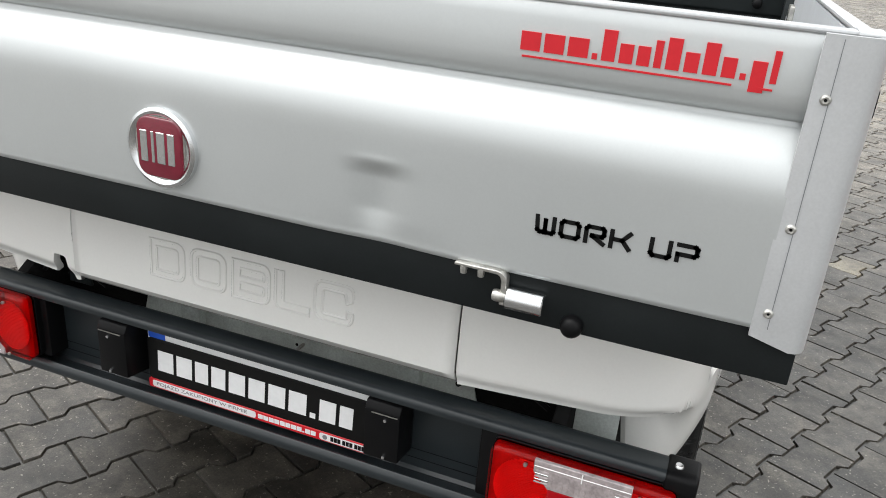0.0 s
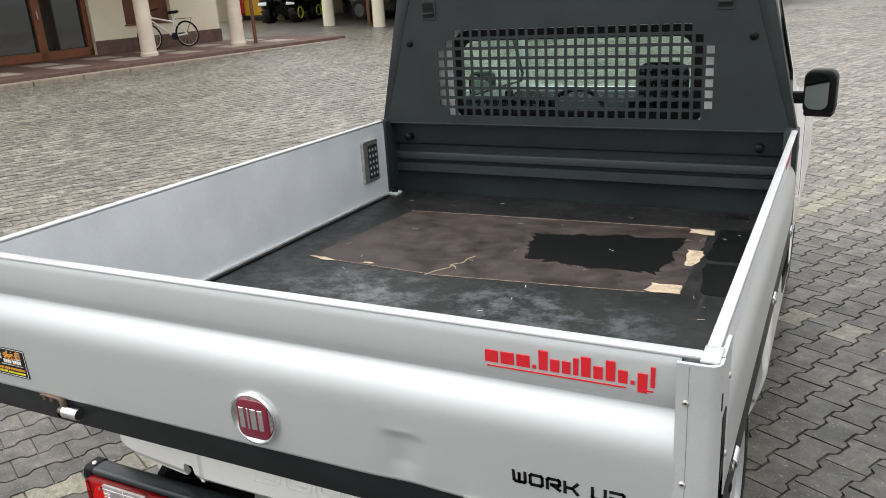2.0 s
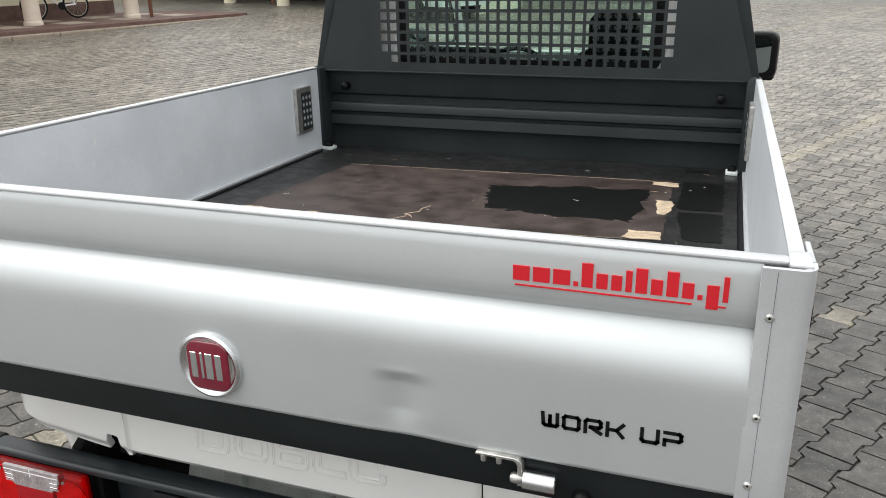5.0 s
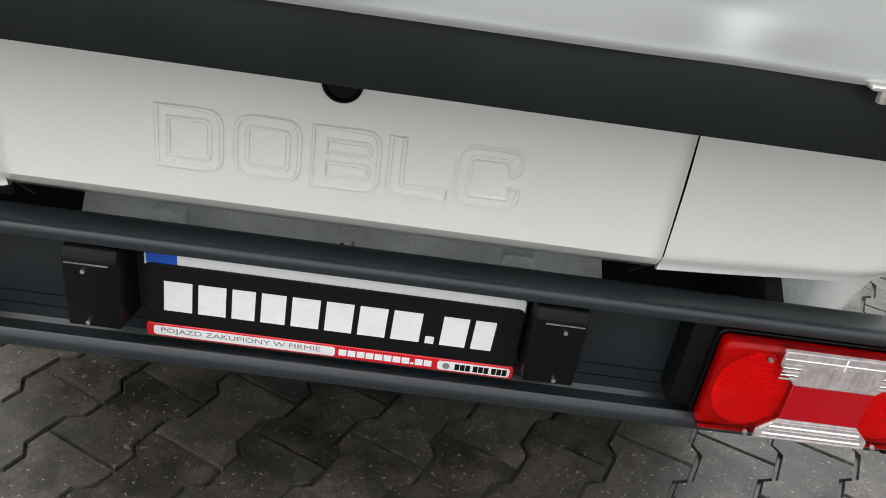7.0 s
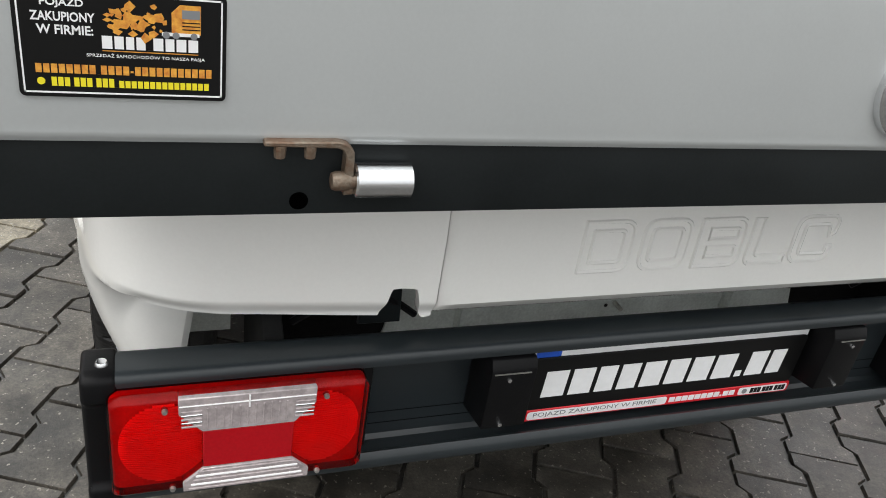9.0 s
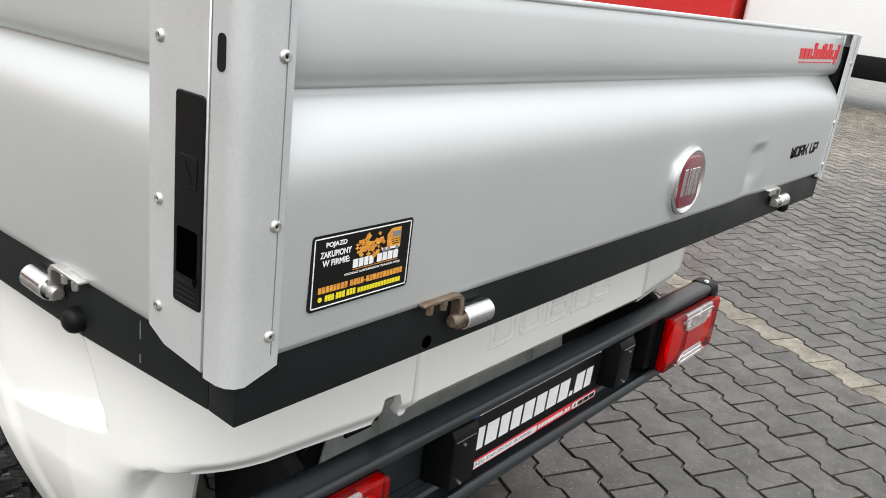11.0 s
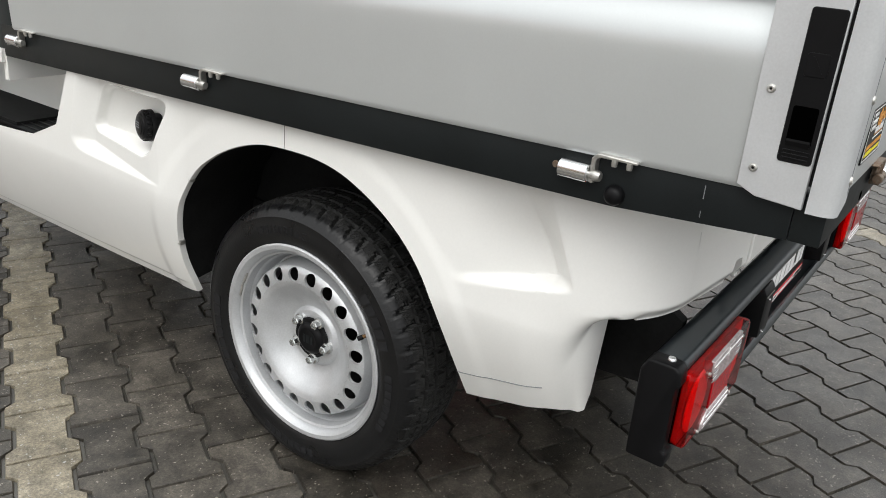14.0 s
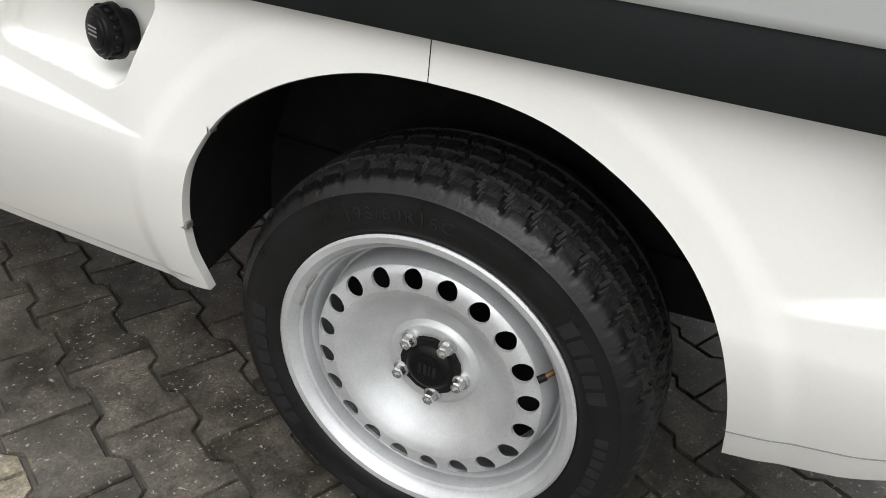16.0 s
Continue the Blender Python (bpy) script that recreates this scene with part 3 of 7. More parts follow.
right_board = part("side_board", placed(board(1.968, 40), lambda c: (0.888 + max(c.y, -0.016), 0.062 + c.x, c.z - 0.006 * smooth(1.08, 0.98, c.z))), SILVER, truck, "silver aluminium dropside", smooth=True, shear=True)
# scuffed inner skins of the boards
for sx in (-1, 1):
    d = 0.016 if sx > 0 else 0.0
    skin = box(0.853 + d, 0.858 + d, 0.06, 2.06, FLOOR + 0.004, TOP - 0.006)
    bar = box(0.842 + d, 0.853 + d, 0.06, 2.06, FLOOR + 0.003, FLOOR + 0.013, 0.002)
    ob = left_board if sx < 0 else right_board
    part("inner_skin", skin if sx > 0 else flip_x(skin), ALU_IN, ob, "scratched bare aluminium inner face", shear=True)
    part("floor_seal", bar if sx > 0 else flip_x(bar), ALU, ob, "thin aluminium foot rail", smooth=True, shear=True)
    strip = box(0.826 + d, 0.842 + d, 0.30, 1.99, FLOOR + 0.001, FLOOR + 0.006, 0.002)
    part("rubber_seal", strip if sx > 0 else flip_x(strip), PLASTIC, ob, "black rubber seal strip", smooth=True, shear=True)
    cap = box(0.852 + d, 0.878 + d * 0.7, 0.061, 2.04, TOP - 0.004, TOP + 0.003, 0.003)
    part("top_rail", cap if sx > 0 else flip_x(cap), ALU, ob, "bare aluminium top rail", smooth=True, shear=True)
part("top_rail", box(-0.846, 0.868, REAR + 0.016, REAR + 0.042, TOP - 0.004, TOP + 0.003, 0.003), ALU, tailgate, "bare aluminium top rail", smooth=True)
part("inner_skin", box(-0.846, 0.868, REAR + 0.037, REAR + 0.041, FLOOR + 0.004, TOP - 0.006), ALU_IN, tailgate, "scratched bare aluminium inner face")
for sx in (-1, 1):  # small scuffs on the inner skin
    rng = random.Random(4 + sx)
    if sx < 0:
        for _ in range(22):
            y, z, w, h = rng.uniform(0.5, 1.9), rng.uniform(1.02, 1.25), rng.uniform(0.0010, 0.0045), rng.uniform(0.006, 0.036)
            tilt = rng.uniform(-0.4, 0.4)
            pts = [(y + tilt * h, z), (y + w, z + h * 0.3), (y + w + tilt * h, z + h), (y - w * 0.4, z + h * 0.6)]
            part("scuff", prism(pts, "x", -0.8526, -0.8522), WHITE_TXT, left_board, shear=True)


def corner_post(sx):
    """Folded aluminium at the rear corner: the tailgate's own end, wrapping round, and the side board's end beside it."""
    e0 = 0.846 if sx > 0 else 0.856
    end = [(e0, -0.0075), (0.892, -0.0075), (0.9005, -0.0055), (0.907, 0.001), (0.910, 0.010), (0.9105, 0.029), (0.904, 0.029), (0.9035, 0.014), (0.901, 0.006), (0.894, 0.0), (e0, 0.0)]
    b = prism(end, "z", 0.951, TOP)
    bmesh.ops.recalc_face_normals(b, faces=b.faces)
    for v in b.verts:
        if v.co.z < 1 and v.co.x < 0.86:
            v.co.z += 0.012
    post = part("corner_post", b if sx > 0 else flip_x(b), ALU, truck, "brushed aluminium corner post", smooth=True)
    c = prism([(0.034, 0.953), (0.095, 0.957), (0.122, 0.969), (0.124, TOP - 0.004), (0.034, TOP)], "x", 0.902, 0.9095, 0.001, 1)
    plate = part("end_plate", c if sx > 0 else flip_x(c), ALU, post, "riveted aluminium end plate", smooth=True)
    fill = box(0.860, 0.903, 0.012, 0.060, 0.985, TOP - 0.03)
    part("filler", fill if sx > 0 else flip_x(fill), DARK, post)
    cap = box(0.853 if sx < 0 else 0.877, 0.905, 0.004, 0.060, TOP - 0.002, TOP + 0.0035, 0.002)
    part("post_cap", cap if sx > 0 else flip_x(cap), ALU, post, smooth=True)
    pocket = box(0.866 if sx < 0 else 0.883, 0.892 if sx < 0 else 0.901, 0.012, 0.048, TOP + 0.0036, TOP + 0.0040)
    part("pocket", pocket if sx > 0 else flip_x(pocket), SHEET, post, "square hollow at the top of the post")
    seam = box(0.864, 0.8648, -0.0082, -0.0076, 0.975, TOP - 0.004)
    part("seam", seam if sx > 0 else flip_x(seam), GREYPRINT, post)
    for z in (0.995, 1.100, 1.244):
        at = (0.861 if sx > 0 else -0.867, 0, z)
        r = lathe([(0.0016, -0.0090), (0.0020, -0.0103), (0.0036, -0.0106), (0.0052, -0.0096), (0.0060, -0.0078), (0.0060, -0.0070)], 16, "y", at)
        head = part("rivet", r, ZINC, post, smooth=True)
        part("rivet_hole", lathe([(0.0, -0.0093), (0.0017, -0.0093), (0.0017, -0.0080)], 10, "y", at), BLACK_TXT, head)
        r = lathe([(0.0016, 0.9110), (0.0020, 0.9123), (0.0036, 0.9126), (0.0052, 0.9116), (0.0060, 0.9098), (0.0060, 0.909)], 16, "x", (0, 0.105, z))
        head = part("rivet", r if sx > 0 else flip_x(r), ZINC, post, smooth=True)
        r = lathe([(0.0, 0.9113), (0.0017, 0.9113), (0.0017, 0.910)], 10, "x", (0, 0.105, z))
        part("rivet_hole", r if sx > 0 else flip_x(r), BLACK_TXT, head)
    # recessed latch handle
    latch = prism(rounded(0.043, 0.193, 0.004, 3, 0.0575, 1.108), "x", 0.905, 0.9112, 0.001, 1)
    part("latch", latch if sx > 0 else flip_x(latch), PLASTIC, post, "black plastic recessed latch", smooth=True)
    emblem = prism(rounded(0.027, 0.029, 0.003, 3, 0.0575, 1.1365), "x", 0.9108, 0.9120, 0.0004, 1)
    emblem = part("latch_emblem", emblem if sx > 0 else flip_x(emblem), PLASTIC, post, "raised square emblem", smooth=True)
    mark = prism([(0.050, 1.1265), (0.0535, 1.1265), (0.065, 1.1465), (0.0615, 1.1465)], "x", 0.9116, 0.9126)
    part("mark", mark if sx > 0 else flip_x(mark), PLASTIC, emblem)
    pocket = prism(rounded(0.031, 0.050, 0.003, 3, 0.0575, 1.060), "x", 0.9108, 0.9116)
    part("latch_pocket", pocket if sx > 0 else flip_x(pocket), VOID, post, "dark finger pocket")
    for z in (1.0265, 1.0215, 1.0165):
        rib = box(0.9108, 0.9122, 0.041, 0.074, z, z + 0.0022, 0.0005, 1)
        part("latch_rib", rib if sx > 0 else flip_x(rib), PLASTIC, post)
    pull = prism([(0.9105, 1.034), (0.9126, 1.034), (0.9150, 1.040), (0.9146, 1.043), (0.9112, 1.041)], "y", 0.043, 0.072)
    part("latch_pull", pull if sx > 0 else flip_x(pull), PLASTIC, post)
    slot = prism(rounded(0.010, 0.030, 0.0048, 4, 0.016, 1.243), "x", 0.9085, 0.9112)
    part("slot", slot if sx > 0 else flip_x(slot), BLACK_TXT, post, "dark oblong hole")
    if sx > 0:
        post.location.x = -0.010
    return post


for sx in (-1, 1):
    corner_post(sx)

# ---- anthracite frame under the boards ----
rear_frame = part("bed_frame_rear", box(-0.893, 0.893, 0.004, 0.045, 0.9032, 0.972, 0.0015, 2), BAND, truck, "anthracite steel rear bed frame", smooth=True)
for sx in (-1, 1):
    b = prism([(0.0455, 0.9715), (0.0455, 0.9042), (0.30, 0.8905), (0.90, 0.8880), (2.10, 0.8870), (2.10, 0.9715)], "x", 0.850, 0.893, 0.0015, 2)
    part("bed_frame_side", b if sx > 0 else flip_x(b), BAND, truck, "anthracite steel side bed frame", smooth=True, shear=True)
for sx in (-1, 1):
    for y in (0.30,):
        b = lathe([(0.0, 0.912), (0.008, 0.911), (0.013, 0.907), (0.0155, 0.901), (0.0155, 0.886)], 20, "x", (0, y - 0.004, 0.903))
        part("rubber_buffer", moved(b, pose(-0.014, 0, 0)) if sx > 0 else flip_x(b), PLASTIC, truck, "round black rubber buffer", smooth=True)
part("rubber_buffer", lathe([(0.0, -0.014), (0.008, -0.013), (0.013, -0.009), (0.015, -0.003), (0.015, 0.006)], 20, "y", (0.629, 0, 0.9145)), PLASTIC, truck, "round black rubber buffer", smooth=True)
part("hole", lathe([(0.0, 0.0036), (0.0080, 0.0034), (0.0080, 0.01)], 20, "y", (-0.625, 0, 0.9162)), VOID, rear_frame, "round open hole")
for y, z, h in ((0.165, 0.935, 0.020), (0.165, 0.907, 0.010)):
    part("paint_chip", box(-0.8936, -0.893, y, y + 0.0011, z, z + h), GREYPRINT, truck, shear=True)


part("rusty_bolt", lathe([(0.0, -0.8955), (0.005, -0.8953), (0.006, -0.8935), (0.006, -0.890)], 12, "x", (0, 0.402, 0.937)), RUST, truck, "small rusty bolt", shear=True)


def hinge(rusty):
    """A bent strap with two bolts and a bright roller, along +u from its left end; faces -y."""
    steel = RUST if rusty else ZINC
    h = part("hinge", prism([(-0.063, 0.0010), (-0.062, 0.0050), (-0.003, 0.0055), (0.004, 0.0035), (0.0098, -0.003), (0.0120, -0.041), (0.0030, -0.042), (0.0032, -0.008), (0.0005, -0.002), (-0.004, 0.0)], "y", -0.0165, -0.001, 0.001, 1), steel, None,
             "rusty bent steel hinge strap" if rusty else "zinc-plated bent steel hinge strap", smooth=True)
    for u in (-0.050, -0.026):
        part("bolt", lathe([(0.0, -0.009), (0.0045, -0.009), (0.005, -0.003), (0.005, 0.001)], 8, "z", (u, -0.013, 0.0)), steel, h)
    part("pin", lathe([(0.0, -0.007), (0.0070, -0.007), (0.0085, -0.003), (0.0085, 0.004), (0.0065, 0.0095), (0.0065, 0.0135), (0.0, 0.0140)], 14, "x", (0, -0.013, -0.030)), steel, h, smooth=True)
    prof = [(0.0, 0.0095), (0.0130, 0.0095), (0.0148, 0.011), (0.0148, 0.058), (0.0130, 0.0595), (0.0, 0.0595)]
    part("roller", lathe(prof, 26, "x", (0.002, -0.0125, -0.0295)), CHROME, h, "bright ribbed aluminium roller", smooth=True)
    return h


h_good, h_rust, h_side = hinge(False), hinge(True), hinge(False)
for o in (h_side, *h_side.children):  # handed the other way
    o.data.transform(Matrix.Diagonal((-1, 1, 1, 1)))
    o.data.flip_normals()
tilt = math.degrees(math.atan(SLOPE))
for src, m in ((h_good, pose(0.530, 0.003, 0.9685)), (h_rust, pose(-0.595, 0.003, 0.971)), (h_side, pose(-0.893, 0.326, 0.9665 - SLOPE * 0.326, tilt, 0, -90))):
    src.parent, src.matrix_basis = truck, m
for y in (1.244, 1.98):
    copy_thing(h_side, pose(-0.893, y, 0.9665 - SLOPE * y, tilt, 0, -90)).parent = truck
for y in (0.326, 1.244, 1.98):
    copy_thing(h_good, pose(0.876, y, 0.9665 - SLOPE * y, tilt, 0, 90)).parent = truck

# ---- badges and vinyl on the tailgate ----
EY = -0.007
badge = part("badge", lathe([(0.0, EY - 0.004), (0.046, EY - 0.004), (0.0485, EY - 0.007), (0.0545, EY - 0.0095), (0.0595, EY - 0.0065), (0.061, EY + 0.002), (0.061, EY + 0.006)], 44, "y", (0, 0, 0)), CHROME, truck, "chrome-ringed maroon badge", smooth=True)
badge.location = (0.006, 0, 1.045)
part("enamel", prism(rounded(0.080, 0.090, 0.020, 5), "y", EY - 0.0098, EY - 0.003, 0.003, 3), MAROON, badge, "maroon enamel shield", smooth=True)
part("rim_line", prism(rounded(0.083, 0.093, 0.021, 5), "y", EY - 0.0066, EY - 0.003), ZINC, badge)
for u, w in ((-0.0265, 0.012), (-0.011, 0.005), (0.003, 0.014), (0.021, 0.012)):
    part("bar", box(u - w / 2, u + w / 2, EY - 0.0108, EY - 0.008, -0.023, 0.024, 0.0008, 1), CHROME, badge, "silver bar")

# web address: plain bars in red, with an underline
spec = [(1.30, 0.25, 0.72)] * 3 + [(0.34, 0.25, 0.40)] + [(0.84, 0.25, 1.0), (0.84, 0.25, 0.72), (0.78, 0.25, 0.72), (0.46, 0.25, 0.90), (0.84, 0.25, 1.0), (0.84, 0.25, 0.72), (0.84, 0.25, 1.0), (0.82, 0.25, 0.72), (0.34, 0.25, 0.40), (0.84, 0.0, 0.72), (0.38, 0.25, 1.0)]
url = part("vinyl_lettering", moved(blocks(spec, 0.285, 0.046, 0.003, 0.26), pose(0.516, 0.0158, 1.238)), RED_TXT, truck, "red vinyl web address as plain bars")
for x0, x1 in ((0.519, 0.757), (0.783, 0.799)):
    part("underline", box(x0, x1, 0.0122, 0.0160, 1.2415, 1.2438), RED_TXT, url)
spec2 = [(0.7, 0.25, 1.0)] * 9
part("vinyl_lettering", placed(moved(blocks(spec2, 0.20, 0.04, 0.001, 0.2), pose(0, 0, 1.245)), lambda c: (0.8815 - c.y, 1.62 + c.x, c.z)), RED_TXT, right_board, "red vinyl web address as plain bars", shear=True)


def stroke(points, w, depth, origin, kx=1.0, kz=1.0):
    """Flat square-cut lettering strokes along a polyline in x and z."""
    b = None
    for (x0, z0), (x1, z1) in zip(points, points[1:]):
        d = Vector((x1 - x0, z1 - z0))
        if d.length < 1e-6:
            continue
        n = Vector((-d.y, d.x)).normalized() * w / 2
        e = d.normalized() * w / 2
        q = [(x0 - e.x + n.x, z0 - e.y + n.y), (x0 - e.x - n.x, z0 - e.y - n.y), (x1 + e.x - n.x, z1 + e.y - n.y), (x1 + e.x + n.x, z1 + e.y + n.y)]
        b = prism([(origin[0] + kx * p, origin[2] + kz * s) for p, s in q], "y", origin[1] - depth, origin[1], bm=b)
    return b


# model badge: square lettering, seven thin black strokes
GLYPHS = {"W": [[(0, 1), (0.06, 0.12), (0.2, 0), (0.42, 0), (0.5, 0.12), (0.5, 0.8), (0.5, 0.12), (0.58, 0), (0.9, 0), (1, 0.12), (1, 1)]],
          "O": [[(0, 0.15), (0.12, 0), (0.88, 0), (1, 0.15), (1, 0.85), (0.88, 1), (0.12, 1), (0, 0.85), (0, 0.15)]],
          "R": [[(0, 0), (0, 0.85), (0.12, 1), (0.9, 1), (1, 0.88), (1, 0.58), (0.9, 0.45), (0.35, 0.45), (0.35, 0.42), (1, 0)]],
          "K": [[(0, 0), (0, 1)], [(0.18, 0.5), (0.6, 0.5), (1, 1)], [(0.6, 0.5), (1, 0)]],
          "U": [[(0, 1), (0, 0.15), (0.12, 0), (0.9, 0), (1, 0.12), (1, 1)]],
          "P": [[(0, 0), (0, 0.4), (0.88, 0.4), (1, 0.52), (1, 0.88), (0.88, 1), (0, 1)]]}
x = 0.568
for ch in "WORK UP":
    if ch == " ":
        x += 0.0165
        continue
    b = None
    for line in GLYPHS[ch]:
        b = join(b, stroke([(p * 0.0215, q * 0.0195) for p, q in line], 0.0054, 0.0016, (x, -0.0062, 1.037))) if b else stroke([(p * 0.0215, q * 0.0195) for p, q in line], 0.0054, 0.0016, (x, -0.0062, 1.037))
    part("badge_letter", b, BLACK_TXT, tailgate, "black model lettering")
    x += 0.0309

# dealer's sticker
SX, SZ, SY = 0.0, 0.0, 0.0
sticker = part("dealer_sticker", prism(rounded(0.147, 0.082, 0.004, 3, SX + 0.0735, SZ + 0.041), "y", SY, SY + 0.002), BLACK_TXT, truck, "black dealer sticker with orange and yellow print")
sticker.matrix_basis = pose(-0.8235, -0.0078, 1.006) @ Matrix.Diagonal((0.93, 1, 0.93, 1))
b = None
for x0, x1, z0, z1 in ((0.003, 0.144, 0.0030, 0.0042), (0.003, 0.144, 0.0778, 0.079), (0.003, 0.0042, 0.003, 0.079), (0.1428, 0.144, 0.003, 0.079)):
    b = box(SX + x0, SX + x1, SY - 0.0004, SY, SZ + z0, SZ + z1, bm=b)
part("border", b, WHITE_TXT, sticker)
for text, x0, z0, w, h in (("POJAZD", 0.0185, 0.0665, 0.0285, 0.0068), ("ZAKUPIONY", 0.0115, 0.0570, 0.0425, 0.0068), ("W FIRMIE:", 0.0150, 0.0475, 0.0375, 0.0068)):
    part("print", moved(words(text, w, h, 0.0004, 0.02), pose(SX + x0, SY, SZ + z0)), WHITE_TXT, sticker)
part("print", moved(words("SPRZEDAŻ SAMOCHODÓW TO NASZA PASJA", 0.084, 0.0038, 0.0004), pose(SX + 0.047, SY, SZ + 0.0312)), WHITE_TXT, sticker)
part("print_bar", moved(blocks([(1, 0, 1), (0.9, 0, 1), (0.8, 0, 1), (0.9, 0, 1), (0.35, 0, 0), (1, 0, 1), (0.9, 0, 1), (1, 0, 1), (1, 0, 1)], 0.068, 0.0095, 0.0004, 0.22), pose(SX + 0.058, SY, SZ + 0.0385)), WHITE_TXT, sticker)
part("underline", box(SX + 0.058, SX + 0.126, SY - 0.0004, SY, SZ + 0.0365, SZ + 0.0371), ORANGE, sticker)
part("print_bar", moved(blocks([(1, 0, 1)] * 8 + [(0.4, 0, 0)] + [(1, 0, 1)] * 4 + [(0.5, 0.3, 0.5)] + [(1, 0, 1)] * 11, 0.124, 0.0068, 0.0004, 0.25), pose(SX + 0.012, SY, SZ + 0.0185)), ORANGE, sticker)
part("print_bar", moved(blocks([(1, 0, 1)] * 3 + [(0.3, 0, 0)] + [(1, 0, 1)] * 3 + [(0.3, 0, 0)] + [(1, 0, 1)] * 3 + [(0.5, 0, 0)] + [(1, 0, 0.8)] * 15, 0.112, 0.0068, 0.0004, 0.25), pose(SX + 0.022, SY, SZ + 0.0085)), YELLOW, sticker)
part("print", lathe([(0.0, SY - 0.0004), (0.0028, SY - 0.0004), (0.0028, SY)], 12, "y", (SX + 0.015, 0, SZ + 0.012)), YELLOW, sticker)
rng = random.Random(7)
b = None
for _ in range(46):
    cx, cz, r = rng.gauss(0.078, 0.011), rng.gauss(0.060, 0.007), rng.uniform(0.0015, 0.005)
    if 0.058 < cx < 0.105 and 0.045 < cz < 0.0755:
        k = rng.randint(4, 6)
        pts = [(SX + cx + r * rng.uniform(0.5, 1.2) * math.cos(6.283 * i / k), SZ + cz + r * rng.uniform(0.4, 0.9) * math.sin(6.283 * i / k)) for i in range(k)]
        b = prism(pts, "y", SY - 0.0004 - rng.uniform(0, 0.0002), SY, bm=b)
part("map_print", b, ORANGE, sticker, "ragged orange map shape")
part("lorry_print", prism([(SX + 0.107, SZ + 0.052), (SX + 0.128, SZ + 0.052), (SX + 0.128, SZ + 0.074), (SX + 0.113, SZ + 0.074), (SX + 0.107, SZ + 0.068)], "y", SY - 0.0005, SY), ORANGE, sticker)
part("lorry_print", box(SX + 0.100, SX + 0.127, SY - 0.0006, SY, SZ + 0.0505, SZ + 0.0530), WHITE_TXT, sticker)
part("lorry_print", box(SX + 0.1145, SX + 0.1275, SY - 0.0007, SY, SZ + 0.0640, SZ + 0.0705), GREYPRINT, sticker)
for u in (0.103, 0.110, 0.123):
    part("lorry_print", lathe([(0.0, SY - 0.0008), (0.0026, SY - 0.0008), (0.0026, SY)], 12, "y", (SX + u, 0, SZ + 0.0510)), GREYPRINT, sticker)
for k in range(3):
    part("lorry_print", box(SX + 0.1145, SX + 0.1275, SY - 0.0007, SY, SZ + 0.0555 + 0.0026 * k, SZ + 0.0563 + 0.0026 * k), BLACK_TXT, sticker)

# ---- rear bumper, lamps, number plate ----
bend = [(0.190 + 0.025 * math.sin(radians(15 * k)), 0.598 + 0.025 * math.cos(radians(15 * k))) for k in range(7)]
prof = [(0.162 - 0.012 * math.cos(radians(18 * k)), 0.611 + 0.012 * math.sin(radians(18 * k))) for k in range(6)] + bend + [(0.215, 0.432), (0.211, 0.425), (0.162, 0.424), (0.154, 0.427), (0.150, 0.436), (0.1515, 0.446), (0.158, 0.4525), (0.164, 0.450), (0.168, 0.440), (0.172, 0.432),
        (0.205, 0.430), (0.2105, 0.436), (0.2105, 0.594), (0.2065, 0.604), (0.170, 0.605), (0.164, 0.601), (0.157, 0.600), (0.1515, 0.604)]
bumper = part("bumper", prism(prof, "x", -0.785, 0.785), BUMPER, truck, "dark grey painted steel channel bumper", smooth=True)
bumper.location = (0, 0.014, -0.006)
for z in (0.455, 0.475):
    part("fold_line", box(-0.78, 0.78, 0.2098, 0.2106, z, z + 0.0012), PLASTIC, bumper)
for sx in (-1, 1):
    b = prism([(0.146, 0.428), (0.216, 0.428), (0.218, 0.60), (0.206, 0.625), (0.160, 0.625), (0.149, 0.618), (0.145, 0.590), (0.153, 0.584), (0.153, 0.462), (0.145, 0.456)], "x", 0.783, 0.835 if sx > 0 else 0.822, 0.006, 3)
    part("end_cap", b if sx > 0 else flip_x(b), PLASTIC, bumper, "black plastic bumper end cap", smooth=True)
    part("bolt", lathe([(0.0, 0.6295), (0.006, 0.629), (0.008, 0.626), (0.008, 0.622)], 12, "z", (0.802 if sx > 0 else -0.799, 0.174, 0)), CHROME, bumper, smooth=True)
    for x0, x1 in ((0.262, 0.330),):
        b = prism([(0.158, 0.470), (0.226, 0.458), (0.226, 0.585), (0.166, 0.585), (0.158, 0.570)], "x", x0, x1, 0.003, 2)
        lid = part("plate_lamp", b if sx > 0 else flip_x(b), PLASTIC, truck, "black plastic plate lamp box", smooth=True)
        lid.location = (0.008, -0.003, 0.009)
        for z in (0.556, 0.478):
            part("screw", lathe([(0.0, 0.154), (0.003, 0.1545), (0.0036, 0.157), (0.0036, 0.161)], 10, "y", (0.303 * sx, 0, z)), CHROME, lid, smooth=True)
        d = box(0.276 if sx > 0 else 0.272, 0.326, 0.1565, 0.1585, 0.5655, 0.567)
        part("ridge", d if sx > 0 else flip_x(d), ZINC, lid)


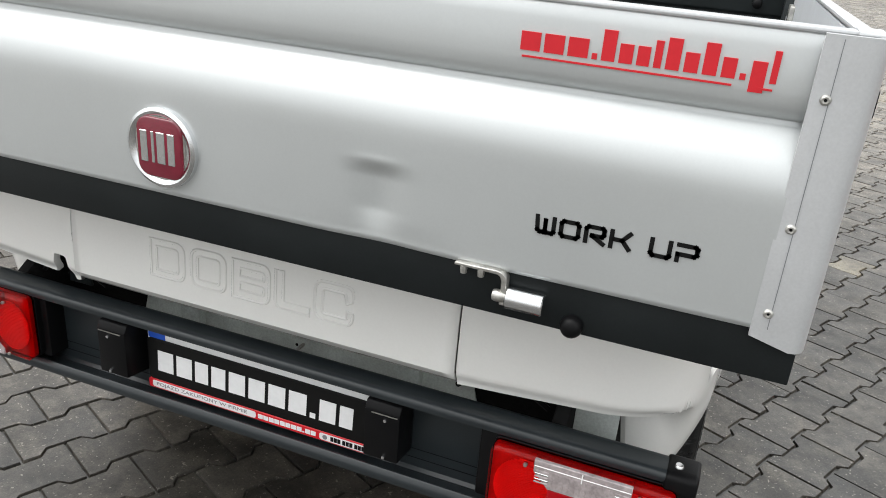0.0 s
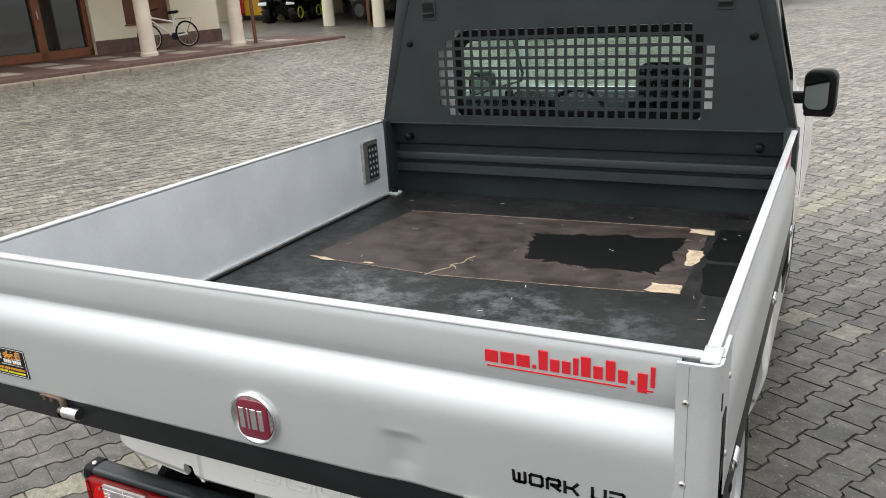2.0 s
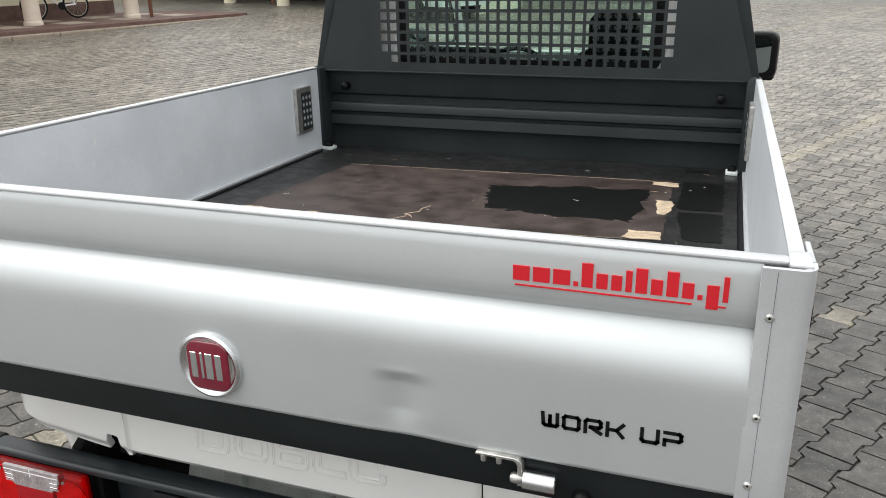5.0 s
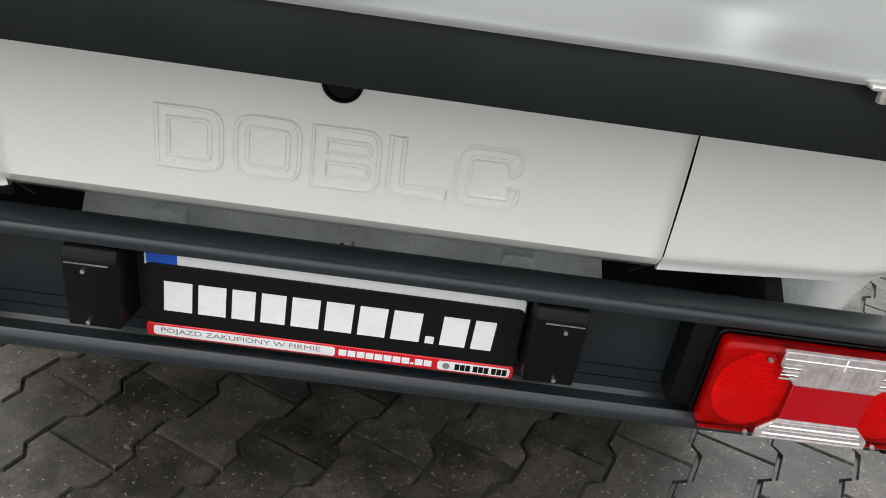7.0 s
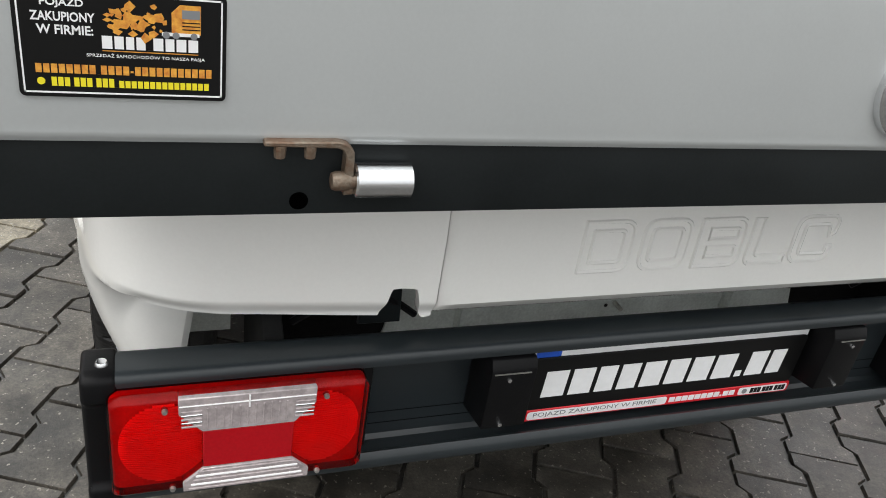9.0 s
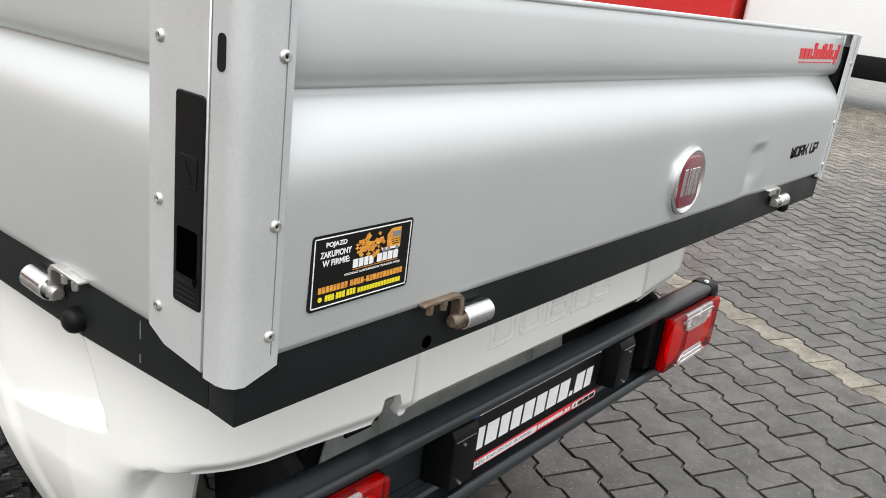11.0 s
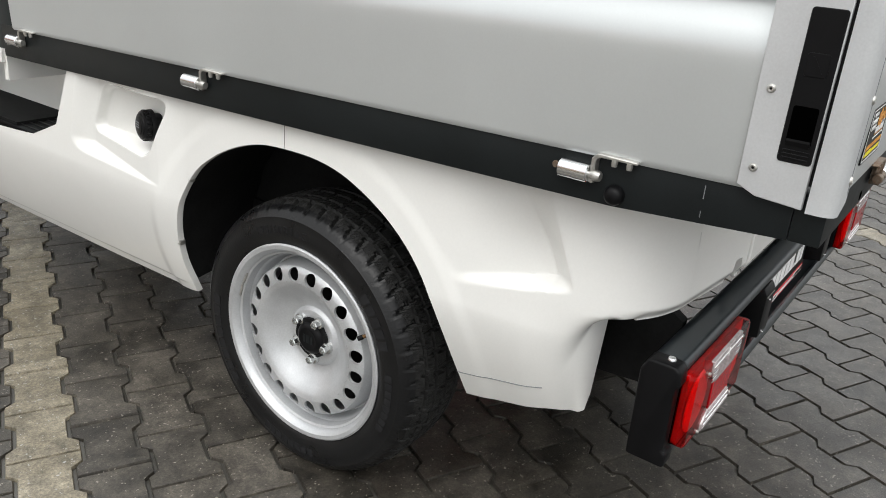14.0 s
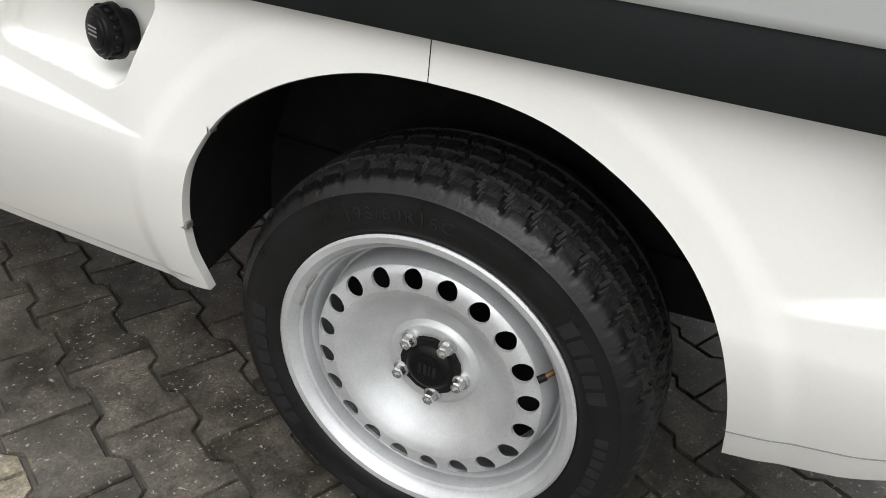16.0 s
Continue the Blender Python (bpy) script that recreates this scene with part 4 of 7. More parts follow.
def tail_lamp():
    """Seen from behind, from its lower left corner: u along, v up; a red cover over silvered bowls on a black tray."""
    W, H, Y = 0.309, 0.146, 0.154
    lamp = part("tail_lamp", prism(rounded(W + 0.002, H + 0.002, 0.012, 4, W / 2, H / 2), "y", Y + 0.020, 0.205, 0.002, 1), PLASTIC, None, "red and clear multi-chamber tail lamp", smooth=True)
    F = Y - 0.006
    # side walls of the skirt, then the front sheet
    o, i = rounded(W, H, 0.012, 5, W / 2, H / 2), rounded(W - 0.010, H - 0.010, 0.009, 5, W / 2, H / 2)
    b = bmesh.new()
    rings = [[b.verts.new((p, y, q)) for p, q in pts] for pts, y in ((o, Y + 0.026), (o, F + 0.004), (i, F))]
    n = len(o)
    for r0, r1 in zip(rings, rings[1:]):
        for k in range(n):
            b.faces.new((r0[k], r0[(k + 1) % n], r1[(k + 1) % n], r1[k]))
    b.faces.new(rings[2])
    bmesh.ops.recalc_face_normals(b, faces=b.faces)
    part("lens_cover", b, LAMP_COVER, lamp, "transparent red lens cover")
    part("back_panel", prism(rounded(W - 0.004, H - 0.004, 0.010, 4, W / 2, H / 2), "y", Y + 0.009, Y + 0.018), LAMP_RED, lamp, "red moulded chamber floor")
    for cu, ru in ((0.062, 0.052), (0.252, 0.050)):
        bowl = None  # a domed optic of fine level ribs
        for k in range(-17, 18):
            v = k * ru * 1.12 / 17.5
            half = ru * math.sqrt(max(0.0, 1 - (k / 17.5) ** 2))
            line = []
            for j in range(9):
                u = half * (j / 4 - 1)
                line.append((min(max(cu + u, 0.008), W - 0.008), F + 0.0045 + 0.0075 * ((u / ru) ** 2 + (k / 17.5) ** 2), H * 0.47 + v))
            bowl = tube(line, 0.0021, 6, bm=bowl)
        part("bowl", bowl, LAMP_SILVER, lamp, "silvered ribbed lamp optic", smooth=True)
        part("bulb", lathe([(0.0, F + 0.004), (0.008, F + 0.006), (0.010, F + 0.014), (0.010, F + 0.018)], 16, "y", (cu, 0, H * 0.47)), LAMP_SILVER, lamp, smooth=True)
    top = [(0.078, H - 0.0005), (0.241, H - 0.0005), (0.241, H - 0.024), (0.216, H - 0.052), (0.105, H - 0.052), (0.078, H - 0.024)]
    low = [(0.082, 0.0005), (0.238, 0.0005), (0.238, 0.015), (0.215, 0.036), (0.106, 0.036), (0.082, 0.015)]
    for name, pts in (("reverse_lens", top), ("lower_lens", low)):
        part(name, prism(pts, "y", F - 0.0035, F + 0.016, 0.0012, 1), LAMP_CLEAR, lamp, "clear ribbed lens", smooth=True)
    for k in range(11):
        u = 0.110 + k * 0.0094
        part("lens_rib", box(u, u + 0.0022, F - 0.0046, F - 0.0030, H - 0.047, H - 0.016, 0.0005, 1), LAMP_CLEAR, lamp)
    for u0 in (0.081, 0.215):
        for k in range(5):
            v = H - 0.021 - k * 0.0055
            part("lens_rib", box(u0, u0 + 0.024, F - 0.0050, F - 0.0030, v, v + 0.0028, 0.0006, 1), CHROME if k % 2 else LAMP_CLEAR, lamp)
    part("lens_rib", box(0.079, 0.240, F - 0.0048, F - 0.0030, H - 0.012, H - 0.0105, 0.0005, 1), LAMP_SILVER, lamp)
    part("lens_notch", box(0.1585, 0.1605, F - 0.0052, F - 0.0030, H - 0.020, H - 0.002, 0.0005, 1), LAMP_SILVER, lamp)
    for k in range(5):
        v = 0.003 + k * 0.0066
        part("lens_rib", box(0.088 + 0.003 * k, 0.232 - 0.003 * k, F - 0.0048, F - 0.0030, v, v + 0.0030, 0.0006, 1), LAMP_SILVER if k % 2 else LAMP_CLEAR, lamp)
    for u0, u1 in ((0.106, 0.215),):
        part("reflector", box(u0, u1, F - 0.0020, F + 0.010, 0.0365, H - 0.0525, 0.001, 1), LAMP_DARK, lamp, "dark red reflector", smooth=True)
    for u, v in ((0.063, H - 0.018), (0.254, H - 0.018), (0.070, 0.006), (0.250, 0.006)):
        part("screw", lathe([(0.0, F - 0.004), (0.003, F - 0.0038), (0.0038, F - 0.001), (0.0038, F + 0.004)], 10, "y", (u, 0, v)), ZINC, lamp, smooth=True)
    return lamp


lamp = tail_lamp()
lamp.parent, lamp.matrix_basis = truck, pose(-0.795, -0.008, 0.454) @ Matrix.Diagonal((0.972, 1, 1, 1))
lamp = copy_thing(lamp, pose(0.508, -0.008, 0.446))
lamp.parent = truck
for sx in (-1, 1):
    b = box(0.478, 0.80, 0.18, 0.234, 0.450, 0.592, 0.004)
    part("lamp_tray", b if sx > 0 else flip_x(b), PLASTIC, truck, "black lamp tray", smooth=True)

plate = part("number_plate", prism(rounded(0.500, 0.112, 0.006, 3, 0.0, 0.505), "y", 0.199, 0.2085, 0.001, 1), WHITE_TXT, truck, "white plate edge behind a black dealer panel", smooth=True)
plate.location = (0.0135, 0.001, 0.015)
part("blue_strip", box(-0.247, -0.207, 0.1982, 0.1995, 0.5455, 0.5600), BLUE, plate)
part("dealer_panel", prism(rounded(0.500, 0.096, 0.009, 4, 0.0, 0.498), "y", 0.1955, 0.1990, 0.001, 1), BLACK_TXT, plate, "black dealer panel", smooth=True)
spec = [(1.12, 0, 1), (1.10, 0, 1), (0.92, 0, 1), (0.98, 0, 1), (1.12, 0, 1), (1.10, 0, 1), (1.12, 0, 1), (1.16, 0, 1), (0.36, 0, 0.24), (1.04, 0, 1), (0.84, 0, 1)]
part("print_bar", moved(blocks(spec, 0.440, 0.047, 0.0008, 0.24, 0.04), pose(-0.226, 0.1955, 0.474)), WHITE_TXT, plate, "bold white bars")
part("holder_strip", prism(rounded(0.502, 0.021, 0.004, 3, 0.0, 0.4405), "y", 0.1940, 0.2005, 0.001, 1), RED_TXT, plate, "red holder strip with pale fields")
part("pale_field", prism(rounded(0.246, 0.015, 0.004, 3, -0.118, 0.4405), "y", 0.1935, 0.1942), WHITE_TXT, plate)
part("pale_field", prism(rounded(0.100, 0.015, 0.004, 3, 0.196, 0.4405), "y", 0.1935, 0.1942), WHITE_TXT, plate)
part("print", moved(words("POJAZD ZAKUPIONY W FIRMIE", 0.216, 0.0100, 0.0004), pose(-0.231, 0.1935, 0.4355)), GREYPRINT, plate)
part("print_bar", moved(blocks([(1, 0, 1)] * 8 + [(0.4, 0, 0.3)] + [(1, 0, 1)] * 2, 0.128, 0.010, 0.0005, 0.16), pose(0.010, 0.1940, 0.4355)), WHITE_TXT, plate)
part("print_bar", moved(blocks([(1, 0, 1)] * 3 + [(0.3, 0, 0)] + [(1, 0, 1)] * 3 + [(0.3, 0, 0)] + [(1, 0, 1)] * 3, 0.072, 0.010, 0.0004, 0.16), pose(0.170, 0.1935, 0.4355)), BLACK_TXT, plate)
part("print", lathe([(0.0, 0.1930), (0.005, 0.1930), (0.005, 0.1937)], 14, "y", (0.158, 0, 0.4405)), GREYPRINT, plate)


# ---- white rear panel with raised outline shapes ----
def panel_face(v):
    """y of the white rear panels by height share."""
    return 0.193 + 0.030 * smooth(0.12, 0.0, v) ** 1.6 + 0.014 * v * v


Z0, Z1 = 0.638, 0.900
mid = grid(lambda u, v: (-0.4005 + 0.8150 * u, panel_face(v), Z0 + (Z1 - Z0) * v), 40, 18)
mid_panel = part("rear_panel", mid, WHITE, truck, "white painted rear panel with raised outline lettering shapes", smooth=True)
solid(mid_panel, 0.012, -1.0)


def ridge(points):
    """A thin raised line on the panel along a closed path in x and z."""
    pts = [(x, panel_face((z - Z0) / (Z1 - Z0)) + 0.0004, z) for x, z in points + points[:2]]
    return tube(pts, 0.0034, 6)


def soft_corners(points, radii, n=4):
    """A polygon with each corner rounded by its own radius."""
    out = []
    for i, (p, r) in enumerate(zip(points, radii)):
        p, a, b = Vector(p), Vector(points[i - 1]), Vector(points[(i + 1) % len(points)])
        u, v = (a - p).normalized() * r, (b - p).normalized() * r
        out += [tuple(p + u * (1 - t) ** 2 + v * t * t) for t in [k / n for k in range(n + 1)]] if r > 0.0015 else [tuple(p)]
    return out


def rect(cx, cz, w, h):
    return [(cx - w / 2, cz - h / 2), (cx + w / 2, cz - h / 2), (cx + w / 2, cz + h / 2), (cx - w / 2, cz + h / 2)]


CZ0, SQ = 0.744, 0.001
shapes = [soft_corners(rect(-0.171, CZ0, 0.076, 0.075), (SQ, 0.020, 0.020, SQ)), soft_corners(rect(-0.171, CZ0, 0.048, 0.048), (SQ, 0.008, 0.008, SQ)),
          soft_corners(rect(-0.079, CZ0, 0.075, 0.075), (0.020,) * 4), soft_corners(rect(-0.079, CZ0, 0.048, 0.048), (0.007,) * 4),
          soft_corners(rect(0.013, CZ0, 0.078, 0.075), (SQ, 0.018, 0.018, SQ)), soft_corners(rect(0.016, CZ0 + 0.0140, 0.050, 0.016), (SQ, 0.006, 0.006, SQ)), soft_corners(rect(0.016, CZ0 - 0.0140, 0.050, 0.016), (SQ, 0.006, 0.006, SQ)),
          soft_corners([(0.065, CZ0 - 0.0375), (0.136, CZ0 - 0.0375), (0.136, CZ0 - 0.0235), (0.081, CZ0 - 0.0235), (0.081, CZ0 + 0.0375), (0.065, CZ0 + 0.0375)], (0.014, SQ, SQ, 0.006, SQ, SQ)),
          soft_corners([(0.145, CZ0 - 0.0375), (0.221, CZ0 - 0.0375), (0.221, CZ0 - 0.012), (0.210, CZ0 - 0.010), (0.210, CZ0 - 0.024), (0.161, CZ0 - 0.024), (0.161, CZ0 + 0.024), (0.205, CZ0 + 0.024), (0.209, CZ0 + 0.004), (0.219, CZ0 + 0.010), (0.222, CZ0 + 0.0375), (0.145, CZ0 + 0.0375)], (0.020, 0.020, SQ, SQ, 0.004, 0.006, 0.006, 0.004, SQ, SQ, 0.016, 0.020))]
for path in shapes:
    part("raised_outline", ridge(path), WHITE, mid_panel, smooth=True)
part("lock_grip", lathe([(0.0, 0.199), (0.019, 0.199), (0.021, 0.195), (0.024, 0.197), (0.024, 0.207)], 24, "y", (0.003, 0, 0.836)), PLASTIC, mid_panel, "black round grip", smooth=True)

# ---- what shows between bumper and panel: pale sheet steel, brackets, cables ----
inner = part("inner_sheet", prism([(-0.425, 0.40), (0.432, 0.40), (0.394, 0.545), (0.375, 0.62), (-0.372, 0.62), (-0.391, 0.54)], "y", 0.385, 0.389), SHEET, truck, "pale primed sheet steel")
for x0, w in ((-0.2595, 0.050), (0.266, 0.048)):
    part("pressed_tab", prism(rounded(w, 0.074, 0.006, 4, x0, 0.508), "y", 0.362, 0.386, 0.002, 2), SHEET, inner, "pressed sheet tab", smooth=True)
part("stud", lathe([(0.0, 0.362), (0.004, 0.362), (0.004, 0.386)], 10, "y", (0.013, 0, 0.516)), ZINC, inner)
part("hole", lathe([(0.0, 0.3842), (0.0035, 0.3843), (0.0035, 0.386)], 10, "y", (-0.003, 0, 0.511)), BLACK_TXT, inner)
part("slit", box(-0.118, -0.066, 0.3838, 0.3852, 0.5292, 0.5310), WHITE_TXT, inner, "pale scratch")
for sx in (-1, 1):
    y0 = 0.320 if sx > 0 else 0.500
    b = prism([(y0, 0.43), (y0 + 0.005, 0.43), (y0 + 0.005, 0.75), (y0, 0.75)], "x", 0.590 if sx > 0 else 0.624, 0.690 if sx > 0 else 0.740)
    part("inner_sheet", b if sx > 0 else flip_x(b), SHEET, truck, "pale primed sheet steel")
    b = prism([(0.392, 0.44), (0.397, 0.44), (0.397, 0.82), (0.392, 0.82)], "x", 0.37, 0.598)
    part("dark_recess", b if sx > 0 else flip_x(b), DARK, truck, "dark underbody recess")
    pts = [(sx * (0.40 + 0.17 * k / 14), 0.272 - 0.02 * math.sin(k / 14 * 3.14), 0.600 + 0.052 * math.sin(k / 14 * 3.14)) for k in range(15)]
    part("cable", tube(pts, 0.0055, 8), PLASTIC, truck, "black corrugated cable", smooth=True)
    pts = [(sx * (0.47 + 0.004 * k), 0.28, 0.72 - 0.012 * k) for k in range(11)]
    part("cable", tube(pts, 0.002, 6), PLASTIC, truck, "thin black wire", smooth=True)
part("tag", prism([(-0.462, 0.612), (-0.437, 0.606), (-0.432, 0.624), (-0.443, 0.628), (-0.446, 0.640), (-0.452, 0.626)], "y", 0.258, 0.260), WHITE_TXT, truck, "crumpled white cable tag")
part("bracket", prism([(-0.485, 0.600), (-0.425, 0.600), (-0.430, 0.700), (-0.440, 0.712), (-0.468, 0.712), (-0.478, 0.70)], "y", 0.256, 0.262, 0.001, 1), BAND, truck, "dark steel bracket", smooth=True)
part("tab", box(-0.462, -0.430, 0.250, 0.254, 0.662, 0.682, 0.001, 1), SHEET, truck, "pale fixing tab")
for sx in (-1, 1):
    b = prism([(0.235, 0.445), (0.42, 0.430), (0.44, 0.60), (0.30, 0.640), (0.235, 0.60)], "x", 0.585, 0.612, 0.004, 2)
    part("bumper_bracket", b if sx > 0 else flip_x(b), DARK, truck, "dark steel bumper bracket", smooth=True)
part("underbody", box(-0.55, 0.55, 0.41, 3.4, 0.57, 0.86), DARK, truck, "dark underbody")


# ---- white fenders ----
WY, WZ = 1.0235, 0.3355


def bezier(p, t):
    a, b, c, d = (1 - t) ** 3, 3 * t * (1 - t) ** 2, 3 * t * t * (1 - t), t ** 3
    return tuple(a * p[0][k] + b * p[1][k] + c * p[2][k] + d * p[3][k] for k in (0, 1))


def tuck(z, y=1.1):
    """How far the flank draws in towards its lower edge."""
    return (0.080 + 0.024 * smooth(1.0, 0.6, y)) * (max(0.0, 0.60 - z) / 0.285) ** 1.5


def belly(y):
    return 0.866 - 0.034 * (max(0.0, 1.03 - y) / 0.61) ** 2 + 0.018 * smooth(1.36, 1.50, y)


def hull(s, z):
    """The left flank by its running length s (y along the side, then round the rear corner) and height; with the outward normal in plan."""
    if s >= 0.46:
        return -(belly(s) - tuck(z, s)), s, -1.0, 0.0
    f = (0.46 - s) / 0.38
    x0 = belly(0.46)
    if f <= 1:
        up = bezier(((x0, 0.46), (0.815, 0.335), (0.808, 0.240), (0.66, 0.222)), f)
        mid = bezier(((x0, 0.46), (0.812, 0.345), (0.795, 0.262), (0.66, 0.234)), f)
        n = (1 - f * f, f * f)
    else:
        up = (0.66 - (0.08 - s), 0.196 + 0.026 * (s + 0.178) / 0.258)
        mid = (up[0], up[1] + 0.012)
        n = (0.0, 1.0)
    w = smooth(0.672, 0.644 - 0.10 * smooth(0.18, 0.34, s), z)
    x, y = up[0] + (mid[0] - up[0]) * w, up[1] + (mid[1] - up[1]) * w
    g = min(1.0, (0.46 - s) / 0.21)
    if s > 0.20:
        low = bezier(((x0, 0.46), (0.824, 0.402), (0.808, 0.352), (0.690, 0.350)), g)
        w = smooth(0.652, 0.620 - 0.15 * smooth(0.26, 0.40, s), z)
        x, y = x + (low[0] - x) * w, y + (low[1] - y) * w
    keep = 1 - smooth(0.5, 1.0, g)
    m = math.hypot(*n)
    return -(x - tuck(z, 0.46) * keep), y, -n[0] / m, -n[1] / m


def curve_at(pts, i, f):
    """A point on a smooth line through pts, f of the way from the i-th to the next."""
    a, b, c, d = pts[max(i - 1, 0)], pts[i], pts[i + 1], pts[min(i + 2, len(pts) - 1)]
    sharp = False
    for p, q, r in ((a, b, c), (b, c, d)):
        l0, l1 = math.hypot(q[0] - p[0], q[1] - p[1]), math.hypot(r[0] - q[0], r[1] - q[1])
        if min(l0, l1) > 0.029 and ((q[0] - p[0]) * (r[0] - q[0]) + (q[1] - p[1]) * (r[1] - q[1])) / (l0 * l1) < 0.82:
            sharp = True
    out = []
    for k in (0, 1):
        m0, m1 = (c[k] - a[k]) / 2, (d[k] - b[k]) / 2
        if sharp:
            m0 = m1 = c[k] - b[k]
        out.append((2 * f ** 3 - 3 * f * f + 1) * b[k] + (f ** 3 - 2 * f * f + f) * m0 + (3 * f * f - 2 * f ** 3) * c[k] + (f ** 3 - f * f) * m1)
    return tuple(out)


def ruled(low, high, sub, rows, push):
    """A patch of the flank between two edges, with push(s, z) inwards and a turned-in lip along the lower edge."""
    cols = []
    for i in range(len(low) - 1):
        for k in range(sub):
            f = k / sub
            cols.append(tuple(curve_at(e, i, f) for e in (low, high)))
    cols.append((low[-1], high[-1]))
    b = bmesh.new()
    vs, lips = [], []
    for lo, hi in cols:
        line = []
        for j in range(rows + 1):
            t = j / rows
            s, z = lo[0] + (hi[0] - lo[0]) * t, lo[1] + (hi[1] - lo[1]) * t
            x, y, nx, ny = hull(s, z)
            d = push(s, z)
            line.append(b.verts.new((x - nx * d, y - ny * d, z)))
            if j == 0:
                r = (0.005, 0.010 if s < 0.27 and z < 0.63 else 0.017)
                lips.append([b.verts.new(line[0].co), b.verts.new((x - nx * (d + r[0]) , y - ny * (d + r[0]), z - 0.002)), b.verts.new((x - nx * (d + r[1]), y - ny * (d + r[1]), z + 0.001))])
        vs.append(line)
    for c0, c1 in zip(vs, vs[1:]):
        for j in range(rows):
            b.faces.new((c0[j], c0[j + 1], c1[j + 1], c1[j]))
    bmesh.ops.recalc_face_normals(b, faces=b.faces)
    if sum(f.normal.x * f.calc_area() for f in b.faces) > 0:
        bmesh.ops.reverse_faces(b, faces=b.faces)
    for c0, c1 in zip(lips, lips[1:]):
        for j in range(2):
            b.faces.new((c0[j], c0[j + 1], c1[j + 1], c1[j]))
    return b


def flare(s, z):
    return -0.004 * (1 - smooth(0.470, 0.506, math.hypot(s - 1.03, z - 0.385))) if s > 0.5 else 0.0


def push_rear(s, z):
    zl = 0.642 + 0.185 * (0.607 - s)
    out = smooth(0.490, 0.512, math.hypot(s - 1.03, z - 0.385))
    wall = 0.368 + 0.42 * max(0.0, z - 0.68)
    d = 0.042 * smooth(0.64, 0.40, s) * out * smooth(zl - 0.004, zl + 0.020, z) * (1 - 0.9 * smooth(0.74, 0.88, z)) * min(1.0, max(0.0, (s - wall + 0.008) / 0.052))
    if s < 0.08:
        d += 0.012 * smooth(0.75, 0.9, z)
    return d + flare(s, z)


def push_front(s, z):
    slant = (0.83 - z) * 0.56
    left, right = 1.682 + slant, 1.416 + slant
    zb, zt = 0.679 + 0.075 * (s - 1.53), 0.830
    u = (s - right) / (left - right)
    # rounded parallelogram, by the distance inwards from its edge
    du, dv = (0.5 - abs(u - 0.5)) * (left - right), min(z - zb, zt - z)
    r = 0.034
    inside = min(du, dv) if du > r or dv > r else r - math.hypot(r - du, r - dv)
    hole = smooth(-0.004, 0.014, inside)
    deep = 0.016 + 0.060 * min(1.0, max(0.0, 1 - u)) ** 0.8
    # the stepped-in field round it: a narrow bevel below, a wide one in front
    t1 = (z - 0.6150 - 0.055 * (s - 1.47)) / (0.006 + 0.095 * max(0.0, s - 1.47))
    t2 = (1.824 - (z - 0.686) * 0.29 - s) / 0.075
    t1, t2 = min(1.0, max(0.0, t1)), min(1.0, max(0.0, t2))
    t = 1 - min(1.0, math.hypot(1 - t1, 1 - t2))
    led = 0.026 * min(1.0, max(0.0, (s - 1.46) / 0.30)) * (0.4 * t + 0.6 * t * t * (3 - 2 * t))
    sill = 0.006 * smooth(1.44, 1.52, s) * smooth(0.030, 0.021, z - 0.3125 + 0.018 * (s - 1.47))
    return led + sill + deep * hole + flare(s, z)


LOW_R = [(1.0353, 0.804), (0.955, 0.803), (0.882, 0.789), (0.812, 0.758), (0.747, 0.714), (0.692, 0.657), (0.650, 0.588), (0.622, 0.505), (0.605, 0.418), (0.598, 0.358), (0.51, 0.376), (0.44, 0.392), (0.40, 0.400), (0.36, 0.4005),
         (0.318, 0.3995), (0.286, 0.406), (0.270, 0.440), (0.250, 0.618), (0.246, 0.640), (0.20, 0.644), (0.12, 0.645), (0.04, 0.645), (-0.06, 0.643), (-0.108, 0.6425), (-0.118, 0.683), (-0.124, 0.690), (-0.147, 0.690), (-0.153, 0.683), (-0.163, 0.6422), (-0.178, 0.642)]
TOP_R = [(1.0353, 0.872), (0.955, 0.872), (0.90, 0.873), (0.845, 0.875), (0.79, 0.877), (0.74, 0.879), (0.70, 0.881), (0.67, 0.882), (0.645, 0.883), (0.62, 0.884), (0.53, 0.888), (0.47, 0.890), (0.43, 0.891), (0.40, 0.892),
         (0.37, 0.893), (0.34, 0.894), (0.32, 0.894), (0.30, 0.895), (0.27, 0.896), (0.20, 0.898), (0.12, 0.90), (0.04, 0.90), (-0.06, 0.90), (-0.108, 0.90), (-0.118, 0.90), (-0.124, 0.90), (-0.147, 0.90), (-0.153, 0.90), (-0.163, 0.90), (-0.178, 0.90)]
LOW_F = [(1.0367, 0.804), (1.11, 0.797), (1.187, 0.774), (1.264, 0.735), (1.336, 0.679), (1.392, 0.598), (1.422, 0.511), (1.438, 0.415), (1.4375, 0.345), (1.438, 0.3145), (1.47, 0.3125), (1.55, 0.310), (1.72, 0.306), (1.86, 0.303), (2.10, 0.301), (2.70, 0.296)]
TOP_F = [(1.0367, 0.872), (1.10, 0.871), (1.16, 0.869), (1.26, 0.866), (1.36, 0.863), (1.44, 0.861), (1.52, 0.859), (1.56, 0.8575), (1.60, 0.856), (1.66, 0.854), (1.71, 0.852), (1.76, 0.850), (1.81, 0.848), (1.895, 0.682), (2.02, 0.630), (2.70, 0.590)]


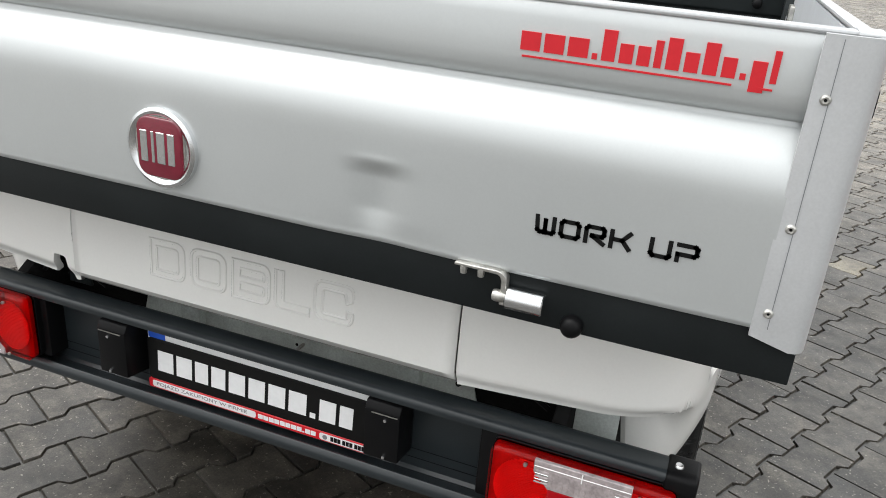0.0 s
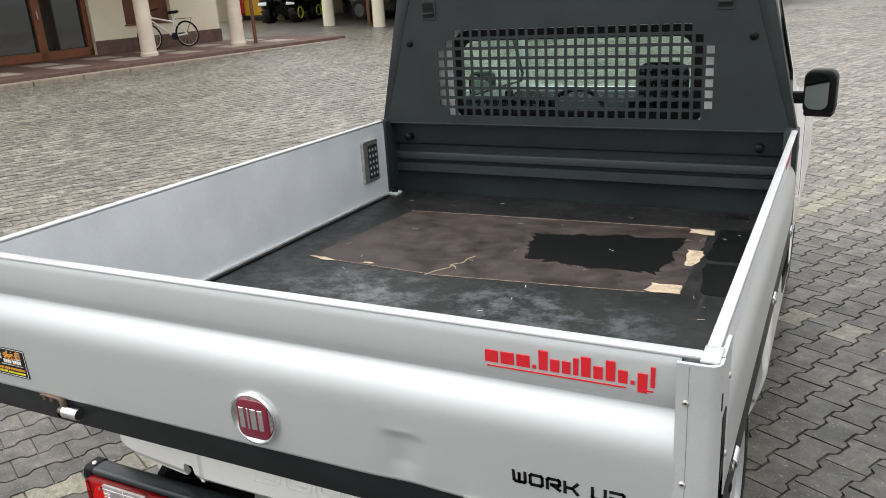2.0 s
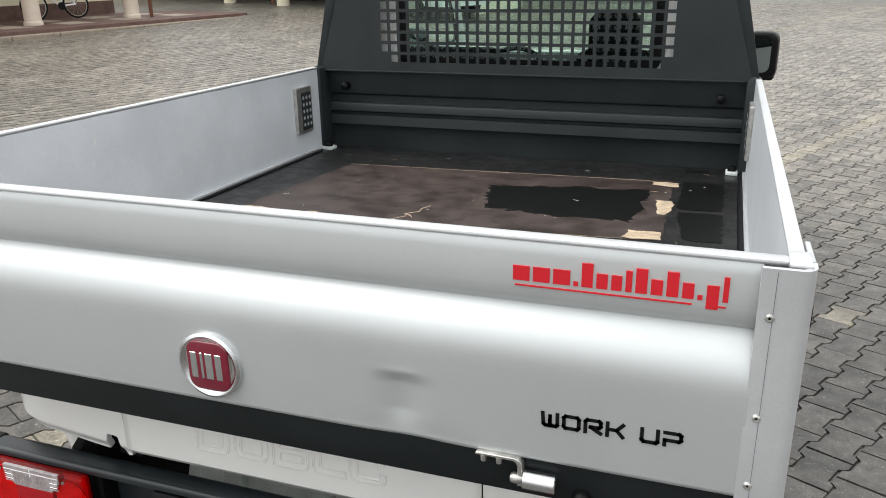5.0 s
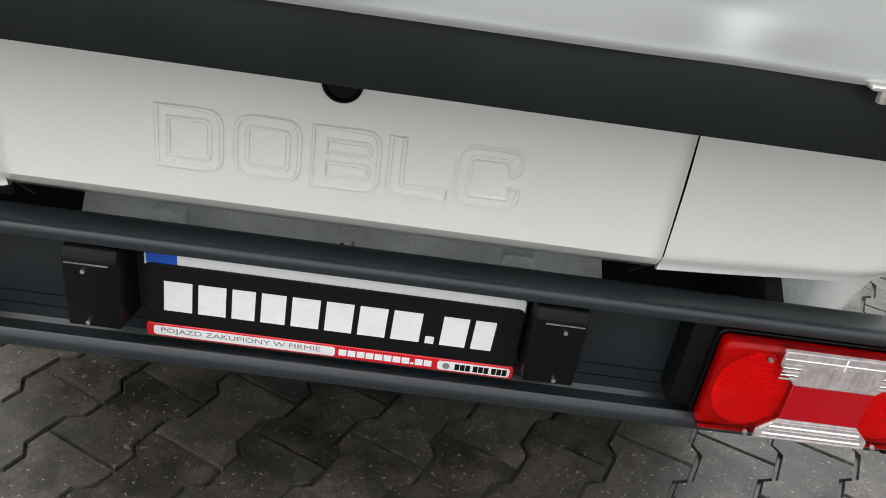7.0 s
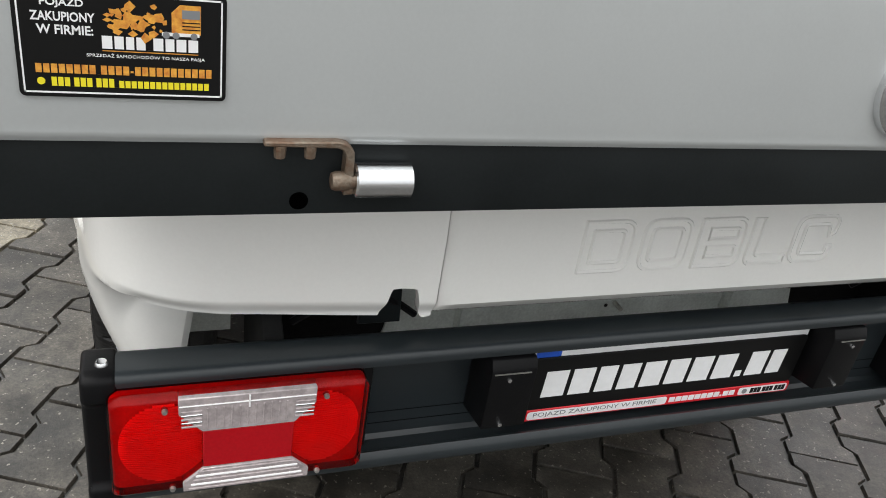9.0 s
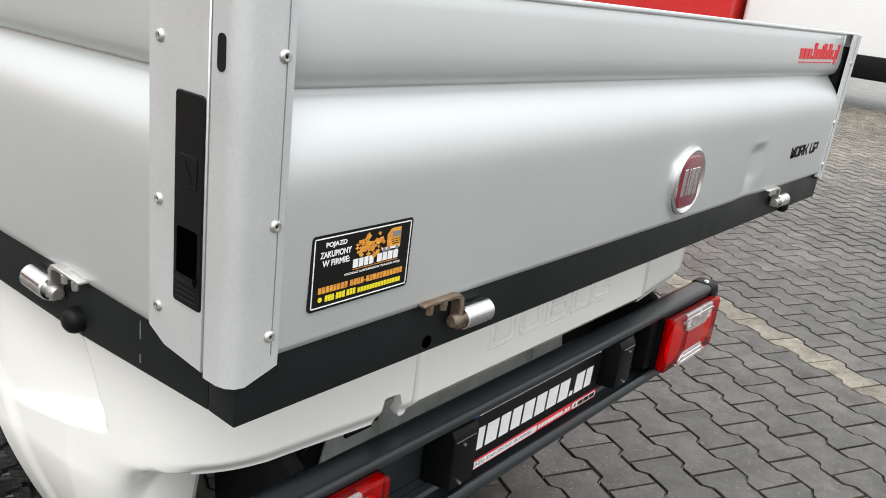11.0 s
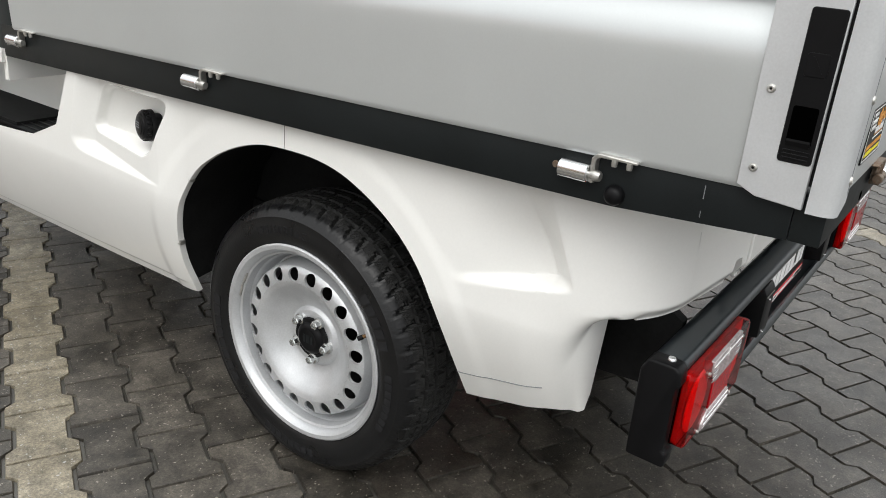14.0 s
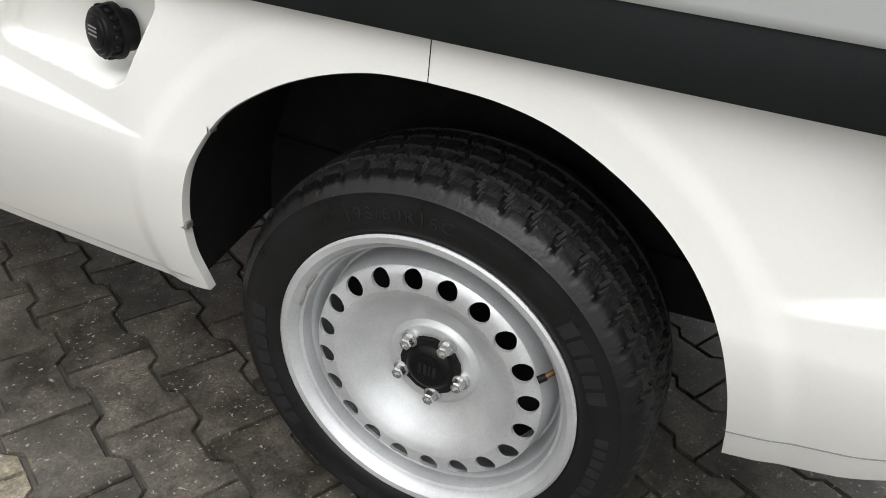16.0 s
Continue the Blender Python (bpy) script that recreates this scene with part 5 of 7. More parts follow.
def wheel_house(sx):
    """Dark lining of the wheel arch."""
    pts = [(y, z) for y, z in reversed(LOW_R[:9])] + LOW_F[1:9]
    b = bmesh.new()
    a = [b.verts.new((-(belly(y) - tuck(z) - 0.014), 1.035 + (y - 1.035) * 1.012, z * 1.004 + 0.003)) for y, z in pts]
    c = [b.verts.new((-0.58, 1.035 + (y - 1.035) * 1.08, z * 1.01 + 0.012)) for y, z in pts]
    for k in range(len(pts) - 1):
        b.faces.new((a[k], a[k + 1], c[k + 1], c[k]))
    b.faces.new(c)
    bmesh.ops.recalc_face_normals(b, faces=b.faces)
    return b if sx < 0 else flip_x(b)


for sx in (-1, 1):
    for low, high, push, sub, rows, label in ((LOW_R, TOP_R, push_rear, 18, 140, "white rear fender with a moulded ledge"), (LOW_F, TOP_F, push_front, 34, 200, "white lower side panel with a fuel filler recess" if sx < 0 else "white lower side panel")):
        if sx > 0:
            sub, rows = 6, 40
        if sx > 0 and push is push_rear:  # no notch on this side
            low, high = low[:-7] + [(-0.162, 0.642)], high[:-7] + [(-0.162, 0.90)]
        fn = push
        if sx > 0 and push is push_front:
            fn = lambda s, z: flare(s, z)
        b = ruled(low, high, sub, rows, fn)
        if sx > 0:
            flip_x(b)
        ob = part("rear_fender" if push is push_rear else "lower_side_panel", b, WHITE, truck, label, smooth=True)
        if push is push_rear:
            line = []
            for k in range(15):
                s, z = 0.606 - 0.014 * k, 0.421 + 0.0026 * k
                x, y, nx, ny = hull(s, z)
                line.append((sx * -(x + push_rear(s, z) - 0.0004), y, z))
            part("seam", tube(line, 0.0011, 5), GREYPRINT, ob)
    part("wheel_arch_liner", wheel_house(sx), DARK, truck, "black wheel arch liner", smooth=True)
    for y, z in ((1.360, 0.656), (1.431, 0.470)):
        x = belly(y) - tuck(z)
        clip = box(-x - 0.004, -x + 0.012, y - 0.006, y + 0.008, z - 0.006, z + 0.006, 0.002)
        part("clip", clip if sx < 0 else flip_x(clip), ZINC, truck, "small arch clip", smooth=True)

prof = [(0.0, -0.024), (0.012, -0.0245), (0.022, -0.0225), (0.0235, -0.0205), (0.029, -0.0195), (0.0305, -0.0170), (0.0345, -0.0155), (0.0355, -0.0110), (0.0355, -0.001), (0.0385, 0.001), (0.0395, 0.005), (0.0395, 0.010), (0.030, 0.012), (0.030, 0.030)]
cap = part("fuel_cap", lathe(prof, 44, "x", (0, 0, 0)), PLASTIC, truck, "round black ribbed fuel cap with a stepped face", smooth=True)
cap.matrix_basis = pose(-0.846, 1.541, 0.746, 0, 4, -16)
for k in range(16):
    a = 2 * math.pi * k / 16
    part("grip_rib", moved(box(-0.012, 0.000, -0.0045, 0.0045, 0.0335, 0.0385, 0.002, 1), pose(0, 0, 0, math.degrees(a), 0, 0)), PLASTIC, cap, smooth=True)
for z in (0.0085, 0.003, -0.003):
    part("print_bar", box(-0.0250, -0.0243, -0.011, 0.011, z - 0.0012, z + 0.0012), GREYPRINT, cap)
step = part("cab_step", box(-0.845, -0.66, 2.03, 2.75, 0.585, 0.610, 0.006), PLASTIC, truck, "black ribbed plastic side step", smooth=True)
for k in range(6):
    part("rib", box(-0.83 + 0.026 * k, -0.822 + 0.026 * k, 2.05, 2.72, 0.608, 0.6135, 0.001, 1), PLASTIC, step)
part("side_inner_panel", box(-0.672, -0.664, 1.86, 2.75, 0.59, 0.90), WHITE, truck, "white panel behind the step")


# ---- wheels ----
def wheel():
    """Steel wheel about the x axis, its outside facing -x, hub at the origin."""
    barrel = [(0.150, 0.11), (0.200, 0.095), (0.208, 0.03), (0.213, -0.002), (0.222, -0.008), (0.235, -0.0125), (0.2405, -0.016), (0.2418, -0.021), (0.238, -0.0235), (0.229, -0.0225), (0.2225, -0.016), (0.2175, -0.006), (0.2150, 0.010),
              (0.2120, 0.0165), (0.2075, 0.020), (0.2045, 0.027), (0.2020, 0.040), (0.1985, 0.052), (0.1945, 0.052), (0.1905, 0.020), (0.1845, 0.0000)]
    cone = [(0.1845, 0.0000), (0.180, -0.0045), (0.173, -0.0085), (0.164, -0.0105), (0.156, -0.0112), (0.149, -0.0112)]
    dish = [(0.149, -0.0112), (0.142, -0.0095), (0.133, -0.0050), (0.120, 0.0060), (0.106, 0.0170), (0.092, 0.0265), (0.081, 0.0330), (0.0755, 0.0345), (0.072, 0.0320), (0.069, 0.0275), (0.066, 0.0262), (0.050, 0.0280), (0.040, 0.0290), (0.0, 0.0300)]

    def depth(r):
        for (r0, x0), (r1, x1) in zip(cone, cone[1:]):
            if r1 <= r <= r0:
                return x1 + (x0 - x1) * (r - r1) / (r0 - r1)
        return cone[0][1] if r > cone[0][0] else cone[-1][1]
    n = 120
    b = bmesh.new()
    for prof in (barrel, dish):
        rings = [[b.verts.new((x, r * math.cos(2 * math.pi * i / n), r * math.sin(2 * math.pi * i / n))) for i in range(n)] for r, x in prof]
        for r0, r1 in zip(rings, rings[1:]):
            for i in range(n):
                b.faces.new((r0[i], r1[i], r1[(i + 1) % n], r0[(i + 1) % n]))
    # the pierced ring: twenty sectors, each with a round hole
    HOLES, RM, RH = 20, 0.1668, 0.0158
    half = math.pi / HOLES
    for k in range(HOLES):
        t0 = 2 * math.pi * (k + 0.47) / HOLES
        layers = []
        m = 32
        for g in (0.0, 0.35, 0.7, 1.0):
            ring = []
            for i in range(m):
                a = 2 * math.pi * i / m
                c, s = math.cos(a), math.sin(a)
                ru, tu = (0.1845 - RM if c > 0 else RM - 0.149), half * RM
                far = min(ru / abs(c) if abs(c) > 1e-6 else 9, tu / abs(s) if abs(s) > 1e-6 else 9)
                q = RH + (far - RH) * g
                r, t = RM + q * c, t0 + q * s / RM
                ring.append(b.verts.new((depth(r), r * math.cos(t), r * math.sin(t))))
            layers.append(ring)
        wallv = [b.verts.new((v.co.x + 0.006, v.co.y, v.co.z)) for v in layers[0]]
        for r0, r1 in [(wallv, layers[0])] + list(zip(layers, layers[1:])):
            for i in range(m):
                b.faces.new((r0[i], r0[(i + 1) % m], r1[(i + 1) % m], r1[i]))
    bmesh.ops.remove_doubles(b, verts=b.verts, dist=5e-5)
    w = part("wheel", b, RIM, None, "silver painted steel wheel with round holes", smooth=True)
    part("brake_drum", lathe([(0.0, 0.070), (0.185, 0.070), (0.185, 0.16)], 40, "x"), BLACK_TXT, w, "dark brake drum behind the wheel", smooth=True)
    for k in range(5):
        a = radians(72 * k + 44.5)
        c = (0, 0.0520 * math.cos(a), 0.0520 * math.sin(a))
        part("bolt", lathe([(0.0, 0.0085), (0.0050, 0.0080), (0.0056, 0.0030), (0.0085, 0.0032), (0.0102, 0.0060), (0.0102, 0.0195)], 6, "x", c), BOLT, w, "bright wheel bolt")
        part("bolt_washer", lathe([(0.0100, 0.0180), (0.0128, 0.0185), (0.0142, 0.0215), (0.0142, 0.0290)], 20, "x", c), BOLT, w, smooth=True)
    part("hub_cap", lathe([(0.0, 0.0105), (0.024, 0.0105), (0.026, 0.0095), (0.030, 0.0100), (0.0385, 0.0160), (0.0410, 0.0230), (0.0415, 0.0330)], 36, "x"), PLASTIC, w, "black plastic centre cap", smooth=True)
    for u, ww in ((-0.012, 0.006), (-0.004, 0.003), (0.003, 0.006), (0.012, 0.006)):
        part("cap_bar", box(0.0098, 0.0108, u - ww / 2, u + ww / 2, -0.010, 0.010), BAND, w)
    valve = part("valve", tube([(0.022, -0.196, 0.092), (0.006, -0.188, 0.087), (-0.004, -0.180, 0.082)], 0.0042, 8), BRASS, w, "short brass valve with a black cap", smooth=True)
    part("valve_cap", tube([(-0.003, -0.181, 0.0825), (-0.010, -0.172, 0.077)], 0.0055, 10), PLASTIC, valve, smooth=True)
    for k in (-1, 1):
        wt = box(-0.006, 0.000, -0.006, 0.006, -0.018, 0.018, 0.002)
        part("balance_weight", moved(wt, pose(-0.004, 0.221 * math.cos(radians(22 + 5 * k)), 0.221 * math.sin(radians(22 + 5 * k)), 22 + 5 * k, 0, 0)), ZINC, w, "grey balance weight", smooth=True)
    # sidewall, then the tread with shoulder lugs, blocks and wavy sipes
    T = [(0.2135, 0.02), (0.222, -0.004), (0.233, -0.010), (0.241, -0.017), (0.250, -0.0235), (0.262, -0.0275), (0.276, -0.029), (0.290, -0.0275), (0.299, -0.025), (0.3045, -0.0255), (0.308, -0.0225), (0.3165, -0.017), (0.3235, -0.009), (0.3285, 0.001),
         (0.3325, 0.014), (0.3345, 0.026), (0.3265, 0.0285), (0.3265, 0.0335), (0.3355, 0.036), (0.336, 0.048), (0.336, 0.060), (0.3265, 0.0625), (0.3265, 0.0675), (0.336, 0.070), (0.336, 0.085), (0.336, 0.100), (0.3265, 0.1025), (0.3265, 0.1075), (0.336, 0.110), (0.3355, 0.134), (0.3265, 0.1365), (0.3265, 0.1415),
         (0.3345, 0.144), (0.3285, 0.169), (0.3165, 0.187), (0.290, 0.198), (0.250, 0.194), (0.2135, 0.15)]
    n = 714

    def band(j0, j1):
        b = bmesh.new()
        rings = []
        for j in range(j0, j1 + 1):
            r, x = T[j]
            ring = []
            for i in range(n):
                q = r
                lug = (i + int(1.6 * (j - 11))) % 14
                if 12 <= j <= 15 and lug in (0, 1, 2):
                    q -= 0.0030 + 0.0024 * (j - 12)
                if 10 <= j <= 14 and lug in (5, 8, 11):
                    q -= 0.0007
                if 18 <= j <= 30 and (i + 3 * (j % 3) + 4 * (j // 4)) % 17 in (0, 1):
                    q -= 0.0065
                if 18 <= j <= 30 and (i + 3 * (j % 2)) % 17 in (6, 11):
                    q -= 0.0030
                a = 2 * math.pi * i / n
                ring.append(b.verts.new((x, q * math.cos(a), q * math.sin(a))))
            rings.append(ring)
        for r0, r1 in zip(rings, rings[1:]):
            for i in range(n):
                b.faces.new((r0[i], r1[i], r1[(i + 1) % n], r0[(i + 1) % n]))
        bmesh.ops.recalc_face_normals(b, faces=b.faces)
        return b
    part("tyre", band(0, 13), RUBBER, w, "black rubber tyre", smooth=True)
    part("tread", band(13, len(T) - 1), DUSTY, w, "dusty tyre tread")

    def on_side(bm, angle, r):
        """Bends flat lettering in x and z (facing -y) onto the sidewall round the hub, its middle at angle."""
        xs = [v.co.x for v in bm.verts]
        mid = (min(xs) + max(xs)) / 2
        for v in bm.verts:
            a = radians(angle) - (v.co.x - mid) / r
            rr = r + v.co.z
            v.co = Vector((-0.0272 + v.co.y * 1.0 - 0.0012 * math.sin(min(1, max(0, (rr - 0.25) / 0.05)) * math.pi), -rr * math.cos(a), rr * math.sin(a)))
        bmesh.ops.recalc_face_normals(bm, faces=bm.faces)
        return bm
    part("size_mark", on_side(words("195/60R16C", 0.155, 0.018, 0.0014, 0.0, 1.2), 100, 0.268), LETTER_RUBBER, w, "raised tyre size lettering")
    for angle, r, letters, wd, hi in ((197, 0.264, 8, 0.230, 0.024), (32, 0.262, 5, 0.125, 0.026), (-8, 0.270, 8, 0.150, 0.018), (-95, 0.270, 8, 0.165, 0.020)):
        for k in range(letters):
            turn_by = math.degrees((k + 0.5 - letters / 2) * wd / letters / r)
            part("sidewall_mark", on_side(blocks([(1, 0, 1)], wd / letters * 0.78, hi, 0.0010, 0.3), angle - turn_by, r), LETTER_RUBBER, w, "raised sidewall mark as a plain bar")
    return w


w0 = wheel()
w0.parent, w0.matrix_basis = truck, pose(-0.820, WY, WZ)
for m in (pose(0.820, WY, WZ, 0, 0, 180), pose(0.800, 3.93, WZ - 0.064, 0, 0, 180), pose(-0.80, 3.93, WZ - 0.064)):
    o = copy_thing(w0, m)
    o.parent = truck
part("axle", lathe([(0.05, -0.80), (0.05, 0.80)], 16, "x", (0, WY, WZ)), DARK, truck, "dark rear axle tube", smooth=True)
for sx in (-1, 1):
    part("leaf_spring", moved(box(-0.03, 0.03, -0.5, 0.5, -0.02, 0.02, 0.004), pose(0.56 * sx, WY, 0.50)), DARK, truck, "dark leaf spring", smooth=True)

# ---- load bed: floor, headboard, inner fittings ----
floor = part("bed_floor", box(-0.853, 0.869, 0.03, 2.12, FLOOR - 0.018, FLOOR), BED, truck, "black film-faced plywood bed floor, scratched and stained", shear=True)


def patch(points, mat, z, label, jitter=0.012, seed=1, name="worn_patch"):
    """A thin ragged-edged area on the floor."""
    rng = random.Random(seed)
    out = []
    for (x0, y0), (x1, y1) in zip(points, points[1:] + points[:1]):
        n = max(2, int(math.hypot(x1 - x0, y1 - y0) / 0.02))
        for i in range(n):
            t = i / n
            out.append((x0 + (x1 - x0) * t + rng.uniform(-jitter, jitter), y0 + (y1 - y0) * t + rng.uniform(-jitter, jitter)))
    return part(name, prism(out, "z", FLOOR + z - 0.0006, FLOOR + z), mat, floor, label, shear=True)


patch([(-0.60, 1.80), (0.63, 1.87), (0.645, 1.15), (-0.13, 1.08), (-0.67, 1.115)], BEDBROWN, 0.0010, "worn brown area", 0.004, 2)
patch([(0.02, 1.62), (0.30, 1.68), (0.55, 1.70), (0.56, 1.50), (0.54, 1.31), (0.30, 1.31), (0.09, 1.34), (0.05, 1.48)], BEDBLACK, 0.0016, "fresh black coating", 0.018, 3)
patch([(0.665, 1.86), (0.80, 1.86), (0.80, 1.50), (0.665, 1.50)], BEDBLACK, 0.0011, "fresh black coating", 0.006, 5)
patch([(0.665, 1.46), (0.80, 1.46), (0.80, 1.17), (0.70, 1.18)], BEDBLACK, 0.0011, "fresh black coating", 0.006, 6)
for k, pts in enumerate(([(0.555, 1.84), (0.650, 1.84), (0.645, 1.775), (0.60, 1.785), (0.565, 1.79)], [(0.590, 1.585), (0.645, 1.58), (0.655, 1.52), (0.635, 1.42), (0.615, 1.42), (0.60, 1.51)],
                         [(0.545, 1.225), (0.635, 1.225), (0.648, 1.15), (0.54, 1.15)], [(-0.665, 1.125), (-0.60, 1.135), (-0.535, 1.11), (-0.60, 1.10)], [(-0.43, 1.125), (-0.39, 1.128), (-0.40, 1.112), (-0.44, 1.112)],
                         [(0.560, 1.70), (0.585, 1.705), (0.580, 1.690)])):
    patch(pts, WOODY, 0.0022, "bare plywood where the film has gone", 0.006, 10 + k)
for pts in ([(-0.085, 1.300), (-0.100, 1.262), (-0.095, 1.225), (-0.125, 1.195), (-0.118, 1.165), (-0.150, 1.120), (-0.168, 1.075)], [(-0.130, 1.190), (-0.105, 1.178), (-0.095, 1.160)]):
    part("crack", tube([(x, y, FLOOR + 0.0012 - SLOPE * y) for x, y in pts], 0.0016, 5), WOODY, floor, "thin pale crack in the film")
for pts in ([(-0.60, 1.795), (-0.2, 1.815), (0.2, 1.838), (0.55, 1.852)], [(-0.53, 1.112), (-0.13, 1.083), (0.25, 1.115), (0.54, 1.142)]):
    part("film_edge", tube([(x, y, FLOOR + 0.0008 - SLOPE * y) for x, y in pts], 0.0008, 5), WOODY, floor, "thin pale edge of the worn film")
rng = random.Random(11)
for _ in range(46):  # small chips and scratches
    x0, y0, a, l = rng.uniform(-0.75, 0.75), rng.uniform(0.3, 2.0), rng.uniform(0, 3.14), rng.uniform(0.004, 0.03)
    w = rng.uniform(0.0004, 0.0011)
    c, s = math.cos(a), math.sin(a)
    part("scratch", prism([(x0 - w * s, y0 + w * c), (x0 + w * s, y0 - w * c), (x0 + l * c + w * s, y0 + l * s - w * c), (x0 + l * c - w * s, y0 + l * s + w * c)], "z", FLOOR + 0.0024, FLOOR + 0.0028), WOODY if rng.random() < 0.3 else SHEET, floor, shear=True)
part("lashing_slot", box(0.66, 0.74, 2.03, 2.07, FLOOR + 0.001, FLOOR + 0.003), BLACK_TXT, floor, shear=True)

HY = 2.092
H0, H1 = 1.296, 1.932
head = bmesh.new()
P, HOLE = 0.0418, 0.0295
ROWS_N = [26, 28, 28, 28, 28, 28, 28, 26, 24]
gz0 = 1.330


def quad(bm, pts):
    bm.faces.new([bm.verts.new((x, HY, z)) for x, z in pts])


for r, cols in enumerate(ROWS_N):
    z0 = gz0 + P * r
    for c in range(-14, 14):
        x0 = c * P
        if -cols // 2 <= c < cols // 2:
            g = (P - HOLE) / 2
            a, b2, d, e = x0 + g, x0 + P - g, z0 + g, z0 + P - g
            quad(head, [(x0, z0), (x0 + P, z0), (b2, d), (a, d)])
            quad(head, [(x0 + P, z0), (x0 + P, z0 + P), (b2, e), (b2, d)])
            quad(head, [(x0 + P, z0 + P), (x0, z0 + P), (a, e), (b2, e)])
            quad(head, [(x0, z0 + P), (x0, z0), (a, d), (a, e)])
        else:
            quad(head, [(x0, z0), (x0 + P, z0), (x0 + P, z0 + P), (x0, z0 + P)])
gx, gz1 = 14 * P, gz0 + 9 * P
edge = lambda z: 0.862 - (0.862 - 0.672) * (z - H0) / (H1 - H0)
quad(head, [(-edge(H0), H0), (edge(H0), H0), (edge(gz0), gz0), (-edge(gz0), gz0)])
quad(head, [(-edge(gz1), gz1), (edge(gz1), gz1), (edge(H1), H1), (-edge(H1), H1)])
for sx in (-1, 1):
    quad(head, [(sx * gx, gz0), (sx * edge(gz0), gz0), (sx * edge(gz1), gz1), (sx * gx, gz1)][::sx])
bmesh.ops.remove_doubles(head, verts=head.verts, dist=1e-5)
bmesh.ops.recalc_face_normals(head, faces=head.faces)
headboard = part("headboard", head, HEAD, truck, "anthracite steel headboard with a square-hole grille", shear=True)
solid(headboard, 0.004, 0.0)
# ribbed lower wall under the grille panel
wall = [(0, H0 + 0.006), (0.028, H0), (0.030, 1.202), (0.034, 1.196), (0.052, 1.190), (0.052, 1.162), (0.030, 1.156), (0.026, 1.150), (0.026, 1.124), (0.030, 1.120), (0.046, 1.116), (0.046, 1.108), (0.030, 1.104), (0.026, 1.066), (0.032, 1.062), (0.046, 1.030), (0.046, FLOOR - 0.01),
        (0.060, FLOOR - 0.01), (0.060, H0 + 0.006)]
part("lower_wall", prism([(HY + p, q) for p, q in wall], "x", -0.858, 0.858), HEAD, headboard, "ribbed anthracite steel wall", smooth=True, shear=True)
part("drip_edge", box(-0.862, 0.862, HY - 0.010, HY + 0.006, H0 - 0.002, H0 + 0.004, 0.002), HEAD, headboard, smooth=True, shear=True)
for sx in (-1, 1):
    b = prism([(0.842, FLOOR - 0.06), (0.892, FLOOR - 0.06), (0.892, H0 + 0.01), (0.862, H0 + 0.02), (0.842, H0 + 0.01)], "y", HY - 0.055, HY + 0.06, 0.003)
    part("headboard_post", b if sx > 0 else flip_x(b), HEAD, headboard, "folded steel post", smooth=True, shear=True)
    b = prism([(0.842, H0), (0.885, H0), (0.722, 2.022), (0.700, 2.030), (0.664, 1.985), (0.667, 1.93)], "y", HY + 0.001, HY + 0.070, 0.003)
    part("headboard_post", b if sx > 0 else flip_x(b), HEAD, headboard, "folded steel post", smooth=True, shear=True)
    for x0, z0 in ((0.758, 1.2295), (0.714, 1.648)):
        part("rubber_plug", lathe([(0.0, HY - 0.010), (0.010, HY - 0.009), (0.016, HY - 0.004), (0.017, HY + 0.034)], 18, "y", (sx * x0, 0, z0)), PLASTIC, headboard, "round black plug", smooth=True, shear=True)
    # pressed cup with a bar
    cx, cz = 0.610 * sx, 1.785
    part("cup", prism(rounded(0.070, 0.082, 0.010, 4, cx, cz), "y", HY - 0.0045, HY - 0.0022, 0.001, 1), HEAD, headboard, "black pressed lashing cup", smooth=True, shear=True)
    part("cup_hollow", prism(rounded(0.052, 0.062, 0.006, 3, cx, cz), "y", HY - 0.0052, HY - 0.0046), BLACK_TXT, headboard, shear=True)
    part("cup_bar", box(cx - 0.026, cx + 0.026, HY - 0.012, HY - 0.005, cz - 0.016, cz - 0.008, 0.002), HEAD, headboard, smooth=True, shear=True)
    # corner fitting at the floor
    b = box(0.80, 0.842, HY - 0.075, HY - 0.02, FLOOR, FLOOR + 0.014, 0.003)
    part("corner_fitting", b if sx > 0 else flip_x(b), SHEET, floor, "grey corner fitting", smooth=True, shear=True)
    b = lathe([(0.0, FLOOR + 0.034), (0.012, FLOOR + 0.032), (0.016, FLOOR + 0.020), (0.016, FLOOR + 0.012)], 14, "z", (0.822 * sx, HY - 0.05, 0))
    part("rubber_stop", b, PLASTIC, floor, "black rubber stop", smooth=True, shear=True)
    # lock plate with holes on the side board
    d = 0.016 if sx > 0 else 0.0
    b = prism(rounded(0.125, 0.185, 0.006, 3, 1.885, 1.155), "x", 0.838 + d, 0.853 + d, 0.002, 1)
    part("lock_plate", b if sx > 0 else flip_x(b), ZINC, left_board if sx < 0 else right_board, "galvanised perforated lock plate", smooth=True, shear=True)
    b = prism(rounded(0.078, 0.150, 0.004, 3, 1.898, 1.152), "x", 0.8355 + d, 0.8385 + d, 0.001, 1)
    part("perforated_field", b if sx > 0 else flip_x(b), HEAD, left_board if sx < 0 else right_board, smooth=True, shear=True)
    for i in range(3):
        for j in range(5):
            b = lathe([(0.0, 0.8348 + d), (0.0075, 0.8350 + d), (0.0075, 0.837 + d)], 10, "x", (0, 1.872 + 0.026 * i, 1.098 + 0.027 * j))
            part("hole", b if sx > 0 else flip_x(b), ALU, left_board if sx < 0 else right_board, shear=True)

# ---- cab ----
CB = 2.175
cabrear = bmesh.new()
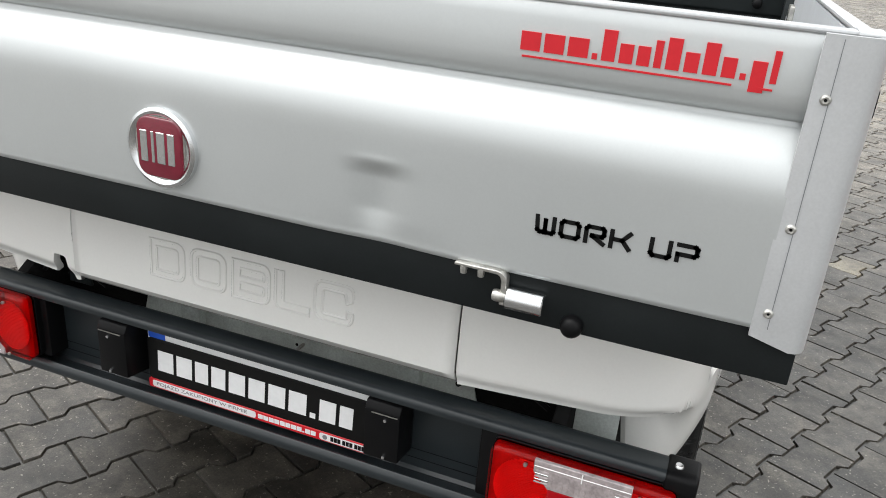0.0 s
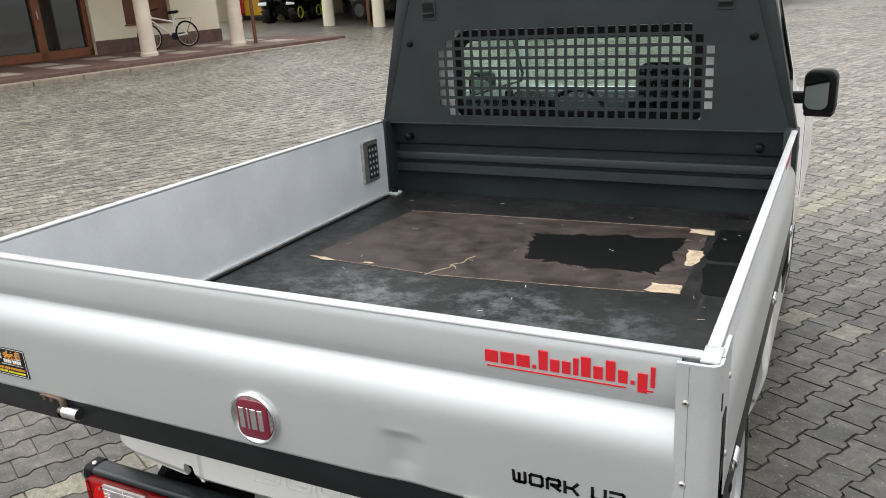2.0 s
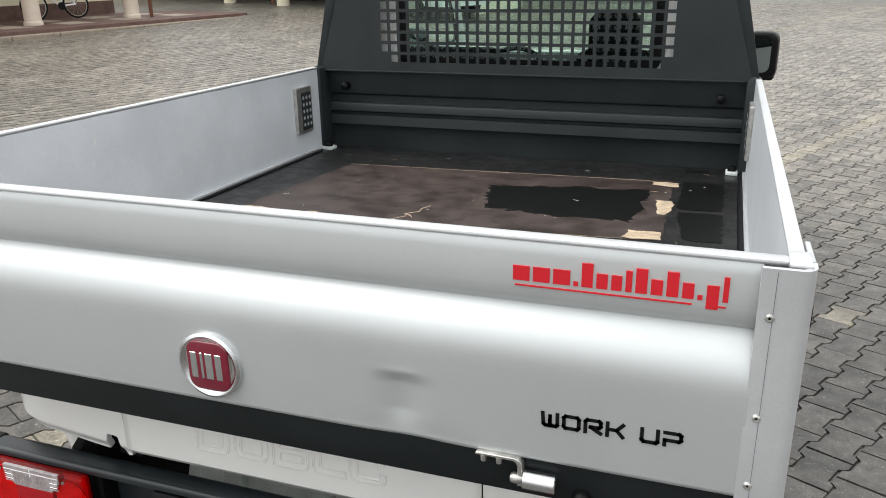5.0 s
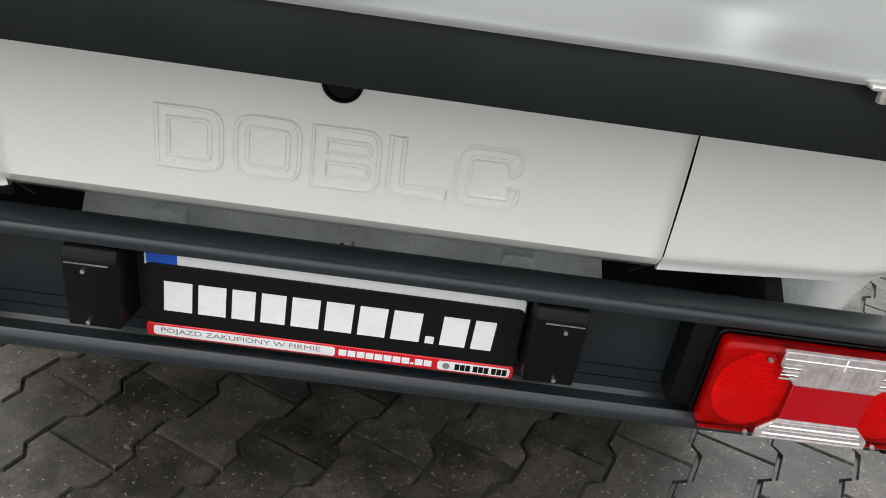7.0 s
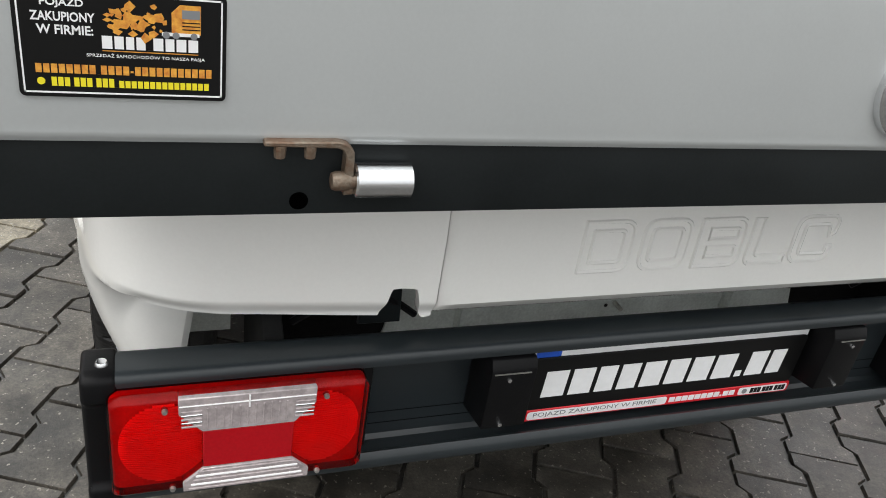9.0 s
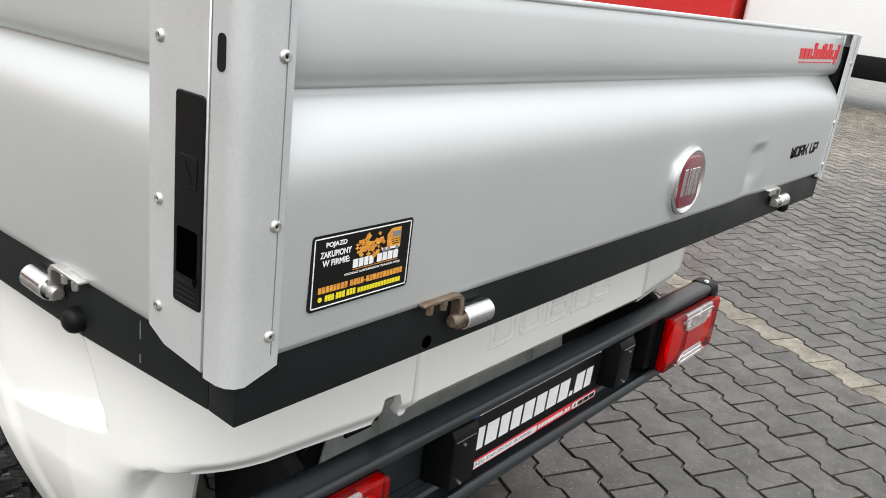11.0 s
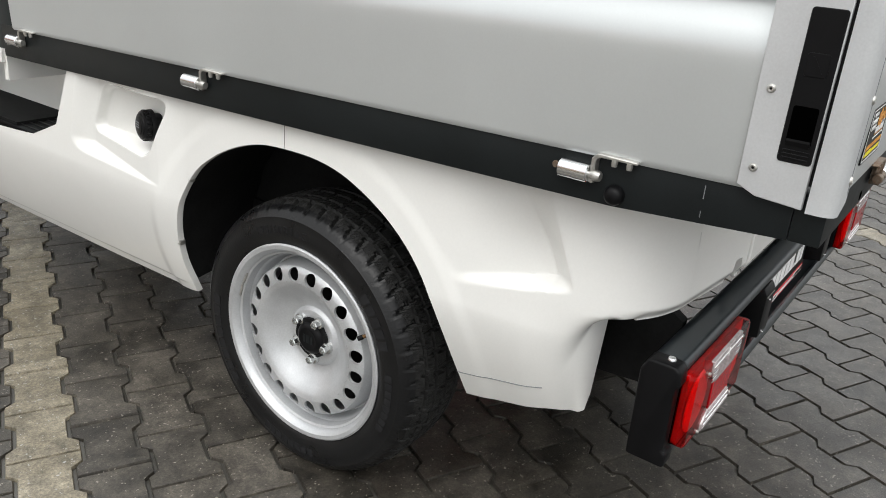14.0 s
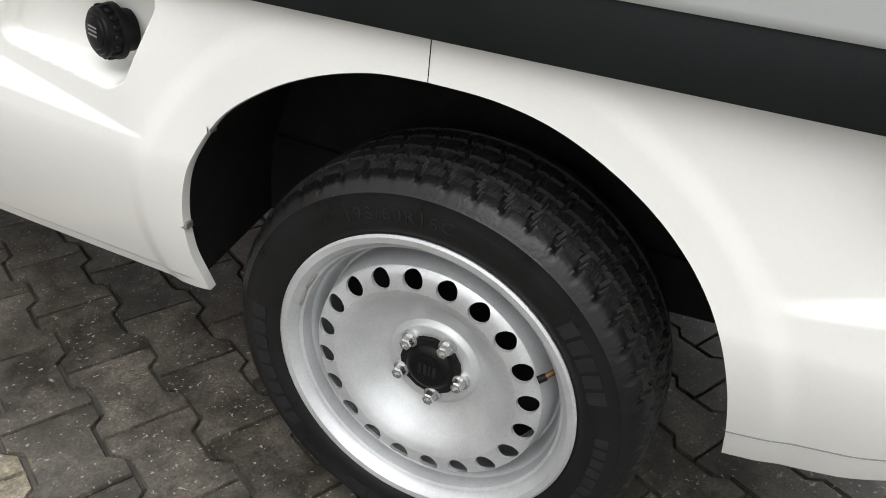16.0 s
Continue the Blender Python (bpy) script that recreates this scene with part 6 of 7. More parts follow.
# rear wall with a rounded window opening
outer = [(-0.86, 0.75), (0.86, 0.75), (0.845, 1.25), (0.70, 1.74), (0.62, 1.79), (-0.62, 1.79), (-0.70, 1.74), (-0.845, 1.25)]
hole_pts = rounded(1.06, 0.375, 0.07, 4, 0.0, 1.443)
vo = [cabrear.verts.new((x, CB, z)) for x, z in outer]
vh = [cabrear.verts.new((x, CB, z)) for x, z in hole_pts]
es = [cabrear.edges.new((v[i], v[(i + 1) % len(v)])) for v in (vo, vh) for i in range(len(v))]
bmesh.ops.triangle_fill(cabrear, edges=es, use_beauty=True)
bmesh.ops.recalc_face_normals(cabrear, faces=cabrear.faces)
cab = part("cab_rear_wall", cabrear, WHITE, truck, "white cab rear wall")
solid(cab, 0.02, 0.0)
b = bmesh.new()
ro, ri = rounded(1.075, 0.39, 0.075, 5, 0.0, 1.443), rounded(0.975, 0.300, 0.055, 5, 0.0, 1.443)
a = [b.verts.new((x, CB - 0.013, z)) for x, z in ro]
c = [b.verts.new((x, CB - 0.013, z)) for x, z in ri]
for i in range(len(a)):
    b.faces.new((a[i], a[(i + 1) % len(a)], c[(i + 1) % len(a)], c[i]))
bmesh.ops.recalc_face_normals(b, faces=b.faces)
rw = part("rear_window_frame", b, BLACK_TXT, truck, "black window border")
part("rear_window_glass", prism(rounded(1.07, 0.385, 0.07, 4, 0.0, 1.443), "y", CB - 0.010, CB - 0.006), GLASS, rw, "tinted rear window glass")
# roof, flanks with window openings, doors, nose
part("cab_roof", box(-0.66, 0.66, CB, 3.25, 1.77, 1.80, 0.012), WHITE, truck, "white cab roof", smooth=True)
for sx in (-1, 1):
    flank = bmesh.new()
    side_o = [(CB, 0.80), (2.72, 0.80), (2.82, 0.60), (3.40, 0.60), (4.60, 0.60), (4.60, 0.95), (4.30, 1.06), (3.86, 1.16), (3.30, 1.74), (3.20, 1.78), (CB, 1.78)]
    side_h = [(CB + 0.18, 1.24), (3.60, 1.22), (3.62, 1.27), (3.24, 1.66), (3.16, 1.70), (CB + 0.22, 1.70), (CB + 0.17, 1.64)]
    lean = lambda z, y=2.2: 0.862 - 0.030 * smooth(1.0, 1.38, z) - 0.085 * smooth(1.34, 1.85, z) - 0.075 * smooth(2.2, 3.5, y) * smooth(0.95, 1.2, z)
    vo = [flank.verts.new((-lean(z, y), y, z)) for y, z in side_o]
    vh = [flank.verts.new((-lean(z, y), y, z)) for y, z in side_h]
    es = [flank.edges.new((v[i], v[(i + 1) % len(v)])) for v in (vo, vh) for i in range(len(v))]
    bmesh.ops.triangle_fill(flank, edges=es, use_beauty=True)
    bmesh.ops.recalc_face_normals(flank, faces=flank.faces)
    if sx > 0:
        flip_x(flank)
    fl = part("cab_flank", flank, WHITE, truck, "white cab side with its door")
    solid(fl, 0.015, 0.0)
    gl = bmesh.new()
    gl.faces.new([gl.verts.new((sx * (lean(z, y) - 0.004), y, z)) for y, z in side_h])
    part("door_window", gl, GLASS, fl, "tinted door window")
    gasket = None
    for (y0, z0), (y1, z1) in zip(side_h, side_h[1:] + side_h[:1]):
        gasket = tube([(sx * (lean(z0, y0) + 0.003), y0, z0), (sx * (lean(z1, y1) + 0.003), y1, z1)], 0.010, 6, bm=gasket)
    part("window_gasket", gasket, PLASTIC, fl, "black window gasket")
    for y in (CB + 0.10, 3.42):
        part("door_gap", box(sx * 0.8625 - 0.001, sx * 0.8625 + 0.001, y, y + 0.005, 0.62, 1.20), BLACK_TXT, fl)
    part("door_handle", box(sx * 0.868 - 0.012, sx * 0.868 + 0.012, CB + 0.18, CB + 0.34, 1.08, 1.11, 0.008), PLASTIC, fl, "black door handle", smooth=True)
    mirror = part("door_mirror", moved(prism(rounded(0.150, 0.226, 0.045, 5), "y", -0.05, 0.05, 0.018, 3), pose(sx * 0.925, 3.36, 1.200, 0, 0, -8 * sx)), PLASTIC, truck, "black door mirror", smooth=True)
    part("mirror_glass", moved(prism(rounded(0.112, 0.178, 0.036, 5), "y", -0.056, -0.051), pose(sx * 0.925, 3.345, 1.212, 0, 0, -8 * sx) @ pose(0, 0, 0, 0, 0, -9 * sx)), MIRROR, mirror, "mirror glass")
    part("mirror_cap", moved(prism([(-0.066, -0.118), (0.066, -0.118), (0.070, -0.09), (-0.070, -0.09)], "y", -0.048, 0.05, 0.01, 2), pose(sx * 0.925, 3.36, 1.200, 0, 0, -8 * sx)), PLASTIC, mirror, "black lower cap", smooth=True)
    part("mirror_arm", box(min(sx * 0.74, sx * 0.87), max(sx * 0.74, sx * 0.87), 3.35, 3.40, 1.14, 1.20, 0.012), PLASTIC, mirror, smooth=True)
ws = bmesh.new()
ws.faces.new([ws.verts.new(p) for p in ((-0.80, 3.88, 1.15), (0.80, 3.88, 1.15), (0.645, 3.26, 1.76), (-0.645, 3.26, 1.76))])
part("windscreen", ws, GLASS, truck, "tinted windscreen")
part("bonnet", prism([(3.86, 0.60), (4.62, 0.60), (4.62, 0.93), (4.36, 1.05), (3.86, 1.155)], "x", -0.80, 0.80, 0.02), WHITE, truck, "white bonnet", smooth=True)
part("dashboard", prism([(3.30, 0.75), (3.84, 0.75), (3.84, 1.13), (3.50, 1.18), (3.34, 1.10)], "x", -0.78, 0.78, 0.03), PLASTIC, truck, "black dashboard", smooth=True)
part("cab_floor", box(-0.84, 0.84, CB + 0.02, 3.86, 0.55, 0.62), DARK, truck, "dark cab floor")
for x in (-0.40, 0.40):
    seat = part("seat", prism([(2.42, 0.75), (2.54, 0.70), (2.56, 1.20), (2.50, 1.31), (2.40, 1.31), (2.34, 1.20)], "x", x - 0.24, x + 0.24, 0.05, 3), SEAT, truck, "dark cloth seat", smooth=True)
    part("seat_cushion", box(x - 0.25, x + 0.25, 2.50, 3.02, 0.74, 0.90, 0.05, 3), SEAT, seat, smooth=True)
    if x > 0:
        part("headrest", box(x - 0.19, x + 0.03, 2.40, 2.51, 1.26, 1.46, 0.05, 6), SEAT, seat, smooth=True)
tor = [(math.cos(a) * 0.18 - 0.30, 3.15 + 0.10 * math.sin(a), 1.07 + 0.155 * math.sin(a)) for a in [2 * math.pi * k / 28 for k in range(29)]]
sw = part("steering_wheel", tube(tor, 0.014, 8), PLASTIC, truck, "black steering wheel", smooth=True)
part("steering_hub", box(-0.46, -0.14, 3.15, 3.20, 1.03, 1.10, 0.02), PLASTIC, sw, smooth=True)
part("interior_mirror", box(-0.06, 0.16, 3.32, 3.36, 1.60, 1.67, 0.012), PLASTIC, truck, "dark interior mirror and console", smooth=True)


# ---- the yard ----
FALL = 0.022


def rise(x, y):
    """The yard falls slightly towards the truck's nose and climbs gently further off."""
    d = math.hypot(x, y - 1)
    return 0.028 * max(0.0, min(d, 32) - 4) - FALL * (y - 1) * (1 - smooth(4.5, 14, d))


ground_bm = bmesh.new()
rings = []
for r in [0.5, 2, 4, 5, 6, 7, 8, 9, 10, 11.2, 12.5, 14, 15, 18, 21.2, 21.25, 26, 32, 45, 80, 200, 700]:
    ring = []
    for i in range(72):
        a = 2 * math.pi * i / 72
        x, y = r * math.cos(a), 1 + r * math.sin(a)
        ring.append(ground_bm.verts.new((x, y, rise(x, y) - (0.0093 if r < 21.22 else 0.0))))
    rings.append(ring)
for r0, r1 in zip(rings, rings[1:]):
    for i in range(72):
        ground_bm.faces.new((r0[i], r0[(i + 1) % 72], r1[(i + 1) % 72], r1[i]))
ground_bm.faces.new(rings[0])
bmesh.ops.recalc_face_normals(ground_bm, faces=ground_bm.faces)
ground = part("ground", ground_bm, YARD, None, smooth=True)
tagged(ground, "wide yard of grey interlocking concrete pavers with tan marking rows", "ground", kind="structure")

# ---- buildings beyond the yard ----
OFFICE = pose(-15.78, 13.23, 0, 0, 0, -15)  # local x out of the wall, y along it
Z = 0.50


def site(bm):
    return moved(bm, OFFICE)


platform = part("pavement", site(box(-0.4, 3.55, -9, 5.3, 0.15, Z, 0.01)), PLINTH, None)
tagged(platform, "raised brown stone pavement along the office", "pavement", kind="structure")
for a in range(-9, 5):
    part("kerb_stone", site(box(3.55, 3.80, a + 0.01, a + 0.99, 0.15, Z - 0.075, 0.02)), KERB, platform)
for k in range(9):
    for b0 in (0.7, 2.0):
        part("paving_slab", site(box(b0, b0 + 0.85, -7.6 + 1.4 * k, -6.95 + 1.4 * k, Z - 0.02, Z + 0.006)), SLABS, platform)

office = thing("office_building", "cream rendered office with brown doors and a colonnade", "building", at=(0, 0, 0))
for b0, a0, a1, z0, z1 in ((-0.35, -9, -2.25, Z - 0.3, 5.0), (-0.35, 0.22, 1.10, Z - 0.3, 5.0), (-0.35, 2.42, 3.85, Z - 0.3, 5.0), (-0.35, -2.25, 0.22, 2.61, 5.0), (-0.35, 1.10, 2.42, Z - 0.3, 1.16), (-0.35, 1.10, 2.42, 2.66, 5.0), (-8.0, 3.55, 3.85, Z - 0.3, 5.0)):
    part("wall", site(box(b0, 0 if b0 > -1 else -0.35, a0, a1, z0, z1)), RENDER, office)
pl = box(0, 0.03, 0.22, 3.88, Z, Z + 0.33)
part("plinth", site(pl), PLINTH, office, "brown stone plinth")
door = part("door", site(prism([(-2.25, Z), (0.22, Z), (0.22, 2.61), (-2.25, 2.61)], "x", -0.30, -0.26)), DARKGLASS, office, "brown framed glass double door")
for a0, a1, z0, z1 in ((-2.25, -2.13, Z, 2.61), (0.10, 0.22, Z, 2.61), (-1.10, -0.90, Z, 2.61), (-2.25, 0.22, 2.48, 2.61), (-2.25, 0.22, Z, Z + 0.20)):
    part("door_frame", site(box(-0.26, -0.14, a0, a1, z0, z1, 0.01)), BROWN, door)
part("door_handle", site(box(-0.14, -0.08, -1.03, -1.00, 1.45, 1.65, 0.01)), ZINC, door)
win = part("window", site(box(-0.20, -0.16, 1.10, 2.42, 1.16, 2.66)), BROWN2, office, "window closed by a brown roller shutter")
for k in range(20):
    part("slat", site(box(-0.165, -0.150, 1.12, 2.40, 1.18 + 0.074 * k, 1.245 + 0.074 * k, 0.004, 1)), BROWN2, win)
part("sill", site(box(-0.2, 0.06, 1.06, 2.46, 1.12, 1.16, 0.01)), BROWN, win)
part("soffit", site(box(-0.4, 2.75, -9, 3.45, 3.20, 3.26)), RENDER, office, "pale soffit over the colonnade")
part("fascia", site(box(2.55, 2.80, -9, 3.45, 3.18, 3.55, 0.02)), RENDER, office, "pale fascia")
rf = site(grid(lambda u, v: (3.1 - 6.5 * v, -9.2 + 12.8 * u, 3.58 + 2.6 * v + 0.03 * abs(math.sin(u * 13.2 / 0.25 * math.pi))), 420, 3))
part("roof", rf, ROOF, office, "red clay-tile roof")
for a in (-3.6, 0.36, 2.84):
    part("column", site(lathe([(0.20, Z), (0.20, Z + 0.06), (0.175, Z + 0.09), (0.165, 3.20)], 28, "z", (2.23, a, 0))), COLUMN, office, "round beige column", smooth=True)
part("downpipe", site(tube([(2.55, 3.30, 3.4), (2.50, 3.22, 3.2), (2.48, 3.20, 2.6), (2.48, 3.20, Z)], 0.045, 10)), COPPER, office, "brown downpipe", smooth=True)
along = -1.98
for ch, wd in (("B", 0.36), ("I", 0.11), ("U", 0.38), ("R", 0.40), ("O", 0.44)):
    part("sign_letter", site(moved(words(ch, wd, 0.34, 0.05, 0.025), pose(0.0, along, 2.80, 0, 0, 90))), BROWN2, office, "dark raised sign letter")
    along += wd + 0.09
part("bin", site(box(0.3, 0.65, -3.5, -3.05, Z, Z + 0.75, 0.03)), SHEET, office, "grey litter bin", smooth=True)


def torus(r, t, n=36, k=8, squash=1.0):
    return lathe([(r + t * math.cos(2 * math.pi * i / k), squash * t * math.sin(2 * math.pi * i / k)) for i in range(k)], n, "x", closed=True)


def bicycle():
    bike = thing("bicycle", "silver mountain bicycle leaning by a column", "bicycle")
    for y in (0.0, 1.06):
        wh = part("wheel", moved(torus(0.31, 0.024), pose(0, y, 0.335)), PLASTIC, bike, "black bicycle tyre", smooth=True)
        part("rim", moved(torus(0.285, 0.009, 30, 6), pose(0, y, 0.335)), ZINC, wh, smooth=True)
        sp = None
        for k in range(12):
            a = math.pi * k / 6
            sp = tube([(0, y, 0.335), (0, y + 0.28 * math.cos(a), 0.335 + 0.28 * math.sin(a))], 0.002, 4, bm=sp)
        part("spokes", sp, ZINC, wh)
    fr = None
    for p, q in (((0.40, 0.30), (0.28, 0.78)), ((0.40, 0.30), (0.90, 0.72)), ((0.30, 0.66), (0.90, 0.80)), ((0, 0.335), (0.40, 0.30)), ((0, 0.335), (0.31, 0.62)), ((0.90, 0.85), (1.06, 0.335))):
        fr = tube([(0, p[0], p[1]), (0, q[0], q[1])], 0.022, 8, bm=fr)
    part("frame", fr, CARWHITE, bike, "silver frame", smooth=True)
    part("saddle", box(-0.08, 0.08, 0.14, 0.40, 0.86, 0.93, 0.03), PLASTIC, bike, "black saddle", smooth=True)
    part("seat_post", tube([(0, 0.28, 0.75), (0, 0.26, 0.88)], 0.015, 8), ZINC, bike)
    part("handlebar", tube([(-0.28, 0.82, 0.98), (-0.1, 0.90, 0.96), (0.1, 0.90, 0.96), (0.28, 0.82, 0.98)], 0.014, 8), PLASTIC, bike, smooth=True)
    part("crank", lathe([(0.09, -0.05), (0.09, -0.04)], 20, "x", (0, 0.40, 0.30)), PLASTIC, bike)
    part("rack", tube([(0, 0.25, 0.72), (0, -0.22, 0.72), (0, 0, 0.36)], 0.010, 6), PLASTIC, bike)
    return bike


bike = bicycle()
bike.matrix_basis = OFFICE @ pose(0.95, 2.25, Z, 0, 8, 180)

# carport wing
CZ = 0.58
port = thing("carport", "open cream carport with round columns and a red tiled roof", "building")
for b0 in (0.0, 2.24, 5.5):
    part("column", site(lathe([(0.185, CZ - 0.2), (0.185, CZ + 0.05), (0.165, 2.5)], 24, "z", (b0, 7.9, 0))), RENDER, port, "round cream column", smooth=True)
part("beam", site(box(-6.3, 8.9, 7.70, 8.08, 2.48, 2.98)), RENDER, port, "cream beam")
part("wall", site(box(-6.3, 5.2, 13.4, 13.7, CZ - 0.3, 3.0)), SHADE, port, "cream rear wall in a shaded tone")
part("wall", site(box(-6.6, -6.3, 7.7, 13.7, CZ - 0.3, 3.0)), RENDER, port)
part("wall", site(box(-4.2, -4.0, 9.0, 13.4, CZ - 0.3, 3.0)), RENDER, port)
part("wall", site(box(7.9, 8.9, 7.74, 9.9, CZ - 0.3, 3.0)), RENDER, port)
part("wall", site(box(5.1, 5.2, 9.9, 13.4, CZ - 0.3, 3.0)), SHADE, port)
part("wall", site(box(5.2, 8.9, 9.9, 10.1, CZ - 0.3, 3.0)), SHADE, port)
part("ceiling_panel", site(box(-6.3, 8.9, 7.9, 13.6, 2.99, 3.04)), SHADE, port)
part("roof", site(grid(lambda u, v: (-6.8 + 16.0 * u, 7.35 + 6.6 * v, 3.06 + 2.7 * v + 0.035 * abs(math.sin(u * 16.4 / 0.24 * math.pi)) - 0.02 * ((v * 17) % 1)), 480, 34)), ROOF, port, "red clay-tile roof")
part("gutter", site(tube([(-6.8, 7.32, 3.0), (9.6, 7.32, 3.0)], 0.065, 10)), COPPER, port, "brown gutter", smooth=True)
part("downpipe", site(tube([(0.55, 7.34, 2.98), (0.60, 7.5, 2.75), (2.0, 7.68, 2.5), (2.04, 7.68, 2.3), (2.04, 7.68, CZ)], 0.045, 10)), COPPER, port, "brown downpipe", smooth=True)
part("door", site(box(5.45, 6.02, 9.84, 9.91, CZ, 2.45)), BROWN2, port, "dark brown door")
part("downpipe", site(tube([(8.45, 7.55, 3.0), (8.45, 7.68, 2.7), (8.45, 7.68, CZ)], 0.05, 10)), COPPER, port, "brown downpipe", smooth=True)
part("window", site(box(-2.6, -1.5, 13.34, 13.41, 1.2, 2.5)), DARKGLASS, port, "dark window")


def quad_bike():
    """A tall quad bike, nose towards +y."""
    q = thing("quad_bike", "black quad bike with lime wheel rings under the carport", "quad bike")
    for x in (-0.46, 0.46):
        for y in (0, 1.25):
            t = part("wheel", moved(torus(0.21, 0.125, 28, 10, 1.15), pose(x, y, 0.33)), RUBBER, q, "knobbly black tyre", smooth=True)
            for k in range(14):
                a = 2 * math.pi * k / 14
                part("lug", moved(box(-0.11, 0.11, -0.03, 0.03, 0.325, 0.350), pose(x, y, 0.33) @ pose(0, 0, 0, math.degrees(a))), RUBBER, t)
            part("rim_ring", moved(torus(0.165, 0.020, 24, 8, 3.4), pose(x * 1.21, y, 0.33)), LIME, t, smooth=True)
            part("hub", moved(lathe([(0.0, -0.10), (0.06, -0.09), (0.15, 0.0)], 16, "x"), pose(x, y, 0.33, 0, 0, 0 if x < 0 else 180)), PLASTIC, t, smooth=True)
            arch = [(y + 0.42 * math.cos(a), 0.42 + 0.42 * math.sin(a)) for a in [math.pi * (0.12 + 0.76 * k / 8) for k in range(9)]]
            arch += [(y + 0.38 * math.cos(a), 0.42 + 0.38 * math.sin(a)) for a in [math.pi * (0.88 - 0.76 * k / 8) for k in range(9)]]
            part("mudguard", prism(arch, "x", x - 0.17, x + 0.17, 0.008, 1), CARBLACK, q, "black mudguard", smooth=True)
    part("frame", box(-0.22, 0.22, -0.1, 1.35, 0.32, 0.60, 0.05), PLASTIC, q, "dark engine and frame", smooth=True)
    part("body", prism([(0.25, 0.60), (1.45, 0.62), (1.62, 0.78), (1.45, 0.98), (1.05, 1.04), (0.85, 0.92), (0.25, 0.88)], "x", -0.20, 0.20, 0.05), CARBLACK, q, "black bodywork", smooth=True)
    part("seat", prism([(-0.15, 0.84), (0.75, 0.84), (0.80, 0.96), (0.50, 0.93), (0.20, 1.00), (-0.12, 0.99)], "x", -0.17, 0.17, 0.04), SEAT, q, "black seat", smooth=True)
    for x in (-0.16, 0.16):
        part("headlight", lathe([(0.0, 1.66), (0.055, 1.65), (0.065, 1.60), (0.05, 1.52)], 16, "y", (x, 0, 0.88)), CHROME, q, smooth=True)
    for y0, y1, z in ((-0.50, 0.05, 0.90), (1.15, 1.60, 1.03)):
        rack = part("rack", tube([(-0.36, y0, z), (0.36, y0, z), (0.36, y1, z), (-0.36, y1, z), (-0.36, y0, z)], 0.020, 8), LIME if y0 < 0 else PLASTIC, q, "tubular rack", smooth=True)
        for k in range(3):
            part("rack_bar", tube([(-0.18 + 0.18 * k, y0, z), (-0.18 + 0.18 * k, y1, z)], 0.012, 6), LIME if y0 < 0 else PLASTIC, rack, smooth=True)
    part("side_bar", tube([(-0.38, -0.35, 0.72), (-0.40, 0.05, 0.80), (-0.34, 0.30, 0.66)], 0.022, 8), LIME, q, smooth=True)
    part("handlebar", tube([(-0.40, 0.92, 1.20), (-0.15, 1.02, 1.10), (0.15, 1.02, 1.10), (0.40, 0.92, 1.20)], 0.022, 8), PLASTIC, q, smooth=True)
    part("bull_bar", tube([(-0.25, 1.62, 0.42), (-0.25, 1.74, 0.62), (-0.2, 1.68, 0.86), (0.2, 1.68, 0.86), (0.25, 1.74, 0.62), (0.25, 1.62, 0.42)], 0.022, 8), PLASTIC, q, smooth=True)
    return q


quad_bike().matrix_basis = OFFICE @ pose(-3.6, 9.8, CZ, 0, 0, 203) @ Matrix.Diagonal((1.12, 1.12, 1.12, 1))


def loft(stations, section):
    """Skins mirrored cross-sections from station to station along y."""
    b = bmesh.new()
    rows = []
    for st in stations:
        half = section(*st[1:])
        pts = half + [(-x, z) for x, z in reversed(half[:-1])]
        rows.append([b.verts.new((x, st[0], z)) for x, z in pts])
    for r0, r1 in zip(rows, rows[1:]):
        for k in range(len(r0) - 1):
            b.faces.new((r0[k], r0[k + 1], r1[k + 1], r1[k]))
    b.faces.new(rows[0])
    b.faces.new(rows[-1])
    bmesh.ops.recalc_face_normals(b, faces=b.faces)
    return b


